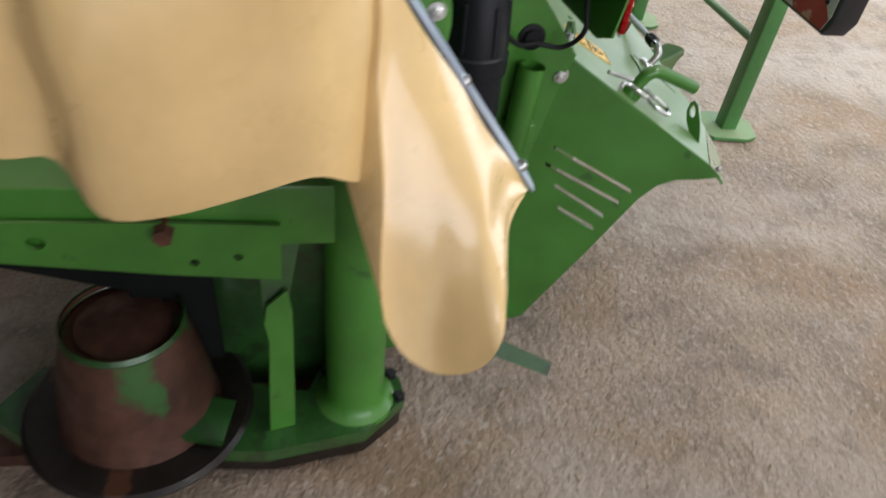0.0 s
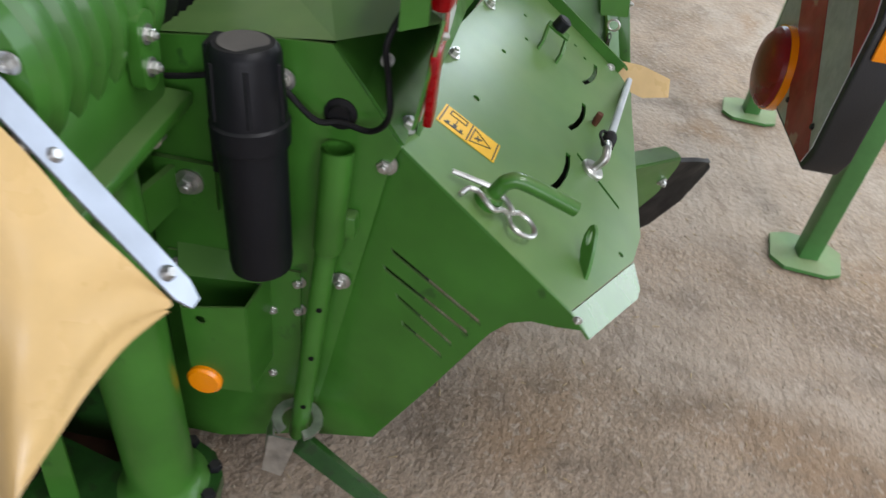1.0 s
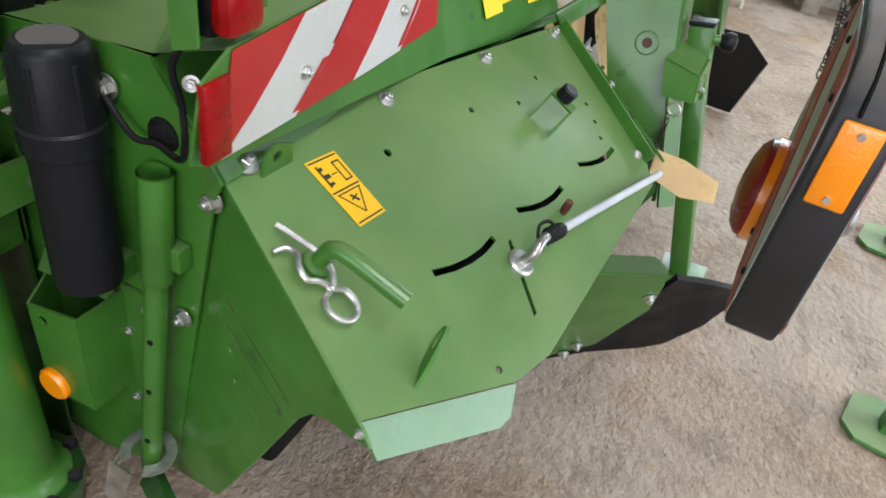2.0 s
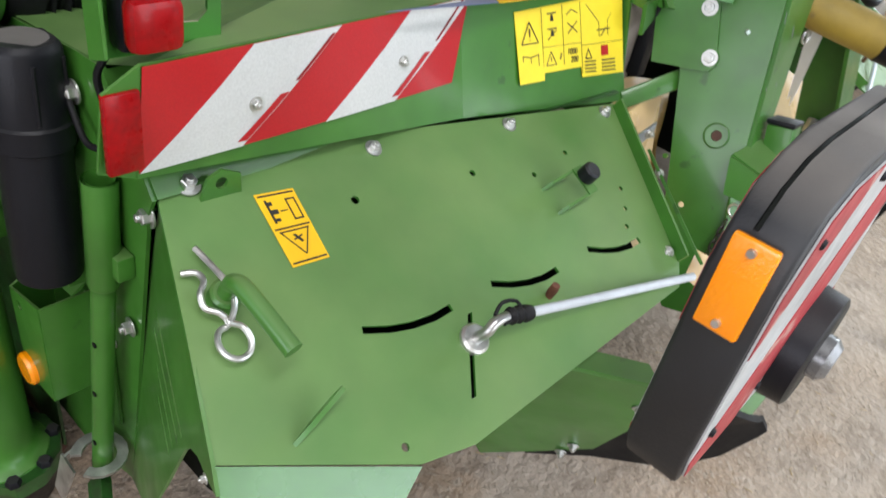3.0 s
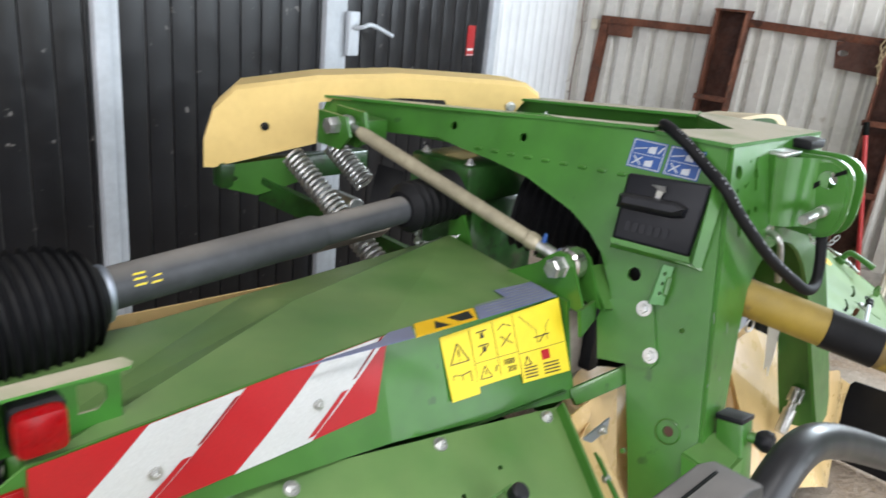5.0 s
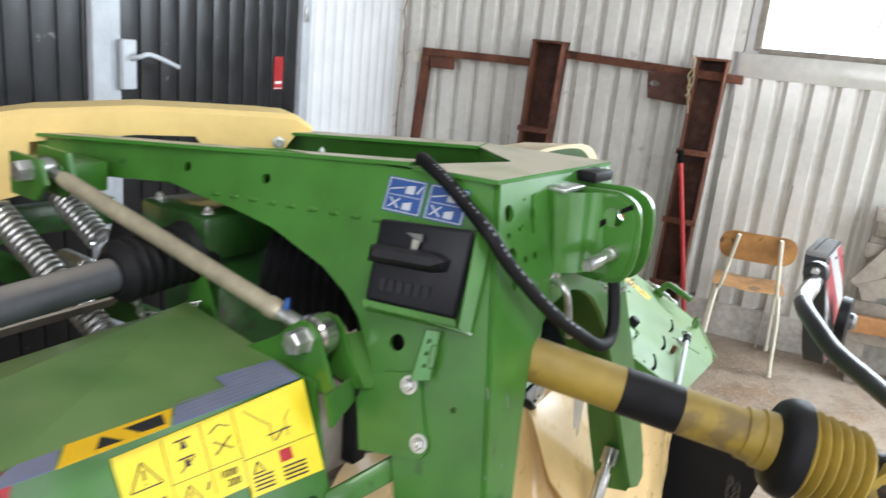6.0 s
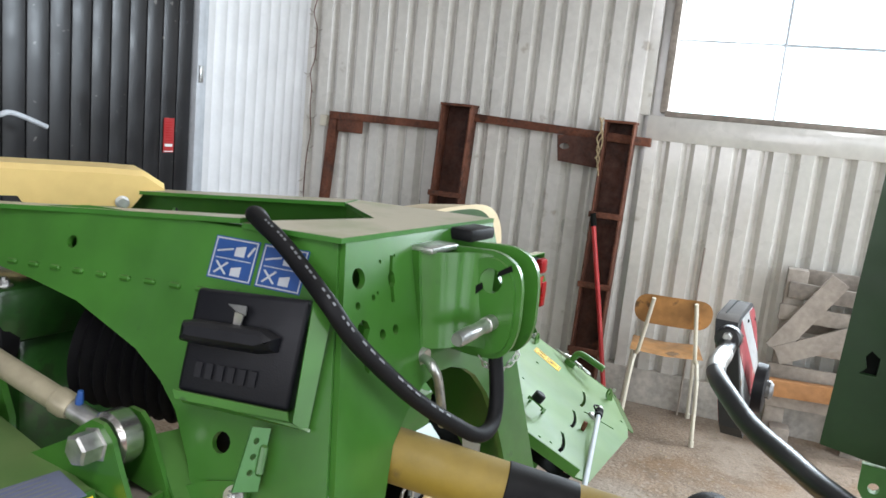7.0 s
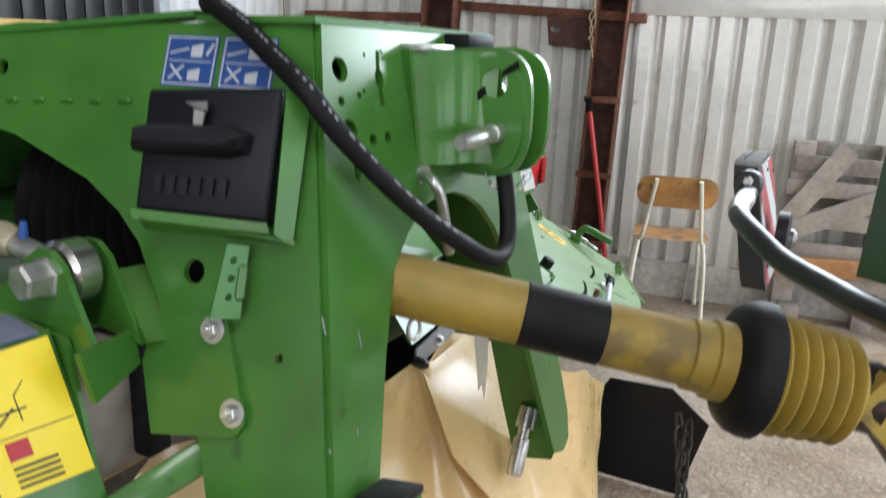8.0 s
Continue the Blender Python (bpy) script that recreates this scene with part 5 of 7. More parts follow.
part("lamp_cable", pipe(bmesh.new(), smooth_path([(1.10, -0.02, 0.90), (1.095, -0.10, 0.915), (1.10, -0.19, 0.935), (1.095, -0.23, 0.925), (1.09, -0.28, 0.885), (1.095, -0.315, 0.885), (1.085, -0.36, 0.885), (1.07, -0.385, 0.92), (1.075, -0.38, 0.97), (1.07, -0.375, 1.02), (1.09, -0.39, 1.06)], 6), 0.0045, 8), RUBBER, mower, "thin black lamp cable")
bolt(mower, (1.105, -0.232, 0.93), (-1, 0, 0), 0.017)
bolt(mower, (1.10, -0.372, 0.985), (-0.7, -0.5, 0.2), 0.010)

# ---- curtain at the outer end with its metal edge strip
def curtain(name, cols, parent, label, mat=CLOTH, t=0.004):
    """Hanging sheet: columns of (top point, low point, bulge)."""
    b = bmesh.new()
    grid, n = [], 26
    tops = smooth_path([c[0] for c in cols], 4)
    lows = smooth_path([c[1] for c in cols], 4)
    deep = smooth_path([(c[2], 0.0, 0.0) for c in cols], 4)
    for k, (top, low, bulge) in enumerate(zip(tops, lows, deep)):
        top, low, bulge, k = Vector(top), Vector(low), bulge[0], k / 4
        grid.append([b.verts.new(top.lerp(low, j / n) + Vector((-bulge * math.sin(math.pi * min(1.0, j / n * 0.9 + 0.05)) - 0.0025 * math.sin(j * 0.35 + k), 0.002 * math.sin(j * 0.5 + k * 2), 0))) for j in range(n + 1)])
    for a, c in zip(grid, grid[1:]):
        for j in range(n):
            b.faces.new((a[j], a[j + 1], c[j + 1], c[j]))
    bmesh.ops.solidify(b, geom=b.faces[:], thickness=t)
    return part(name, b, mat, parent, label)


cols = [((0.66, 0.95, 1.20), (0.67, 0.95, 0.90), 0.0), ((0.645, 0.70, 1.20), (0.65, 0.70, 0.92), 0.012), ((0.64, 0.50, 1.20), (0.64, 0.48, 0.968), 0.0), ((0.638, 0.40, 1.20), (0.64, 0.388, 0.960), 0.004),
        ((0.64, 0.345, 1.20), (0.645, 0.338, 0.956), 0.0), ((0.632, 0.31, 1.20), (0.62, 0.303, 0.905), 0.02), ((0.63, 0.23, 1.20), (0.62, 0.235, 0.903), 0.022), ((0.632, 0.15, 1.20), (0.63, 0.157, 0.915), 0.006),
        ((0.65, 0.085, 1.20), (0.643, 0.083, 0.932), 0.004), ((0.69, 0.04, 1.19), (0.665, 0.040, 0.910), 0.0), ((0.728, 0.014, 1.175), (0.684, 0.010, 0.896), -0.006)]
curtain("curtain", cols, mower, "sand-beige tarpaulin curtain with soft folds")
E0, E1 = Vector((0.752, 0.03, 1.168)), Vector((0.754, -0.215, 0.835))
tops = [(0.728, 0.012, 1.172), (0.747, 0.006, 1.135), (0.750, -0.020, 1.100), (0.751, -0.050, 1.060), (0.752, -0.080, 1.018), (0.752, -0.110, 0.978), (0.752, -0.140, 0.937), (0.753, -0.170, 0.897), (0.753, -0.195, 0.863), (0.754, -0.217, 0.835)]
lows = [(0.604, 0.002, 0.785), (0.590, -0.006, 0.740), (0.580, -0.032, 0.698), (0.566, -0.075, 0.678), (0.548, -0.118, 0.703), (0.552, -0.146, 0.748), (0.600, -0.163, 0.776), (0.650, -0.170, 0.794), (0.700, -0.183, 0.805), (0.745, -0.212, 0.820)]
cols = [(t, l, (-0.012, -0.004, 0.006, 0.012, 0.014, 0.012, 0.008, 0.004, 0.002, 0.0)[k]) for k, (t, l) in enumerate(zip(tops, lows))]
cols = [((0.748, 0.05, 1.172), (0.705, 0.045, 0.915), -0.012)] + cols
curtain("curtain_flap", cols, mower, "sand-beige tarpaulin corner flap hanging in a point")
d = (E1 - E0).normalized()
tip = E1 + d * 0.022
w = Vector((0.030, -0.004, 0.003))
ES = Vector((0.003, -0.004, 0.0))
strip = part("edge_strip", plate([E0 + ES, E1 + ES, tip + w * 0.25 + ES, tip + w * 0.75 + ES, E1 + w + ES, E0 + w + ES], 0.004), ALU, mower, "bright bolted aluminium edge strip")
sn = d.cross(w).normalized()
sn = sn if sn.y < 0 else -sn
for y, z in ((-0.016, 1.106), (-0.104, 0.985), (-0.203, 0.858)):
    q = Vector((0.768, y, z)) + ES
    part("rivet", lathe(bmesh.new(), q, q + sn * 0.010, [(0, 0.0095), (0.5, 0.0085), (1, 0.005)], 14), STEEL, strip)

# ---- headstock
def hs(y, z):
    """The near side plate of the headstock."""
    return (2.426 - 0.30 * (1.372 - z) - 0.115 * (y + 0.605), y, z)


def hf(x, z):
    """The front plate of the headstock."""
    return (x, -0.605 - 0.24 * (1.372 - z), z)


SIDE_N = Vector((1, 0.115, -0.30)).normalized()
rim = [(-0.600, 1.370), (-0.126, 1.360), (0.06, 1.335), (0.30, 1.310), (0.60, 1.279), (0.60, 1.205), (0.30, 1.232), (0.145, 1.248), (0.06, 1.236), (-0.04, 1.226), (-0.154, 1.208), (-0.298, 1.160), (-0.36, 1.125), (-0.402, 1.090), (-0.45, 1.022), (-0.475, 0.966),
       (-0.545, 0.871), (-0.62, 0.68), (-0.71, 0.44), (-0.75, 0.40), (-0.80, 0.41), (-0.824, 0.46), (-0.722, 0.866), (-0.66, 1.12)]
holes = [circle(hs(y, z), SIDE_N, r) for y, z, r in ((0.106, 1.287, 0.011), (-0.11, 1.297, 0.011), (-0.495, 1.066, 0.016), (-0.635, 0.985, 0.006), (-0.678, 0.779, 0.012), (-0.60, 0.70, 0.006), (-0.68, 0.62, 0.007))]
head = part("headstock", plate([hs(*p) for p in rim], 0.010, holes), GREEN, mower, "green welded headstock frame with arched side plates")
part("bush", lathe(bmesh.new(), Vector(hs(-0.678, 0.779)) + SIDE_N * 0.01, Vector(hs(-0.678, 0.779)) - SIDE_N * 0.010, [(0, 0.028), (0.9, 0.028), (1, 0.025)], 24, False), GREEN, head)
# Disc added in the bush, standing for the shade in its hole.
part("bush_plug", lathe(bmesh.new(), Vector(hs(-0.678, 0.779)) + SIDE_N * 0.02, Vector(hs(-0.678, 0.779)) + SIDE_N * 0.004, [(0, 0.016), (1, 0.016)], 16), DRUM_RUST, head)
# weld seam beads
for k in range(9):
    y = 0.02 - k * 0.05
    z = 1.246 + (0.02 - y) * 0.05
    q = Vector(hs(y, z)) - SIDE_N * 0.006
    e = Vector(hs(y - 0.022, z + 0.0011)) - SIDE_N * 0.006
    part("weld", rod(bmesh.new(), q, e, 0.005, 8, 0.6), GREEN, head)
# front plate with arch
out = [(2.415, 1.372), (2.911, 1.369), (2.93, 1.25), (2.956, 1.08), (2.981, 0.879), (2.998, 0.74), (3.0, 0.66), (2.985, 0.612), (2.95, 0.600), (2.905, 0.615), (2.885, 0.72), (2.862, 0.85), (2.846, 0.943), (2.83, 1.01), (2.806, 1.06), (2.77, 1.10), (2.733, 1.121), (2.685, 1.135), (2.637, 1.137), (2.59, 1.128),
       (2.535, 1.10), (2.485, 1.062), (2.43, 0.96), (2.362, 0.808), (2.29, 0.58), (2.25, 0.44), (2.12, 0.44)]
out = [(hs(hf(x, z)[1], z)[0] if k in (0, len(out) - 1) else x, z) for k, (x, z) in enumerate(out)]
key = [hf(2.444 + a * 0.016, 1.242 + c * 0.016) for a, c in ((-0.7, 0.7), (0, 1), (0.7, 0.7), (1, 0), (0.45, -0.8), (0.4, -3.4), (0, -3.9), (-0.5, -3.4), (-0.5, -0.8), (-1, 0))]
key2 = [hf(2.53 + a, 1.305 + c) for a, c in ((-0.006, -0.035), (0.003, -0.035), (0.004, -0.012), (0.010, -0.006), (0.010, 0.006), (0.006, 0.012), (0.012, 0.035), (0.004, 0.037), (-0.003, 0.012), (-0.008, 0.006), (-0.008, -0.006), (-0.005, -0.012))]
holes = [circle(hf(x, z), (0, 1, -0.24), r) for x, z, r in ((2.446, 1.317, 0.016), (2.491, 1.228, 0.008), (2.527, 1.229, 0.008), (2.478, 1.285, 0.005), (2.437, 1.279, 0.006), (2.505, 1.335, 0.003), (2.546, 1.34, 0.003), (2.49, 1.29, 0.003))] + [key, key2]
part("front_plate", plate([hf(*p) for p in out], 0.010, holes), GREEN, head, "green front plate with arch and punched holes")
for x, z, s in ((2.322, 1.035, 0.024), (2.383, 1.000, 0.026), (2.29, 0.90, 0.008), (2.345, 0.90, 0.009)):
    part("paint_chip", plate([Vector(hf(x + a, z + c)) + Vector((0, -0.0057, 0)) for a, c in ((-0.001, -s / 2), (0.0015, -s / 3), (0.001, s / 2), (-0.0015, s / 3))], 0.0005), PRINT_GREY, head)
# top plate and arm flanges
part("top_plate", plate([(2.412, -0.612, 1.376), (2.912, -0.612, 1.372), (2.885, -0.30, 1.370), (2.80, -0.33, 1.370), (2.655, -0.50, 1.372), (2.45, -0.44, 1.372), (2.393, -0.44, 1.372)], 0.008), GREEN_DUSTY, head, "dust-covered green top plate")
part("arm_flange", plate([(2.393, -0.436, 1.372), (2.45, -0.436, 1.372), (2.40, -0.12, 1.361), (2.368, 0.06, 1.340), (2.30, 0.60, 1.283), (2.238, 0.60, 1.283), (2.318, 0.06, 1.339), (2.355, -0.126, 1.364)], 0.008), GREEN_DUSTY, head)
part("opening_wall", plate([(2.45, -0.445, 1.367), (2.655, -0.505, 1.367), (2.655, -0.505, 1.24), (2.45, -0.445, 1.24)], 0.008), GREEN, head)
part("opening_wall", plate([(2.655, -0.505, 1.367), (2.80, -0.335, 1.366), (2.80, -0.335, 1.24), (2.655, -0.505, 1.24)], 0.008), GREEN, head)
part("arm_inner", plate([(2.45, -0.44, 1.366), (2.45, -0.44, 1.25), (2.31, 0.60, 1.21), (2.31, 0.60, 1.279), (2.40, -0.12, 1.356)], 0.008), GREEN, head)
far = lambda y, z: (2.905 - 0.105 * (y + 0.605) + 0.12 * (1.372 - z), y, z)   # noqa: E731
part("arm_far", plate([far(-0.605, 1.368), far(-0.30, 1.368), far(0.36, 1.309), far(0.36, 1.225), far(0.1, 1.245), far(-0.2, 1.20), far(-0.40, 1.09), far(-0.52, 0.95), far(-0.612, 0.81), far(-0.64, 0.66), far(-0.665, 0.545), far(-0.70, 0.525), far(-0.75, 0.535), far(-0.775, 0.61), far(-0.72, 0.87)], 0.010, [circle(far(0.2, 1.28), (1, 0.1, 0), 0.010)]), GREEN, head)
part("arm_flange", plate([(2.885, -0.296, 1.370), (2.80, -0.326, 1.370), (2.755, 0.34, 1.313), (2.83, 0.36, 1.311)], 0.008), GREEN_DUSTY, head)
part("opening_floor", plate([(2.36, 0.10, 1.235), (2.46, -0.44, 1.245), (2.655, -0.50, 1.245), (2.80, -0.33, 1.245), (2.77, 0.30, 1.225)], 0.006), GREEN, head)
b = bmesh.new()
box(b, (2.14, 0.30, 1.205), (2.25, 0.44, 1.272), 0.006)
part("strut_bracket", b, GREEN, head)
part("strut_cheek", plate([(2.15, 0.40, 1.30), (2.15, 0.28, 1.30), (2.15, 0.26, 1.24), (2.15, 0.30, 1.20), (2.15, 0.40, 1.20)], 0.010), GREEN, head)
part("strut_cheek", plate([(2.09, 0.40, 1.29), (2.09, 0.28, 1.29), (2.09, 0.26, 1.24), (2.09, 0.30, 1.20), (2.09, 0.40, 1.20)], 0.010), GREEN, head)
part("pin_head", lathe(bmesh.new(), (2.085, 0.32, 1.262), (2.055, 0.32, 1.262), [(0, 0.024), (0.8, 0.024), (1, 0.02)], 6), STEEL, head)
# side bolt plate
q = [hs(-0.435, 0.985), hs(-0.49, 1.012), hs(-0.548, 1.027), hs(-0.562, 1.017), hs(-0.610, 0.905), hs(-0.600, 0.888), hs(-0.48, 0.868)]
part("bolt_plate", plate([Vector(p) - SIDE_N * 0.009 for p in q], 0.010), GREEN, head)
for y, z in ((-0.545, 1.004), (-0.592, 0.915)):
    bolt(head, Vector(hs(y, z)) - SIDE_N * 0.014, -SIDE_N, 0.017)
# perforated tab
t0, t1 = Vector((2.326, -0.578, 1.111)), Vector((2.299, -0.585, 1.029))
out4 = Vector((-0.026, 0.016, 0.004))
part("tab", plate([t0, t0 + out4 * 0.85 + Vector((0, 0, 0.002)), t1 + out4 * 1.15, t1], 0.006, [circle(t0.lerp(t1, s) + out4 * 0.55, (0.1, 1, 0.2), 0.005, 10) for s in (0.2, 0.45, 0.7)]), GREEN_SHADED, head)
part("tab_weld", rod(bmesh.new(), t0.lerp(t1, 0.25) + out4 * 0.2 + Vector((0, -0.004, 0)), t0.lerp(t1, 0.75) + out4 * 0.2 + Vector((0, -0.004, 0)), 0.006, 8, 0.6), GREEN, head)
# stop block and link lugs
b = bmesh.new()
box(b, (2.268, -0.452, 0.815), (2.306, -0.42, 0.985), 0.005)
part("stop_block", b, RUBBER, mower, "black rubber stop block")
b = bmesh.new()
box(b, (2.20, -0.42, 0.80), (2.29, -0.35, 0.975), 0.004)
part("worn_packing", b, WOOD_GREY, mower, "weathered wooden packing piece")
for x in (2.203, 2.265):
    part("link_lug", plate([(x, -0.46, 0.98), (x, -0.425, 1.05), (x, -0.410, 1.085), (x, -0.390, 1.101), (x, -0.366, 1.102), (x, -0.342, 1.085), (x, -0.31, 1.055), (x, -0.22, 1.005)], 0.008), GREEN, mower)
part("link_flap", plate([(2.28, -0.40, 1.066), (2.335, -0.40, 1.052), (2.298, -0.492, 0.985), (2.26, -0.465, 0.980)], 0.006), GREEN, mower)
part("link_web", plate([(2.185, -0.468, 0.935), (2.27, -0.44, 0.95), (2.27, -0.44, 0.995), (2.17, -0.46, 1.0)], 0.008), GREEN, mower)
part("link_pin", lathe(bmesh.new(), (2.285, -0.375, 1.068), (2.166, -0.375, 1.068), [(0, 0.014), (0.68, 0.014), (0.69, 0.027), (0.73, 0.027), (0.74, 0.023), (0.97, 0.023), (1, 0.019)], 6), STEEL, mower)
rp, rq = Vector((2.234, -0.375, 1.068)), Vector((2.118, 0.318, 1.265))
part("strut_eye", lathe(bmesh.new(), rp + Vector((-0.02, 0, 0)), rp + Vector((0.02, 0, 0)), [(0, 0.034), (0.15, 0.040), (0.85, 0.040), (1, 0.034)], 28), CHROME, mower)
dq = (rq - rp).normalized()
strut = part("strut", lathe(bmesh.new(), rp + dq * 0.085, rq - dq * 0.05, [(0, 0.017), (0.02, 0.0205), (0.05, 0.0205), (0.055, 0.018), (0.96, 0.018), (1, 0.015)], 24), STRUT, mower, "yellow-passivated steel strut")
part("strut_rod", rod(bmesh.new(), rp + dq * 0.03, rp + dq * 0.10, 0.0145, 16), STEEL, strut)
part("strut_rod", rod(bmesh.new(), rq - dq * 0.055, rq + dq * 0.005, 0.011, 16), STEEL, strut)
part("strut_eye", lathe(bmesh.new(), rq + Vector((-0.016, 0, 0)), rq + Vector((0.016, 0, 0)), [(0, 0.02), (0.5, 0.024), (1, 0.02)], 20), STEEL, strut)
part("grease_nipple", lathe(bmesh.new(), rp + dq * 0.075, rp + dq * 0.07 + Vector((0, 0, 0.035)), [(0, 0.006), (0.6, 0.006), (1, 0.004)], 10), BLUE, strut)
# black tool box on the side plate
Q = [Vector(p) for p in ((2.270, -0.448, 1.147), (2.327, -0.608, 1.141), (2.353, -0.613, 1.300), (2.314, -0.435, 1.290))]
qn = (Q[1] - Q[0]).cross(Q[3] - Q[0]).normalized()
if qn.x > 0:
    qn = -qn
b = bmesh.new()
lo = [b.verts.new(p - qn * 0.055) for p in Q]
hi = [b.verts.new(p.lerp(sum(Q, Vector()) / 4, 0.02)) for p in Q]
b.faces.new(lo)
b.faces.new(hi[::-1])
for k in range(4):
    b.faces.new((lo[k], lo[(k + 1) % 4], hi[(k + 1) % 4], hi[k]))
bmesh.ops.bevel(b, geom=b.edges[:], offset=0.007, segments=3, profile=0.5, affect="EDGES")
tool = part("tool_box", b, PLASTIC, mower, "black plastic tool box with moulded grip")
b = bmesh.new()
rims = []
for grow, lift in ((0.0, -0.004), (0.0, 0.010), (0.03, 0.024), (0.07, 0.029)):
    rims.append([b.verts.new(on_quad(Q, u, v) + qn * lift) for u, v in ((-0.02 + grow, 0.47 + grow), (0.10, 0.46 + grow), (0.66, 0.46 + grow), (0.81 - grow, 0.50 + grow), (0.82 - grow, 0.63 - grow), (0.68, 0.69 - grow), (0.10, 0.69 - grow), (-0.02 + grow, 0.66 - grow))])
for low, high in zip(rims, rims[1:]):
    for k in range(8):
        b.faces.new((low[k], low[(k + 1) % 8], high[(k + 1) % 8], high[k]))
b.faces.new(rims[0][::-1])
b.faces.new(rims[-1])
part("grip", b, PLASTIC, tool)
part("catch", plate([on_quad(Q, 0.33, 0.86) + qn * 0.006, on_quad(Q, 0.50, 0.86) + qn * 0.010, on_quad(Q, 0.53, 0.78) + qn * 0.020, on_quad(Q, 0.44, 0.80) + qn * 0.016], 0.003), STEEL, tool, "bright sprung steel catch")
part("catch", plate([on_quad(Q, 0.42, 0.80) + qn * 0.014, on_quad(Q, 0.50, 0.79) + qn * 0.014, on_quad(Q, 0.47, 0.66) + qn * 0.008, on_quad(Q, 0.41, 0.67) + qn * 0.008], 0.003), STEEL, tool)
for k in range(6):
    s = 0.14 + k * 0.095
    part("embossed_bar", plate([on_quad(Q, *p) + qn * 0.001 for p in ((s, 0.16), (s + 0.06, 0.16), (s + 0.06, 0.30), (s, 0.30))], 0.002), PLASTIC, tool)
S1b, S2b = Vector((2.334, -0.640, 1.118)), Vector((2.383, -0.622, 1.272))
S0b = Vector((2.306, -0.43, 1.120))
lipq = Vector((0.0, -0.004, -0.010))
part("box_bracket", plate([Q[1] + lipq, Q[2] + Vector((0.002, -0.006, 0.003)), S2b, S1b], 0.004), GREEN, tool, "green sheet-metal tray")
part("box_bracket", plate([Q[0] + lipq, Q[1] + lipq, S1b, S0b], 0.004), GREEN, tool)
part("box_bracket", plate([Q[0] + lipq + qn * 0.004, Q[1] + lipq + qn * 0.004, Q[1] + Vector((0, 0, 0.002)) + qn * 0.004, Q[0] + Vector((0, 0, 0.002)) + qn * 0.004], 0.004), GREEN, tool)
# two blue stickers on the headstock side
for y0, y1 in ((-0.393, -0.474), (-0.481, -0.560)):
    q = [Vector(hs(y0, 1.287)) - SIDE_N * 0.0058, Vector(hs(y1, 1.287)) - SIDE_N * 0.0058, Vector(hs(y1, 1.350)) - SIDE_N * 0.0058, Vector(hs(y0, 1.350)) - SIDE_N * 0.0058]
    st = part("blue_sticker", plate(q, 0.0008), BLUE, mower, "small blue pictogram sticker with white outline")
    up = -SIDE_N * 0.0008
    for pts in (((0.03, 0.03), (0.97, 0.03), (0.97, 0.06), (0.03, 0.06)), ((0.03, 0.94), (0.97, 0.94), (0.97, 0.97), (0.03, 0.97)), ((0.03, 0.03), (0.055, 0.03), (0.055, 0.97), (0.03, 0.97)), ((0.945, 0.03), (0.97, 0.03), (0.97, 0.97), (0.945, 0.97)),
                ((0.5, 0.12), (0.72, 0.12), (0.72, 0.36), (0.5, 0.3)), ((0.5, 0.58), (0.72, 0.58), (0.72, 0.84), (0.5, 0.78)), ((0.12, 0.14), (0.16, 0.12), (0.42, 0.40), (0.38, 0.42)), ((0.38, 0.12), (0.42, 0.14), (0.16, 0.42), (0.12, 0.40)),
                ((0.1, 0.62), (0.45, 0.72), (0.45, 0.76), (0.1, 0.66)), ((0.78, 0.64), (0.82, 0.60), (0.93, 0.84), (0.89, 0.86)), ((0.1, 0.485), (0.9, 0.485), (0.9, 0.505), (0.1, 0.505))):
        part("print", plate([on_quad(q, *p) + up for p in pts], 0.0006), GREY_FRAME, st)
# catch hook with two cheeks, doubler and pin
def hook_rim(x, grow=0.0):
    pts = [(-0.600, 1.345), (-0.70, 1.352), (-0.735, 1.351), (-0.764, 1.338), (-0.780, 1.310), (-0.784, 1.255), (-0.781, 1.215), (-0.768, 1.185), (-0.745, 1.170), (-0.70, 1.166), (-0.635, 1.172)]
    return smooth_path([(x, y - grow * (1 if y < -0.72 else 0), z + grow * (1 if z > 1.25 else -1)) for y, z in pts], 3)


hole = circle((2.69, -0.728, 1.303), (1, 0, 0), 0.021, 16)
hk = part("hook_cheek", plate(hook_rim(2.69), 0.010, [hole]), GREEN, head, "rounded green coupling cheek")
part("hook_doubler", plate(smooth_path([(2.681, y, z) for y, z in ((-0.675, 1.22), (-0.675, 1.29), (-0.686, 1.325), (-0.720, 1.342), (-0.752, 1.332), (-0.770, 1.30), (-0.774, 1.25), (-0.770, 1.21), (-0.755, 1.185), (-0.72, 1.176), (-0.685, 1.19))], 3), 0.008, [circle((2.681, -0.728, 1.303), (1, 0, 0), 0.021, 16)]), GREEN, hk)
part("slot_mark", plate([(2.6755, -0.700, 1.272), (2.6755, -0.694, 1.284), (2.6755, -0.713, 1.298), (2.6755, -0.716, 1.288)], 0.002), DARK, hk)
part("slot_mark", plate([(2.6755, -0.740, 1.312), (2.6755, -0.742, 1.322), (2.6755, -0.763, 1.336), (2.6755, -0.766, 1.326)], 0.002), DARK, hk)
part("hook_cheek", plate(hook_rim(2.755, 0.002), 0.012, [circle((2.755, -0.728, 1.303), (1, 0, 0), 0.021, 16)]), GREEN, head)
bend = smooth_path([(2.600, -0.632, 0), (2.616, -0.655, 0), (2.640, -0.675, 0), (2.664, -0.688, 0), (2.680, -0.705, 0), (2.686, -0.730, 0)], 4)
b = bmesh.new()
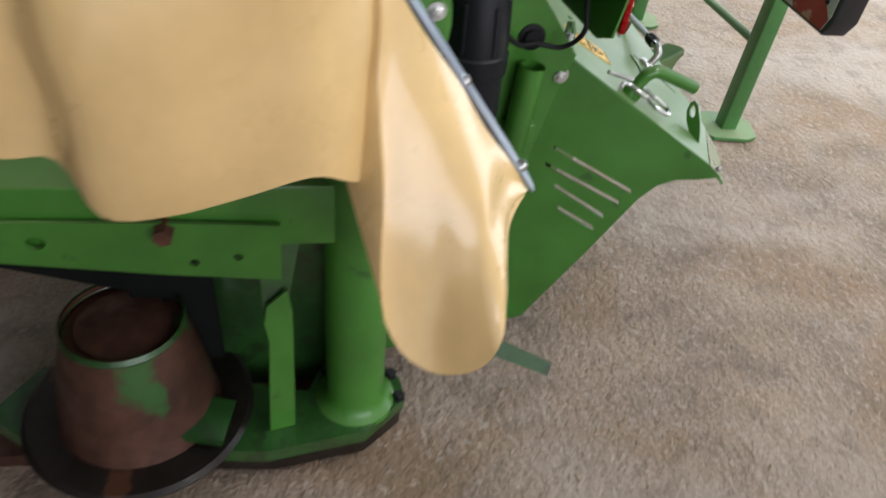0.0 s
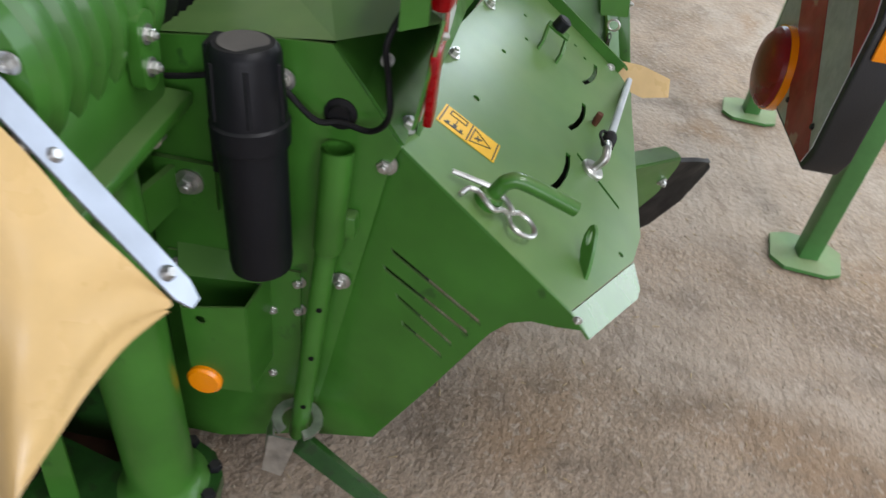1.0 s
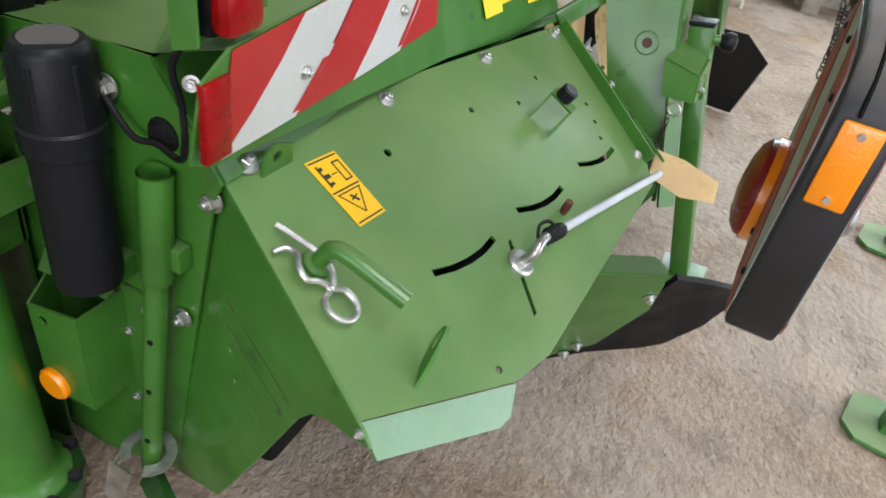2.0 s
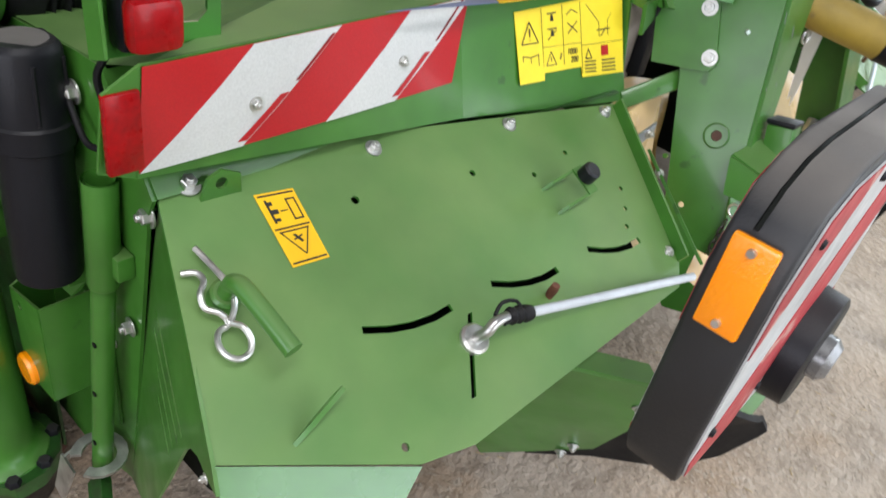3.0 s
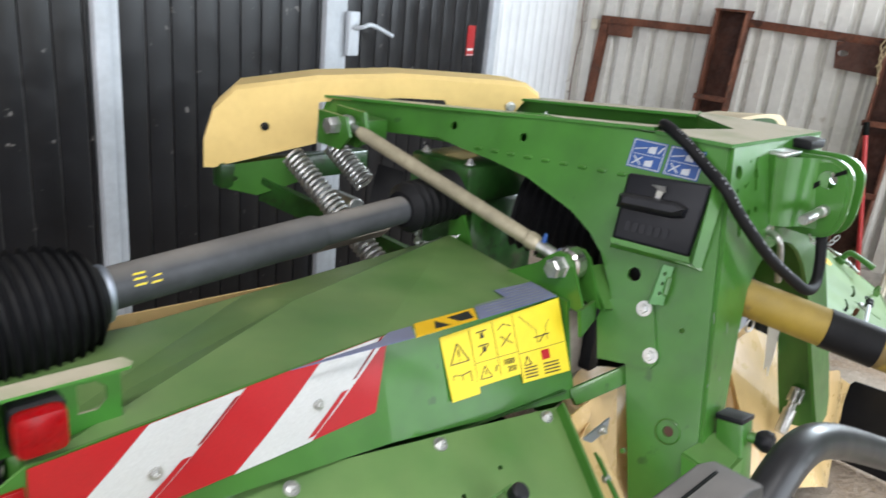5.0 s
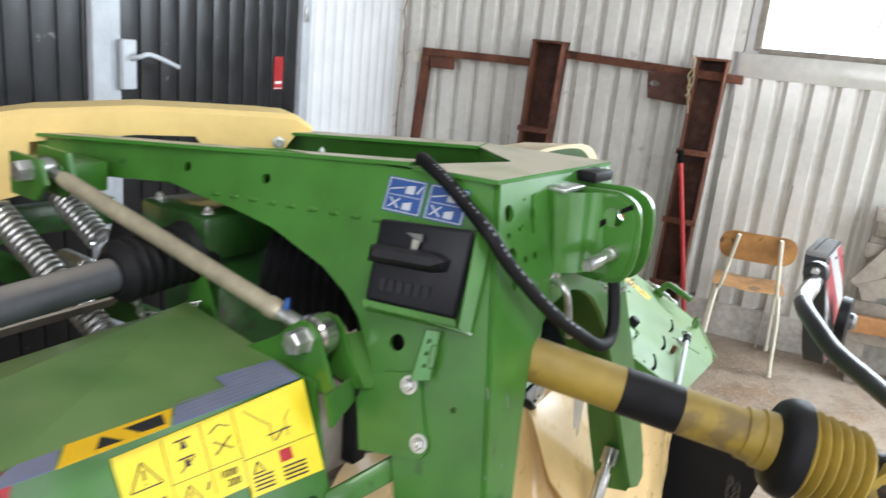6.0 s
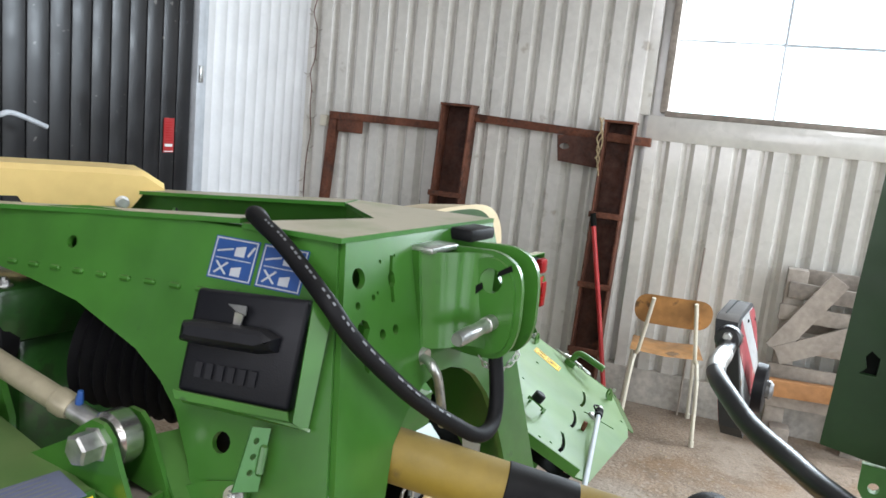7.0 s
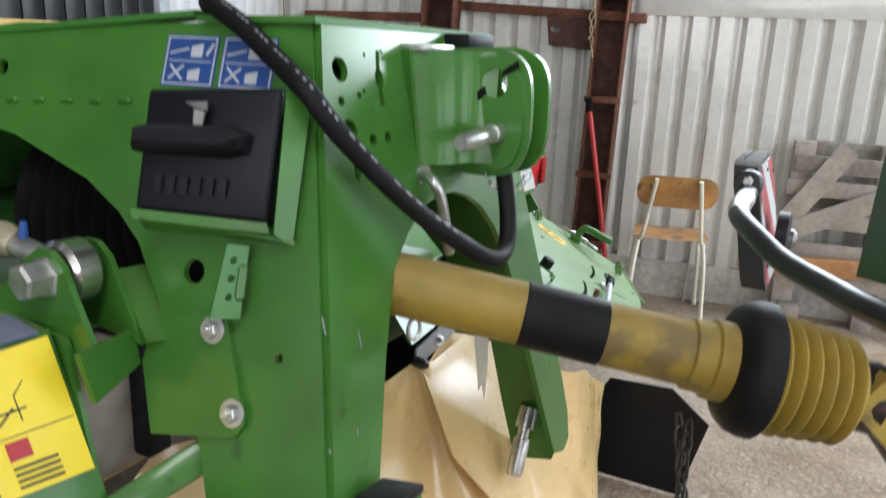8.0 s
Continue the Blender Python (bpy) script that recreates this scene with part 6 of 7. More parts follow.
low, high = [b.verts.new((p.x - 0.010 + 0.07 * (2.69 - p.x), p.y - 0.018 * (2.69 - p.x) / 0.09, 1.186)) for p in bend], [b.verts.new((p.x, p.y, 1.346)) for p in bend]
for k in range(len(bend) - 1):
    b.faces.new((low[k], low[k + 1], high[k + 1], high[k]))
bmesh.ops.solidify(b, geom=b.faces[:], thickness=0.008)
part("hook_side", b, GREEN, head, "rolled green side sheet of the coupling")
part("hook_flange", plate([(2.604, -0.606, 1.344), (2.600, -0.634, 1.346), (2.594, -0.654, 1.188), (2.600, -0.646, 1.188)], 0.006), GREEN, head)
b = bmesh.new()
box(b, (2.60, -0.655, 1.343), (2.69, -0.612, 1.353), 0.002)
part("hook_cap", b, STEEL, head)
b = bmesh.new()
box(b, (2.735, -0.655, 1.35), (2.83, -0.60, 1.372), 0.004)
part("rubber_buffer", b, RUBBER, head)
part("coupling_pin", lathe(bmesh.new(), (2.80, -0.738, 1.240), (2.556, -0.738, 1.228), [(0, 0.009), (0.5, 0.009), (0.505, 0.0135), (0.60, 0.0135), (0.605, 0.0115), (0.78, 0.0115), (0.785, 0.0125), (0.97, 0.0125), (1, 0.010)], 24), STEEL, head, "stubby zinc coupling pin")
chain("chain_link", drop((2.68, -0.72, 1.17), (2.76, -0.76, 1.165), 8, 0.028), head, 0.014, 0.0013)
# crank pin in the arch
cp = smooth_path([(2.60, -0.640, 1.172), (2.585, -0.675, 1.172), (2.578, -0.690, 1.165), (2.588, -0.697, 1.14), (2.612, -0.70, 1.06)], 6)
part("crank_pin", pipe(bmesh.new(), cp, 0.008, 12), STEEL, head, "cranked zinc-plated pin")
part("pin_washer", lathe(bmesh.new(), (2.60, -0.648, 1.172), (2.60, -0.662, 1.170), [(0, 0.017), (1, 0.016)], 16), STEEL, head)
# hydraulic hose
hz = smooth_path([(2.535, -0.38, 1.20), (2.52, -0.40, 1.27), (2.45, -0.43, 1.37), (2.40, -0.455, 1.392), (2.383, -0.495, 1.381), (2.381, -0.532, 1.361), (2.376, -0.58, 1.329), (2.36, -0.64, 1.295), (2.385, -0.67, 1.245), (2.474, -0.71, 1.156), (2.56, -0.745, 1.092), (2.626, -0.765, 1.058), (2.685, -0.76, 1.075), (2.708, -0.74, 1.16), (2.715, -0.71, 1.25)], 6)
hose = part("hydraulic_hose", pipe(bmesh.new(), hz, 0.0128, 16), RUBBER, mower, "black hydraulic hose with a row of pale print")
for k in range(24, 60):
    if k % 4 == 3:
        continue
    a, c = hz[k], hz[k].lerp(hz[k + 1], 0.55)
    t = (c - a).normalized()
    d = (Vector((-0.45, -0.5, 0.75)) - t * t.dot(Vector((-0.45, -0.5, 0.75)))).normalized() * 0.0127
    v = t.cross(d).normalized() * 0.0016
    part("print_dash", plate([a + d - v, c + d - v, c + d + v, a + d + v], 0.0008), PRINT_GREY, hose)

# ---- drive shaft to the tractor
A, B = Vector((2.478, -0.575, 1.050)), Vector((2.700, -1.100, 0.947))
axis = (B - A).normalized()
L = (B - A).length
pto = part("cardan_guard", lathe(bmesh.new(), A, B, [(0, 0.044), (0.55, 0.044), (0.88, 0.045), (0.885, 0.049), (0.93, 0.050), (0.935, 0.055), (1.0, 0.056)], 36), YELLOW_PVC, mower, "scuffed yellow plastic cardan shaft guard")
part("black_band", lathe(bmesh.new(), A + axis * L * 0.485, A + axis * L * 0.68, [(0, 0.0445), (0.01, 0.0458), (0.99, 0.0458), (1, 0.0445)], 36), RUBBER, pto)
part("guard_cone", lathe(bmesh.new(), A + axis * L * 0.975, A + axis * (L + 0.032), [(0, 0.058), (0.04, 0.070), (0.16, 0.082), (0.4, 0.090), (0.7, 0.094), (0.95, 0.094), (1, 0.088)], 36), RUBBER, pto)
prof = []
for k in range(6):
    prof += [(k / 6, 0.072 - 0.002 * k), (k / 6 + 0.04, 0.083 - 0.002 * k), (k / 6 + 0.07, 0.086 - 0.002 * k), (k / 6 + 0.10, 0.083 - 0.002 * k), (k / 6 + 0.14, 0.072 - 0.002 * k)]
part("guard_bellows", lathe(bmesh.new(), A + axis * (L + 0.028), A + axis * (L + 0.150), prof + [(1.0, 0.062)], 36, False), YELLOW_PVC, pto, "yellow ribbed guard bellows")
part("yoke", lathe(bmesh.new(), A + axis * (L + 0.05), A + axis * (L + 0.185), [(0, 0.03), (0.6, 0.045), (1, 0.050)], 24), OILY, pto, "worn dark steel yoke")
bent = (axis + Vector((0.15, 0, -0.75))).normalized()
q = A + axis * (L + 0.185)
for k in (-1, 1):
    off = bent.cross(Vector((0, 0, 1))).normalized() * 0.034 * k
    part("yoke_arm", plate([q + off + bent * u + bent.cross(off).normalized() * v for u, v in ((-0.04, -0.032), (0.07, -0.036), (0.11, -0.02), (0.115, 0.02), (0.07, 0.036), (-0.04, 0.032))], 0.022), YELLOW_PVC if k > 0 else OILY, pto)
part("joint_cross", lathe(bmesh.new(), q + bent * 0.0, q + bent * 0.15, [(0, 0.03), (0.5, 0.042), (0.8, 0.05), (1, 0.045)], 20), OILY, pto)
part("guard_ring", pipe(bmesh.new(), [A + axis * 0.13 + Vector((0, 0, -0.045)) + Vector((0.010 * math.sin(a), -0.004 * math.sin(a), -0.016 + 0.016 * math.cos(a))) for a in (math.radians(d) for d in range(0, 361, 30))], 0.0028, 8), STEEL, pto)
# inner shaft of the gearbox behind the arch
part("shaft_bell", lathe(bmesh.new(), A + axis * 0.02, A - axis * 0.22, [(0, 0.045), (0.2, 0.072), (0.9, 0.085), (1, 0.08)], 32), RUBBER, pto)

# ---- lower part of the headstock: jack fitting, pins, inner leg
def square_bar(a, c, w, bevel):
    """A square tube from a to c, its sides facing along x."""
    a, c = Vector(a), Vector(c)
    d = (c - a).normalized()
    ux = (Vector((1, 0, 0)) - d * d.x).normalized()
    uy = d.cross(ux)
    m = Matrix.Identity(4)
    for k, v in enumerate((ux, uy, d, a)):
        m[0][k], m[1][k], m[2][k] = v
    return box(bmesh.new(), (-w / 2, -w / 2, 0), (w / 2, w / 2, (c - a).length), bevel, m)


jack = part("jack_socket", square_bar((2.325, -0.815, 0.665), (2.335, -0.778, 0.834), 0.056, 0.005), GREEN, mower, "green square jack socket with black cap")
part("end_cap", square_bar((2.335, -0.778, 0.833), (2.336, -0.776, 0.844), 0.060, 0.003), PLASTIC, jack)
part("jack_leg", square_bar((2.285, -0.955, 0.20), (2.325, -0.812, 0.70), 0.048, 0.004), GREEN, jack, "slanting green square parking leg")
part("leg_foot", plate([(2.22, -1.02, 0.19), (2.36, -1.02, 0.19), (2.36, -0.90, 0.19), (2.22, -0.90, 0.19)], 0.01), GREEN, jack)
part("socket_shelf", plate([(2.215, -0.735, 0.772), (2.315, -0.752, 0.790), (2.310, -0.815, 0.770), (2.225, -0.815, 0.752)], 0.008), GREEN, jack)
part("socket_web", plate([(2.222, -0.818, 0.752), (2.310, -0.819, 0.770), (2.305, -0.826, 0.715), (2.285, -0.828, 0.700), (2.270, -0.828, 0.680), (2.222, -0.826, 0.690)], 0.008, [circle((2.285, -0.823, 0.735), (0, 1, 0.1), 0.006)]), GREEN, jack)
part("socket_side", plate([(2.213, -0.735, 0.772), (2.222, -0.818, 0.752), (2.222, -0.826, 0.690), (2.205, -0.755, 0.690)], 0.008), GREEN, jack)
bolt(jack, (2.252, -0.829, 0.715), (0, -1, 0.1), 0.010)
part("knob_stem", rod(bmesh.new(), (2.340, -0.80, 0.803), (2.348, -0.83, 0.805), 0.012, 16), GREEN, jack)
part("knob", lathe(bmesh.new(), (2.347, -0.825, 0.805), (2.356, -0.862, 0.806), [(0, 0.014), (0.2, 0.020), (0.5, 0.024), (0.85, 0.022), (1, 0.012)], 20), PLASTIC, jack, "round black knob")
part("lower_strap", plate([(2.205, -0.77, 0.69), (2.235, -0.80, 0.69), (2.185, -0.875, 0.44), (2.150, -0.845, 0.44)], 0.008), GREEN, jack)
part("ring_pin", pipe(bmesh.new(), [Vector((2.195, -0.795, 0.672)) + Vector((0.004 * math.cos(a), 0.015 * math.cos(a), 0.015 * math.sin(a))) for a in (math.radians(d) for d in range(0, 361, 24))], 0.003, 8), STEEL, jack)
chain("chain_link", drop((2.185, -0.79, 0.65), (2.135, -0.79, 0.52), 8, 0.0), mower, 0.017, 0.0018, OILY)
part("lower_link_pin", lathe(bmesh.new(), (3.0, -0.70, 0.645), (2.925, -0.705, 0.530), [(0, 0.020), (0.3, 0.020), (0.31, 0.012), (0.45, 0.012), (0.46, 0.017), (0.95, 0.017), (1, 0.013)], 18), STEEL, head, "zinc lower link pin")
part("tape", plate([(2.92, -0.591, 0.90), (2.92, -0.634, 0.90), (2.92, -0.636, 0.749), (2.92, -0.634, 0.68), (2.92, -0.626, 0.71), (2.92, -0.62, 0.695), (2.92, -0.609, 0.779)], 0.002), WHITE_PAINT, mower, "torn strip of whitish tape")

# ---- cream curtains under the middle
def skirt(cols, label):
    return curtain("skirt", cols, mower, label, CLOTH, 0.004)


wave = [((1.98 + k * 0.12, -0.44 - 0.05 * math.sin(k * 1.7), 0.78 - 0.01 * (k % 3)), (2.0 + k * 0.125, -0.58 - 0.05 * math.sin(k * 1.1), 0.42), 0.05 * math.sin(k * 2.1)) for k in range(5)]
skirt(wave, "sand-beige tarpaulin skirt under the headstock")
skirt([((2.44, -0.50, 0.74), (2.38, -0.66, 0.40), 0.01), ((2.60, -0.49, 0.745), (2.55, -0.64, 0.38), -0.02), ((2.75, -0.50, 0.745), (2.72, -0.64, 0.36), 0.01), ((2.855, -0.498, 0.745), (2.80, -0.65, 0.34), 0.0), ((2.868, -0.515, 0.742), (2.845, -0.71, 0.34), 0.0), ((2.90, -0.515, 0.738), (2.95, -0.74, 0.34), 0.02), ((2.98, -0.49, 0.735), (3.06, -0.74, 0.30), -0.02),
       ((3.07, -0.49, 0.742), (3.20, -0.77, 0.26), 0.02), ((3.20, -0.56, 0.68), (3.33, -0.77, 0.20), 0.0), ((3.35, -0.66, 0.585), (3.45, -0.75, 0.12), 0.01), ((3.50, -0.67, 0.535), (3.60, -0.72, 0.06), 0.0), ((3.60, -0.66, 0.47), (3.70, -0.69, 0.03), -0.01), ((3.76, -0.655, 0.39), (3.76, -0.665, 0.02), 0.0)], "sand-beige tarpaulin skirt with a sharp fold below the headstock")
part("skirt_fold", plate([(2.872, -0.522, 0.735), (2.822, -0.61, 0.59), (2.86, -0.70, 0.50), (2.98, -0.735, 0.46), (3.06, -0.66, 0.55), (3.07, -0.512, 0.742)], 0.004), CLOTH, mower, "folded-over corner of the skirt")
part("skirt_strip", plate([(2.865, -0.505, 0.775), (3.07, -0.485, 0.785), (3.07, -0.485, 0.742), (2.865, -0.505, 0.735)], 0.004), ALU, mower)
bolt(mower, (2.975, -0.498, 0.757), (-0.3, -1, 0.2), 0.011)
part("rivet", lathe(bmesh.new(), (2.868, -0.505, 0.75), (2.858, -0.535, 0.75), [(0, 0.012), (0.7, 0.012), (1, 0.006)], 12), BLACK_STEEL, mower)
b = bmesh.new()
box(b, (2.60, -0.44, 0.77), (3.05, -0.20, 0.93), 0.01)
part("rear_crossbeam", b, GREEN, mower)
part("crossbeam_lip", plate([(2.86, -0.50, 0.785), (3.06, -0.48, 0.79), (3.05, -0.44, 0.85), (2.86, -0.44, 0.85)], 0.006), GREEN, mower)
part("skirt_strip", plate([(2.215, -0.556, 0.765), (2.10, -0.55, 0.735), (2.10, -0.55, 0.705), (2.215, -0.556, 0.735)], 0.004), ALU, mower)
bolt(mower, (2.19, -0.559, 0.745), (-0.2, -1, 0), 0.012)
part("skirt_sheet", plate([(2.215, -0.552, 0.77), (2.02, -0.56, 0.73), (1.98, -0.62, 0.70), (2.0, -0.72, 0.66), (2.08, -0.70, 0.60), (2.20, -0.62, 0.55)], 0.004), CLOTH, mower, "sand-beige sheet under the headstock")
part("skirt_sheet", plate([(2.12, -0.515, 0.785), (2.33, -0.495, 0.80), (2.31, -0.56, 0.50), (2.15, -0.58, 0.50)], 0.004), CLOTH, mower)
b = square_bar((2.185, -0.47, 0.785), (2.30, -0.545, 0.850), 0.040, 0.004)
part("link_bar", b, GREEN, mower, "green square bar between beam and headstock")
part("skirt_edge", plate([(2.075, -0.615, 0.765), (2.085, -0.625, 0.75), (1.995, -0.83, 0.64), (1.985, -0.82, 0.655)], 0.006), GREEN, mower)
bolt(mower, (2.06, -0.66, 0.735), (-1, -0.3, 0.2), 0.010)
part("skirt_tag", plate([(2.012, -0.804, 0.655), (2.02, -0.87, 0.648), (2.05, -0.95, 0.612), (2.045, -0.955, 0.565), (2.0, -0.89, 0.57), (1.99, -0.81, 0.60)], 0.004), CLOTH, mower, "beige tarpaulin tab sticking out")
# Black sheet, its outline placed to fit the camera's view.
part("rubber_flap", plate([(3.90, -0.625, 0.325), (3.90, -0.64, 0.350), (3.90, -0.835, 0.362), (3.90, -0.955, 0.27), (3.90, -0.89, 0.01), (3.90, -0.60, 0.01)], 0.008), RUBBER, mower, "flat black sheet below the far hood")
chain("chain_link", drop((2.590, -1.065, 0.90), (2.560, -1.070, 0.725), 9, 0.0), mower, 0.022, 0.0021, OILY)
chain("chain_link", drop((2.602, -1.050, 0.90), (2.572, -1.082, 0.735), 9, 0.0), mower, 0.022, 0.0021, OILY)

# ---- yellow rear cover with springs
def yc(s, z, back=0.0):
    a = Vector((1.944, 0.780, 0)).lerp(Vector((2.73, 0.27, 0)), s)
    return a + Vector((0.545, 0.84, 0)) * back + Vector((0, 0, z))


prof = [(0.0, 1.148, 1.055), (0.03, 1.24, 1.055), (0.10, 1.304, 1.075), (0.355, 1.350, 1.145), (0.36, 1.350, 1.272), (0.62, 1.373, 1.300), (0.77, 1.374, 1.302), (0.80, 1.374, 1.262), (0.98, 1.374, 1.258), (1.02, 1.372, 1.280), (1.05, 1.372, 1.318), (1.10, 1.343, 1.316)]
b = bmesh.new()
front_t = [b.verts.new(yc(s, t - 0.012)) for s, t, _ in prof]
front_b = [b.verts.new(yc(s, l)) for s, _, l in prof]
edge_t = [b.verts.new(yc(s, t, 0.015)) for s, t, _ in prof]
back_t = [b.verts.new(yc(s, t - 0.01, 0.26)) for s, t, _ in prof]
back_b = [b.verts.new(yc(s, l, 0.29)) for s, _, l in prof]
for r0, r1 in ((front_b, front_t), (front_t, edge_t), (edge_t, back_t), (back_t, back_b)):
    for k in range(len(prof) - 1):
        b.faces.new((r0[k], r0[k + 1], r1[k + 1], r1[k]))
for k in (0, -1):
    b.faces.new((front_b[k], front_t[k], edge_t[k], back_t[k], back_b[k]))
bmesh.ops.solidify(b, geom=b.faces[:], thickness=0.004)
cover = part("rear_cover", b, COVER, mower, "sand-yellow moulded rear cover")
yn = Vector((-0.545, -0.84, 0))
for s, z, r in ((0.19, 1.19, 0.012), (1.0, 1.296, 0.016)):
    part("cover_bolt", lathe(bmesh.new(), yc(s, z) + yn * 0.003, yc(s, z) + yn * 0.014, [(0, r), (0.5, r), (0.6, r * 0.65), (1, r * 0.6)], 16), STEEL if r > 0.013 else PLASTIC, cover)
b = bmesh.new()
box(b, (1.98, 0.74, 0.99), (2.55, 0.80, 1.07), 0.01)
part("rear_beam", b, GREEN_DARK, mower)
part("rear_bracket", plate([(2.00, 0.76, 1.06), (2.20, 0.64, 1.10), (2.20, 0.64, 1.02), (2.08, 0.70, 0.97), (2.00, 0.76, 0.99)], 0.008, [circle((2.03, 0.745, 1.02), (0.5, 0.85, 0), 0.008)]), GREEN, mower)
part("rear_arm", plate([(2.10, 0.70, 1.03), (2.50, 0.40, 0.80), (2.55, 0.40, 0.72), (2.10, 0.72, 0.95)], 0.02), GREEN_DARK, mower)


def coil(a, c, r, wire, turns):
    a, c = Vector(a), Vector(c)
    d = (c - a)
    u = d.orthogonal().normalized()
    v = d.normalized().cross(u)
    n = turns * 12
    return pipe(bmesh.new(), [a + d * k / n + (u * math.cos(2 * math.pi * k / 12) + v * math.sin(2 * math.pi * k / 12)) * r for k in range(n + 1)], wire, 6)


part("tension_spring", coil((2.15, 0.62, 1.11), (2.21, 0.26, 0.87), 0.030, 0.0058, 26), STEEL, mower, "bright coil tension spring")
part("tension_spring", coil((2.33, 0.66, 1.12), (2.345, 0.50, 1.03), 0.030, 0.0058, 11), STEEL, mower, "bright coil tension spring")
part("spring_pin", rod(bmesh.new(), (2.30, 0.60, 0.96), (2.30, 0.48, 0.96), 0.03, 20), STEEL, mower)
part("rubber_strap", plate([(2.36, 0.46, 1.10), (2.42, 0.40, 1.08), (2.34, 0.36, 0.94), (2.28, 0.42, 0.92)], 0.01), RUBBER, mower)
part("rear_sheet_edge", plate([(1.30, 0.19, 0.955), (2.25, 0.26, 0.965), (2.25, 0.30, 0.93), (1.30, 0.23, 0.92)], 0.006), WOOD_GREY, mower, "dusty edge of the rear curtain")
part("rear_sheet", plate([(1.30, 0.24, 0.90), (2.2, 0.27, 0.86), (2.32, 0.28, 0.58), (2.9, 0.31, 0.56), (2.9, 0.36, 0.25), (1.30, 0.30, 0.25)], 0.005), CLOTH, mower, "beige rear curtain")
# far side cover seen over the headstock
b = bmesh.new()
prof = [(3.43, 1.255), (3.50, 1.278), (3.62, 1.290), (3.80, 1.293), (3.93, 1.283), (4.02, 1.245), (4.07, 1.18), (4.085, 1.10)]
ra = [b.verts.new((x, -0.10, z)) for x, z in prof]
rb2 = [b.verts.new((x + 0.10, 0.14, z - 0.035)) for x, z in prof]
for k in range(len(prof) - 1):
    b.faces.new((ra[k], ra[k + 1], rb2[k + 1], rb2[k]))
bmesh.ops.solidify(b, geom=b.faces[:], thickness=0.012)
part("side_cover", b, COVER_PALE, mower, "rounded sand-yellow side cover")
cap = part("side_cover_cap", plate([(q.x, -0.104, q.y) for q in smooth_path([(x, z, 0) for x, z in prof], 3)] + [(3.55, -0.104, 1.10)], 0.006), COVER_PALE, mower, "sand-yellow end rim of the side cover")
# Flat plate whose dark green stands for the shaded hollow.
inner = [(3.46, 1.250), (3.52, 1.268), (3.62, 1.278), (3.78, 1.280), (3.88, 1.268), (3.95, 1.235), (3.99, 1.18), (4.0, 1.10)]
part("cap_hollow", plate([(q.x, -0.110, q.y) for q in smooth_path([(x, z, 0) for x, z in inner], 3)] + [(3.56, -0.110, 1.10)], 0.004), GREEN_DARK, cap, "dark green plate standing for the shaded hollow of the side cover")


# ---------------------------------------------------------------- second implement with warning boards
stand = thing("implement_frame", (2.74, -1.6, 0.0), "green implement frame on square legs with two warning boards", "implement")
for x in (2.25, 3.24):
    b = bmesh.new()
    box(b, (x - 0.032, -1.632, 0.012), (x + 0.032, -1.568, 1.45), 0.006)
    leg = part("leg", b, GREEN_SHADED, stand)
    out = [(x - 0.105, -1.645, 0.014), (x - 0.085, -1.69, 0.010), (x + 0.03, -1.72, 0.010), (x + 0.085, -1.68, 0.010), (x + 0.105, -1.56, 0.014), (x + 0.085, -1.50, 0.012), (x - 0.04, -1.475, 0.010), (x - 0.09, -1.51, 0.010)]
    part("foot_plate", plate(out, 0.012), GREEN_SHADED, leg)
part("brace", rod(bmesh.new(), (2.27, -1.60, 0.356), (3.22, -1.60, 0.340), 0.016, 16), GREEN_SHADED, stand)
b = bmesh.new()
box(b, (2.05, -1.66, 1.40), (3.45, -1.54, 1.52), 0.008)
part("cross_beam", b, GREEN_SHADED, stand)
side = part("side_panel", plate([(3.43, -1.25, 0.918), (3.43, -1.285, 1.75), (3.43, -1.35, 1.95), (3.43, -2.3, 1.95), (3.43, -2.3, 0.86), (3.43, -1.36, 0.905)], 0.012,
                                [[(3.43, -1.300, 1.10), (3.43, -1.312, 1.115), (3.43, -1.306, 1.14), (3.43, -1.316, 1.155), (3.43, -1.335, 1.14), (3.43, -1.333, 1.10)]]), GREEN_PANEL_SHADE, stand, "green side panel with its shade put into the colour")
# Unseen panel, added to keep light off the side panel.
part("rear_panel", plate([(2.85, -1.53, 0.86), (3.43, -1.53, 0.86), (3.43, -1.53, 1.95), (2.85, -1.53, 1.95)], 0.012), GREEN_SHADED, stand)
# Black plate standing for the shade inside the panel's hole.
part("panel_backing", plate([(3.46, -1.285, 1.085), (3.46, -1.285, 1.175), (3.46, -1.36, 1.175), (3.46, -1.36, 1.085)], 0.004), DARK, side)
part("side_bracket", plate([(3.43, -1.34, 0.90), (3.43, -1.34, 0.84), (3.43, -1.36, 0.81), (3.43, -1.50, 0.80), (3.43, -1.50, 0.90)], 0.02, [circle((3.43, -1.37, 0.85), (1, 0, 0), 0.012)]), GREEN_SHADED, stand)


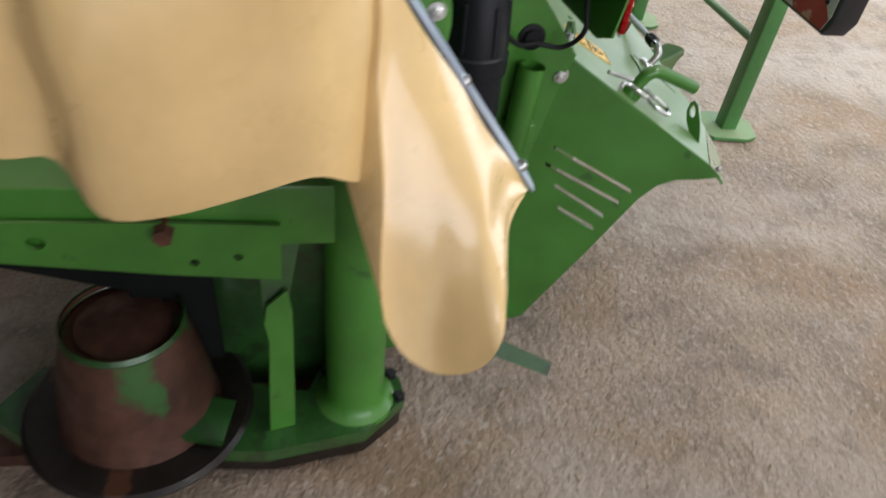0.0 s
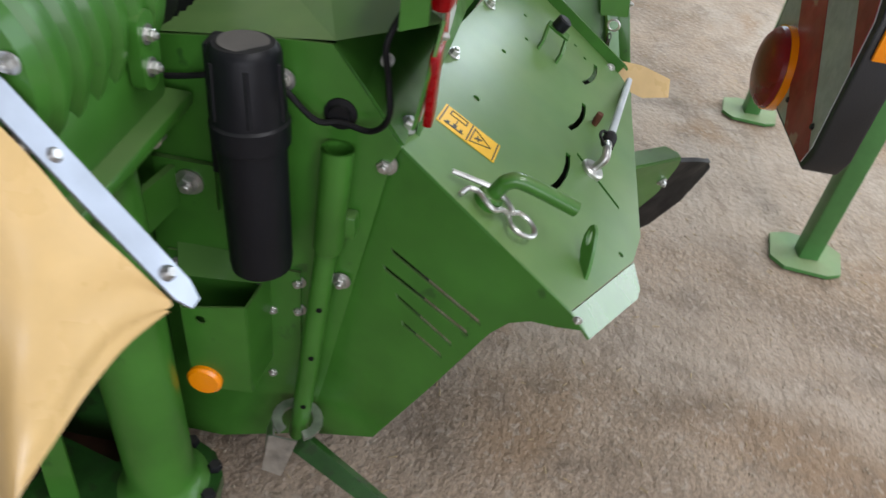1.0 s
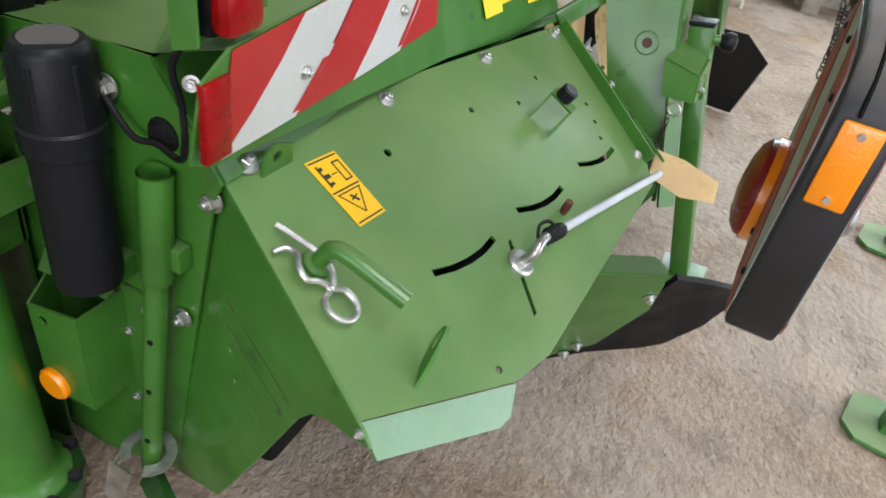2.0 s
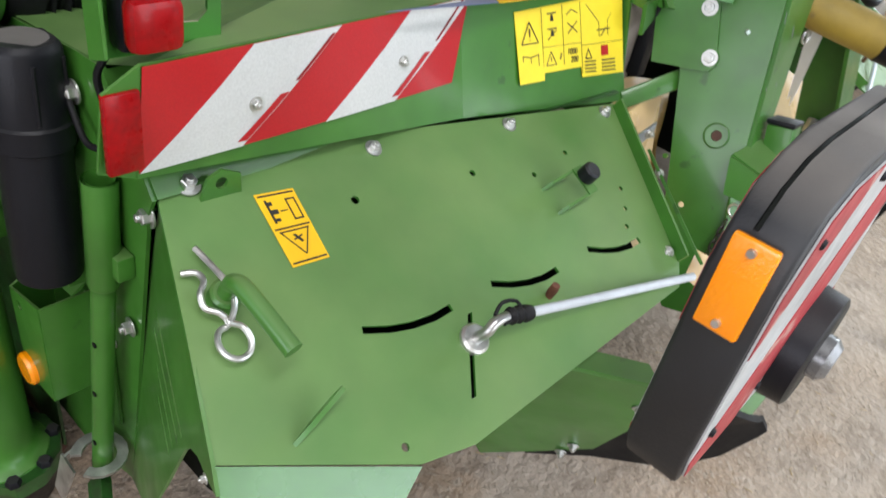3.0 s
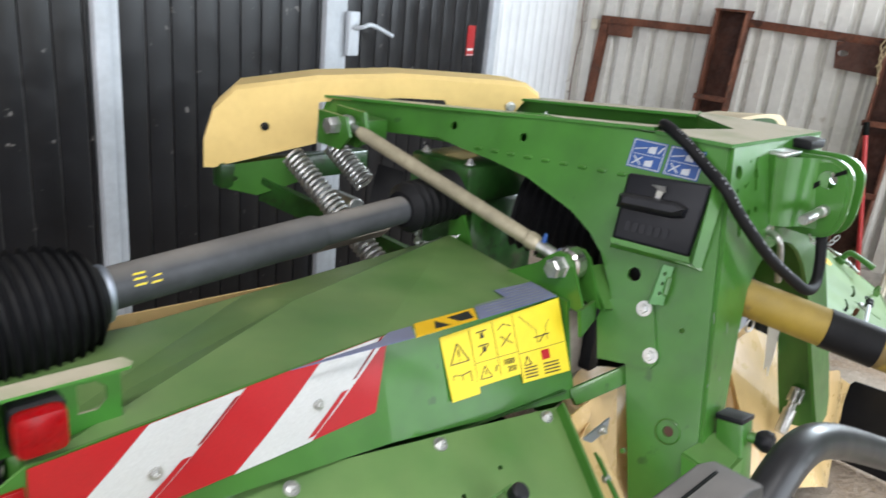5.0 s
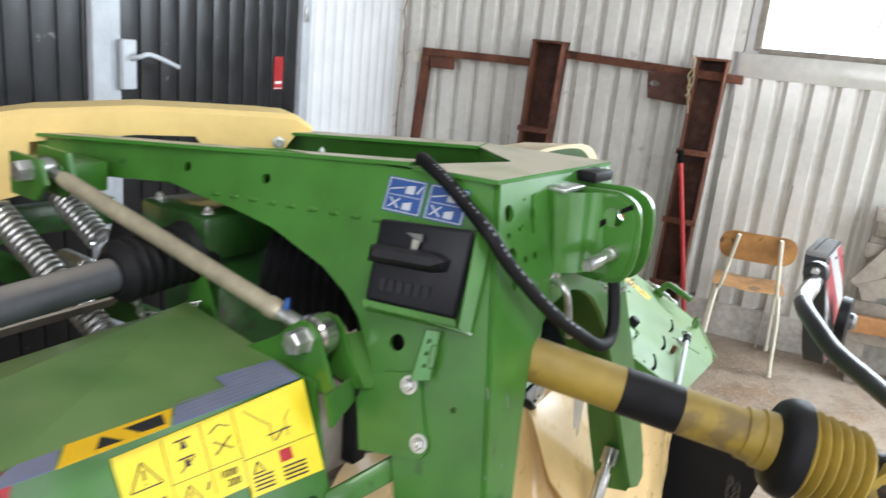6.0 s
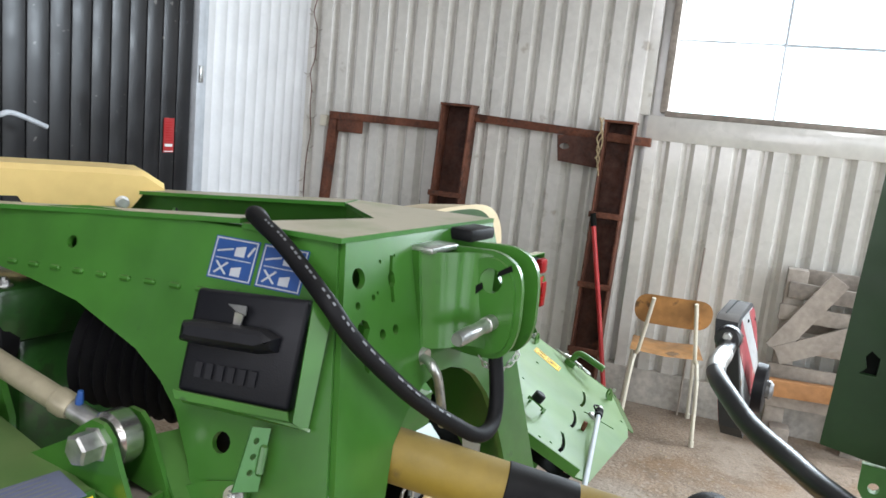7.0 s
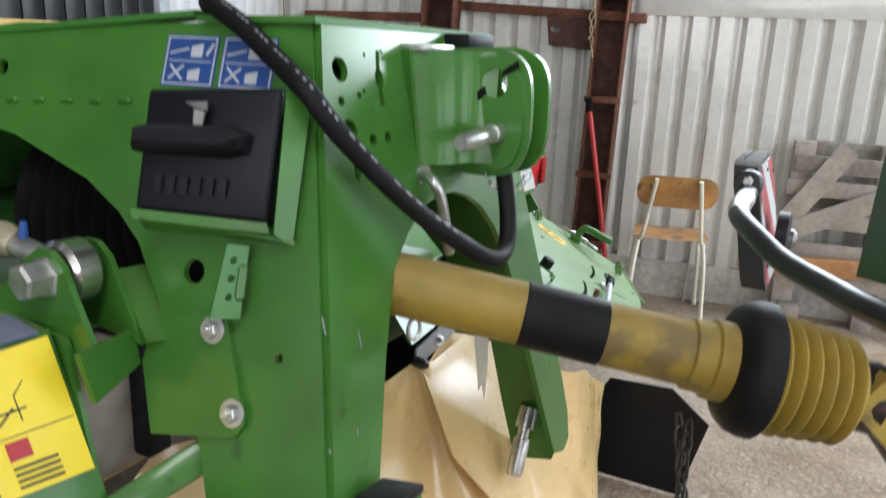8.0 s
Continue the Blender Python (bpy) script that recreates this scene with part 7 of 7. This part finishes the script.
def warning_board(x0, x1, dz, yc, lamp_z, lamp_u, dome=1.0, lean=0.0):
    """Moulded case with striped film on both faces, lamp, amber side reflector; the outer edge is at x0."""
    s = 1.0 if x1 > x0 else -1.0
    w = abs(x1 - x0)
    P = lambda u, z, y=0.0: Vector((x0 + s * u, yc + y + lean * (1.10 - z), z + dz))   # noqa: E731
    rim = [(0.02, 0.835), (0.0, 0.87), (0.0, 1.085), (0.006, 1.12), (0.03, 1.155), (0.065, 1.172), (0.11, 1.178), (w - 0.06, 1.178), (w - 0.02, 1.165), (w, 1.135), (w, 0.87), (w - 0.02, 0.84)]
    b = bmesh.new()
    lo = [b.verts.new(P(u, z, -0.030)) for u, z in rim]
    hi = [b.verts.new(P(u, z, 0.030)) for u, z in rim]
    b.faces.new(lo)
    b.faces.new(hi[::-1])
    for k in range(len(rim)):
        b.faces.new((lo[k], lo[(k + 1) % len(rim)], hi[(k + 1) % len(rim)], hi[k]))
    bmesh.ops.bevel(b, geom=[e for e in b.edges if abs(e.verts[0].co.y - e.verts[1].co.y) < 1e-6], offset=0.005, segments=2, profile=0.5, affect="EDGES")
    board = part("warning_board", b, CASE, stand, "black moulded warning board with red and white stripes")
    seam = [(0.006, 1.126), (0.03, 1.155), (0.065, 1.172), (0.11, 1.178), (w - 0.06, 1.178)]
    part("case_seam", pipe(bmesh.new(), [P(u, z, 0.008) for u, z in seam], 0.0022, 6), DARK, board)
    for y, n in ((-0.0305, -1), (0.0305, 1)):
        face = [(0.025, 0.845), (0.012, 0.88), (0.012, 1.08), (0.04, 1.145), (0.08, 1.162), (w - 0.07, 1.162), (w - 0.015, 1.125), (w - 0.015, 0.875), (w - 0.03, 0.85)]
        film = part("film", plate([P(u, z, y + n * 0.001) for u, z in face], 0.002), WHITE_BOARD, board, "white reflective film")
        # red stripes at 45 degrees, cut to the film's outline
        for k in range(-1, 3):
            c0 = -0.30 + k * 0.29
            poly = [Vector((u, z)) for u, z in face]
            for side_sign, off in ((1, c0), (-1, c0 + 0.145)):
                out = []
                for i, p in enumerate(poly):
                    r = poly[(i + 1) % len(poly)]
                    f = lambda v: side_sign * ((v.x - (v.y - 0.845) * 1.0) - off)   # noqa: E731
                    if f(p) >= 0:
                        out.append(p)
                    if (f(p) >= 0) != (f(r) >= 0):
                        t = f(p) / (f(p) - f(r))
                        out.append(p.lerp(r, t))
                poly = out
                if len(poly) < 3:
                    break
            if len(poly) >= 3:
                part("red_stripe", plate([P(v.x, v.y, y + n * 0.0026) for v in poly], 0.001), RED_BOARD, film)
        for u, z in ((0.05, 1.12), (0.04, 0.90), (w * 0.5, 1.14), (w - 0.06, 1.12), (w * 0.45, 0.88), (w - 0.05, 0.90)):
            part("rivet", lathe(bmesh.new(), P(u, z, y + n * 0.002), P(u, z, y + n * 0.006), [(0, 0.006), (1, 0.004)], 10), PLASTIC, film)
    # amber reflector on the edge
    b = bmesh.new()
    a = P(-0.004, 1.078)
    box(b, (a.x - 0.004, a.y - 0.020, a.z - 0.046), (a.x + 0.004, a.y + 0.020, a.z + 0.046), 0.003)
    amber = part("side_reflector", b, AMBER, board, "amber rectangular side reflector")
    for dz in (-0.036, 0.036):
        part("screw", lathe(bmesh.new(), (a.x - s * 0.004, a.y, a.z + dz), (a.x - s * 0.007, a.y, a.z + dz), [(0, 0.0042), (1, 0.0036)], 12), STEEL, amber)
    # round lamp: dome on the far face, black housing with clear lens on the near face
    c = P(w * lamp_u, lamp_z)
    part("lamp_body", lathe(bmesh.new(), c + Vector((0, 0.03, 0)), c + Vector((0, 0.03 + 0.016 * dome, 0)), [(0, 0.075), (1, 0.075)], 36), AMBER, board)
    part("lamp_dome", lathe(bmesh.new(), c + Vector((0, 0.03 + 0.014 * dome, 0)), c + Vector((0, 0.03 + 0.042 * dome, 0)), [(0, 0.073), (0.35, 0.070), (0.7, 0.058), (0.9, 0.038), (1, 0.012)], 36), DARK_LENS, board, "round red lamp with amber rim")
    part("lamp_housing", lathe(bmesh.new(), c + Vector((0, -0.03, 0)), c + Vector((0, -0.062, 0)), [(0, 0.07), (0.05, 0.074), (0.9, 0.072), (1, 0.066)], 36), PLASTIC, board)
    part("lamp_cap", lathe(bmesh.new(), c + Vector((0, -0.061, 0)), c + Vector((0, -0.082, 0)), [(0, 0.028), (0.6, 0.028), (1, 0.02)], 20), LAMP_GLASS, board, "dull grey lamp cap")
    return board


warning_board(1.262, 1.64, 0.0, -1.042, 0.858, 0.70)
warning_board(4.12, 3.735, -0.078, -0.982, 0.850, 0.66, 0.6, -0.19)
tube_a = smooth_path([(1.60, -1.052, 1.05), (1.68, -1.055, 1.10), (1.76, -1.055, 1.135), (1.86, -1.06, 1.12), (2.05, -1.09, 1.04), (2.30, -1.18, 0.93), (2.45, -1.35, 0.90), (2.45, -1.58, 0.95)], 6)
part("board_arm", pipe(bmesh.new(), tube_a, 0.024, 18), BLACK_STEEL, stand, "bent black steel board arm")
tube_b = [(3.76, -0.985, 1.035), (3.66, -0.990, 1.022), (3.55, -0.988, 1.008), (3.48, -1.005, 0.997), (3.41, -1.045, 0.980), (3.32, -1.110, 0.953), (3.20, -1.205, 0.942), (3.09, -1.285, 0.940), (2.98, -1.40, 0.94), (2.95, -1.56, 0.95)]
tb = smooth_path(tube_b, 6)
arm = part("board_arm", pipe(bmesh.new(), tb, 0.024, 18), BLACK_STEEL, stand, "bent black steel board arm")
# Steel skin on the bend: the black tube's highlight put into the colour.
part("bright_sleeve", pipe(bmesh.new(), tb[7:16], 0.0248, 18), STEEL, arm, "silver-grey bend of the arm with its highlight put into the colour")
clamp = part("arm_clamp", lathe(bmesh.new(), (3.74, -0.985, 1.045), (3.705, -0.985, 1.045), [(0, 0.036), (0.8, 0.036), (1, 0.030)], 20), BLACK_STEEL, arm, "black clamp with a zinc nut")
part("nut", lathe(bmesh.new(), (3.706, -0.985, 1.055), (3.690, -0.985, 1.055), [(0, 0.013), (0.8, 0.013), (1, 0.010)], 6), STEEL, clamp)
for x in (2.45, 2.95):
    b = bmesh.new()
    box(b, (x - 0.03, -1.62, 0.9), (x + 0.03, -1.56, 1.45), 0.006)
    part("arm_post", b, GREEN_SHADED, stand)

# cobwebs in the corner of the walls, strung on an added wire
web = thing("cable", ROOM @ Vector((-0.05, -0.06, 1.0)), "cobwebs in the wall corner, strung on an added thin wire", "cable")
rng = random.Random(5)
wpts = [ROOM @ Vector((-0.055 + rng.uniform(-0.012, 0.012), -0.065 + rng.uniform(-0.014, 0.014), 0.9 + k * 0.1)) for k in range(24)]
part("wire", pipe(bmesh.new(), smooth_path(wpts, 3), 0.004, 6), RUST, web)
for k in range(1, 23):
    for _ in range(2):
        d = ROOM.to_3x3() @ Vector((rng.uniform(-0.05, 0.01), rng.uniform(-0.05, 0.02), rng.uniform(-0.04, 0.03)))
        part("cobweb_tuft", pipe(bmesh.new(), smooth_path([wpts[k], wpts[k] + d * 0.5 + Vector((0, 0, -0.012)), wpts[k] + d], 3), 0.0022, 5), WOOD_GREY, web)

# ---------------------------------------------------------------- things along the walls
# rusty steel frame leaning at the window wall
rust = thing("steel_frame", ROOM @ Vector((-0.12, -1.3, 0)), "rusty brown steel channel frame leaning against the wall", "steel frame")


def rbar(low, high, name="bar", bevel=0.003, lean=0.0, rise=0.0, mat=None):
    b = bmesh.new()
    box(b, low, high, bevel)
    for v in b.verts:
        v.co.y += lean * (1.6 - v.co.z)
        v.co.z += rise * (v.co.y + 2.08)
    bmesh.ops.transform(b, matrix=ROOM, verts=b.verts)
    return part(name, b, mat or RUST, rust)


for y0, y1, top, lean in ((-1.275, -1.075, 1.665, 0.04), (-2.262, -2.09, 1.65, 0.024)):
    # The web's colour carries the shade inside the channel.
    rbar((-0.06, y0, 0.0), (-0.052, y1, top), "channel_web", lean=lean, mat=RUST_DARK)
    rbar((-0.185, y0, 0.0), (-0.06, y0 + 0.012, top), "channel_flange", lean=lean)
    rbar((-0.185, y1 - 0.012, 0.0), (-0.06, y1, top), "channel_flange", lean=lean)
    rbar((-0.19, y0 - 0.005, top), (-0.05, y1 + 0.005, top + 0.015), "end_cap", lean=lean)
    for z in (0.28, 0.68, 1.10):
        rbar((-0.193, y0 - 0.012, z), (-0.185, y1 + 0.012, z + 0.035), "strap", lean=lean)
rbar((-0.10, -0.31, 0.0), (-0.05, -0.25, 1.52), "post", lean=0.07)
rbar((-0.11, -1.065, 1.51), (-0.05, -0.25, 1.56), "top_rail")
rbar((-0.11, -2.35, 1.545), (-0.05, -1.275, 1.595), "top_rail", rise=0.045)
rbar((-0.10, -0.50, 1.43), (-0.09, -0.31, 1.51), "gusset")
b = bmesh.new()
q = [ROOM @ Vector((-0.115, y, z)) for y, z in ((-1.81, 1.555), (-2.08, 1.555), (-2.08, 1.38), (-1.83, 1.40))]
slot_r = [ROOM @ Vector((-0.115, -1.86 - 0.03 * math.cos(a), 1.49 + 0.018 * math.sin(a))) for a in (math.radians(d) for d in range(0, 360, 30))]
part("gusset", plate(q, 0.012, [slot_r]), RUST_DARK, rust)
b.free()
# frayed twine on the channel
tw = thing("twine", ROOM @ Vector((-0.2, -2.08, 1.66)), "frayed straw-coloured twine hanging from the rusty frame", "twine")
for k in range(3):
    tp = [ROOM @ Vector((-0.198 - 0.002 * k, -2.085 + 0.006 * k + 0.012 * math.sin(1.9 * n + k), 1.672 - n * (0.055 - 0.008 * k))) for n in range(7)]
    part("strand", pipe(bmesh.new(), smooth_path(tp, 4), 0.004, 6), STRAW, tw)
# red steel bar
bm = pipe(bmesh.new(), [ROOM @ Vector(p) for p in ((-0.21, -2.11, 1.05), (-0.24, -2.215, 0.55), (-0.30, -2.33, 0.0))], 0.014, 14)
bar = thing("red_bar", ROOM @ Vector((-0.28, -2.31, 0)), "red painted steel bar leaning against the rusty frame", "bar")
part("shaft", bm, RED_PAINT, bar)
part("tip", rod(bmesh.new(), ROOM @ Vector((-0.20, -2.11, 1.045)), ROOM @ Vector((-0.196, -2.094, 1.125)), 0.018, 14), DARK, bar)
# thin stick beside the chair
stick = rod(bmesh.new(), ROOM @ Vector((-0.10, -2.72, 0.0)), ROOM @ Vector((-0.06, -2.73, 1.0)), 0.006, 8)
solid("stick", stick, WOOD_GREY, "thin grey stick leaning against the wall", "stick")


# school chair, its back to the room
def chair(m):
    ob = thing("chair", m.translation, "wooden school chair with cream tubular legs facing the wall", "chair")
    W = lambda x, y, z: m @ Vector((x, y, z))    # noqa: E731  (x: ahead of the sitter, y: to the side)

    def panel(name, rows, thick, label):
        b2 = bmesh.new()
        g = [[b2.verts.new(W(*p)) for p in r] for r in rows]
        for r0, r1 in zip(g, g[1:]):
            for k in range(len(r0) - 1):
                b2.faces.new((r0[k], r0[k + 1], r1[k + 1], r1[k]))
        bmesh.ops.solidify(b2, geom=b2.faces[:], thickness=thick)
        part(name, b2, WOOD_SEAT, ob, label)

    ys = [-0.19, -0.175, -0.1, 0, 0.1, 0.175, 0.19]
    yb = [0.195 * math.sin(math.radians(a)) for a in range(-90, 91, 10)]
    tall = [0.0825 * (1 - (max(0.0, abs(y) - 0.115) / 0.0805) ** 2.4) ** (1 / 2.4) for y in yb]
    panel("backrest", [[(-0.035 - 0.02 * (1 - (y / 0.195) ** 2) - 0.024 * (1 + (k / 2 - 1) * h / 0.0825), y, 0.7075 + (k / 2 - 1) * h) for y, h in zip(yb, tall)] for k in range(5)], 0.009, "curved varnished plywood backrest")
    panel("seat", [[(0.0 + 0.09 * k, y * (1.0 - 0.02 * k), 0.445 + 0.012 * abs(y / 0.19) + (0.012 * k / 4 if k < 4 else -0.01)) for y in ys] for k in range(5)], 0.010, "varnished plywood seat")
    for s in (-1, 1):
        path = smooth_path([W(-0.112, s * 0.105, 0.775), W(-0.072, s * 0.125, 0.62), W(-0.02, s * 0.145, 0.47), W(0.04, s * 0.155, 0.432), W(0.16, s * 0.158, 0.430)], 5)
        part("back_tube", pipe(bmesh.new(), path, 0.0105, 12), CREAM, ob)
        path = smooth_path([W(-0.06, s * 0.19, 0.01), W(-0.035, s * 0.175, 0.30), W(-0.01, s * 0.165, 0.40), W(0.03, s * 0.16, 0.43), W(0.28, s * 0.158, 0.428), W(0.33, s * 0.165, 0.40), W(0.35, s * 0.175, 0.30), W(0.375, s * 0.19, 0.01)], 5)
        part("leg_frame", pipe(bmesh.new(), path, 0.0105, 12), CREAM, ob)
        for x in (-0.06, 0.375):
            part("foot_cap", lathe(bmesh.new(), W(x, s * 0.19, 0.0), W(x, s * 0.19, 0.03), [(0, 0.014), (1, 0.013)], 12), CREAM, ob)
    return ob


chair(pose(5.545, -0.475, 0, 0, 0, 14))

# broken pallets at the wall
pal = thing("pallet", ROOM @ Vector((-0.2, -3.35, 0)), "weathered grey wooden pallet standing against the wall", "pallet")
for k, z in enumerate((0.16, 0.34, 0.53, 0.72, 0.87)):
    b = bmesh.new()
    box(b, (-0.22, -4.15, z), (-0.198, -3.17 + 0.02 * (k % 2), z + 0.085), 0.004, ROOM @ pose(0, 0, 0, 1.5 * (k - 2) * 0.3, 0, 0))
    part("plank", b, WOOD_GREY, pal)
for y in (-3.22, -3.62, -4.05):
    b = bmesh.new()
    box(b, (-0.198, y - 0.05, 0.0), (-0.11, y + 0.05, 0.97), 0.004, ROOM)
    part("bearer", b, WOOD_GREY, pal)
for z in (0.25, 0.62, 0.88):
    b = bmesh.new()
    box(b, (-0.11, -4.15, z), (-0.09, -3.2, z + 0.09), 0.004, ROOM)
    part("plank", b, WOOD_GREY, pal)
for a, c in (((-0.235, -3.16, 0.53), (-0.235, -3.42, 0.95)), ((-0.24, -3.18, 0.50), (-0.24, -3.62, 0.72))):
    a, c = ROOM @ Vector(a), ROOM @ Vector(c)
    d = (c - a).normalized()
    side_v = d.cross(ROOM.to_3x3() @ Vector((1, 0, 0))).normalized() * 0.05
    b = plate([a - side_v, c - side_v, c + side_v, a + side_v], 0.022)
    part("loose_board", b, WOOD_GREY, pal)
b = bmesh.new()
box(b, (-0.30, -4.1, 0.12), (-0.24, -3.16, 0.21), 0.005, ROOM @ pose(0, 0, 0, -3, 0, 0))
solid("timber", b, WOOD_NEW, "orange-brown squared timber lying before the pallet", "timber")
for y, h in ((-4.1, 0.13), (-3.3, 0.125)):
    b = bmesh.new()
    box(b, (-0.32, y, 0.0), (-0.22, y + 0.1, h), 0.005, ROOM)
    solid("support_block", b, WOOD_GREY, "grey wooden block under the timber", "block", group="blocks under the timber")

# chaff and small stones on the floor
def litter(name, n, area_low, area_high, size, mat, label, flat):
    b2 = bmesh.new()
    rng = random.Random(7 + n)
    for _ in range(n):
        x, y = rng.uniform(area_low[0], area_high[0]), rng.uniform(area_low[1], area_high[1])
        r = size * rng.uniform(0.4, 1.0)
        a = rng.uniform(0, 6.28)
        lx, ly, lz = (r * 2.2, r * 0.35, r * 0.3) if flat else (r, r * rng.uniform(0.6, 1.0), r * 0.6)
        verts = [b2.verts.new((x + math.cos(a) * u * lx - math.sin(a) * v * ly, y + math.sin(a) * u * lx + math.cos(a) * v * ly, 0.001 + lz * w * rng.uniform(0.6, 1.2))) for u, v, w in ((-1, -1, 0), (1, -1, 0), (1, 1, 0), (-1, 1, 0), (-0.6, -0.6, 1), (0.6, -0.6, 1), (0.6, 0.6, 1), (-0.6, 0.6, 1))]
        for f in ((4, 5, 6, 7), (0, 1, 5, 4), (1, 2, 6, 5), (2, 3, 7, 6), (3, 0, 4, 7)):
            b2.faces.new([verts[k] for k in f])
    me = bpy.data.meshes.new(name)
    b2.to_mesh(me)
    b2.free()
    me.materials.append(mat)
    return tagged(new(name, me), label, "litter", kind="stuff")


STONE = material("small_stones", (0.3, 0.245, 0.18), 0.95, grain=0.3, blotch=0.4, blotch_scale=30, bump=0.3)
litter("chaff", 1500, (0.6, -2.6), (6.0, 0.6), 0.005, STRAW, "scattered straw chaff and wood chips on the floor", True)
litter("grit", 6000, (0.6, -2.6), (5.0, 0.6), 0.0036, STONE, "loose grit and crumbs on the floor", False)
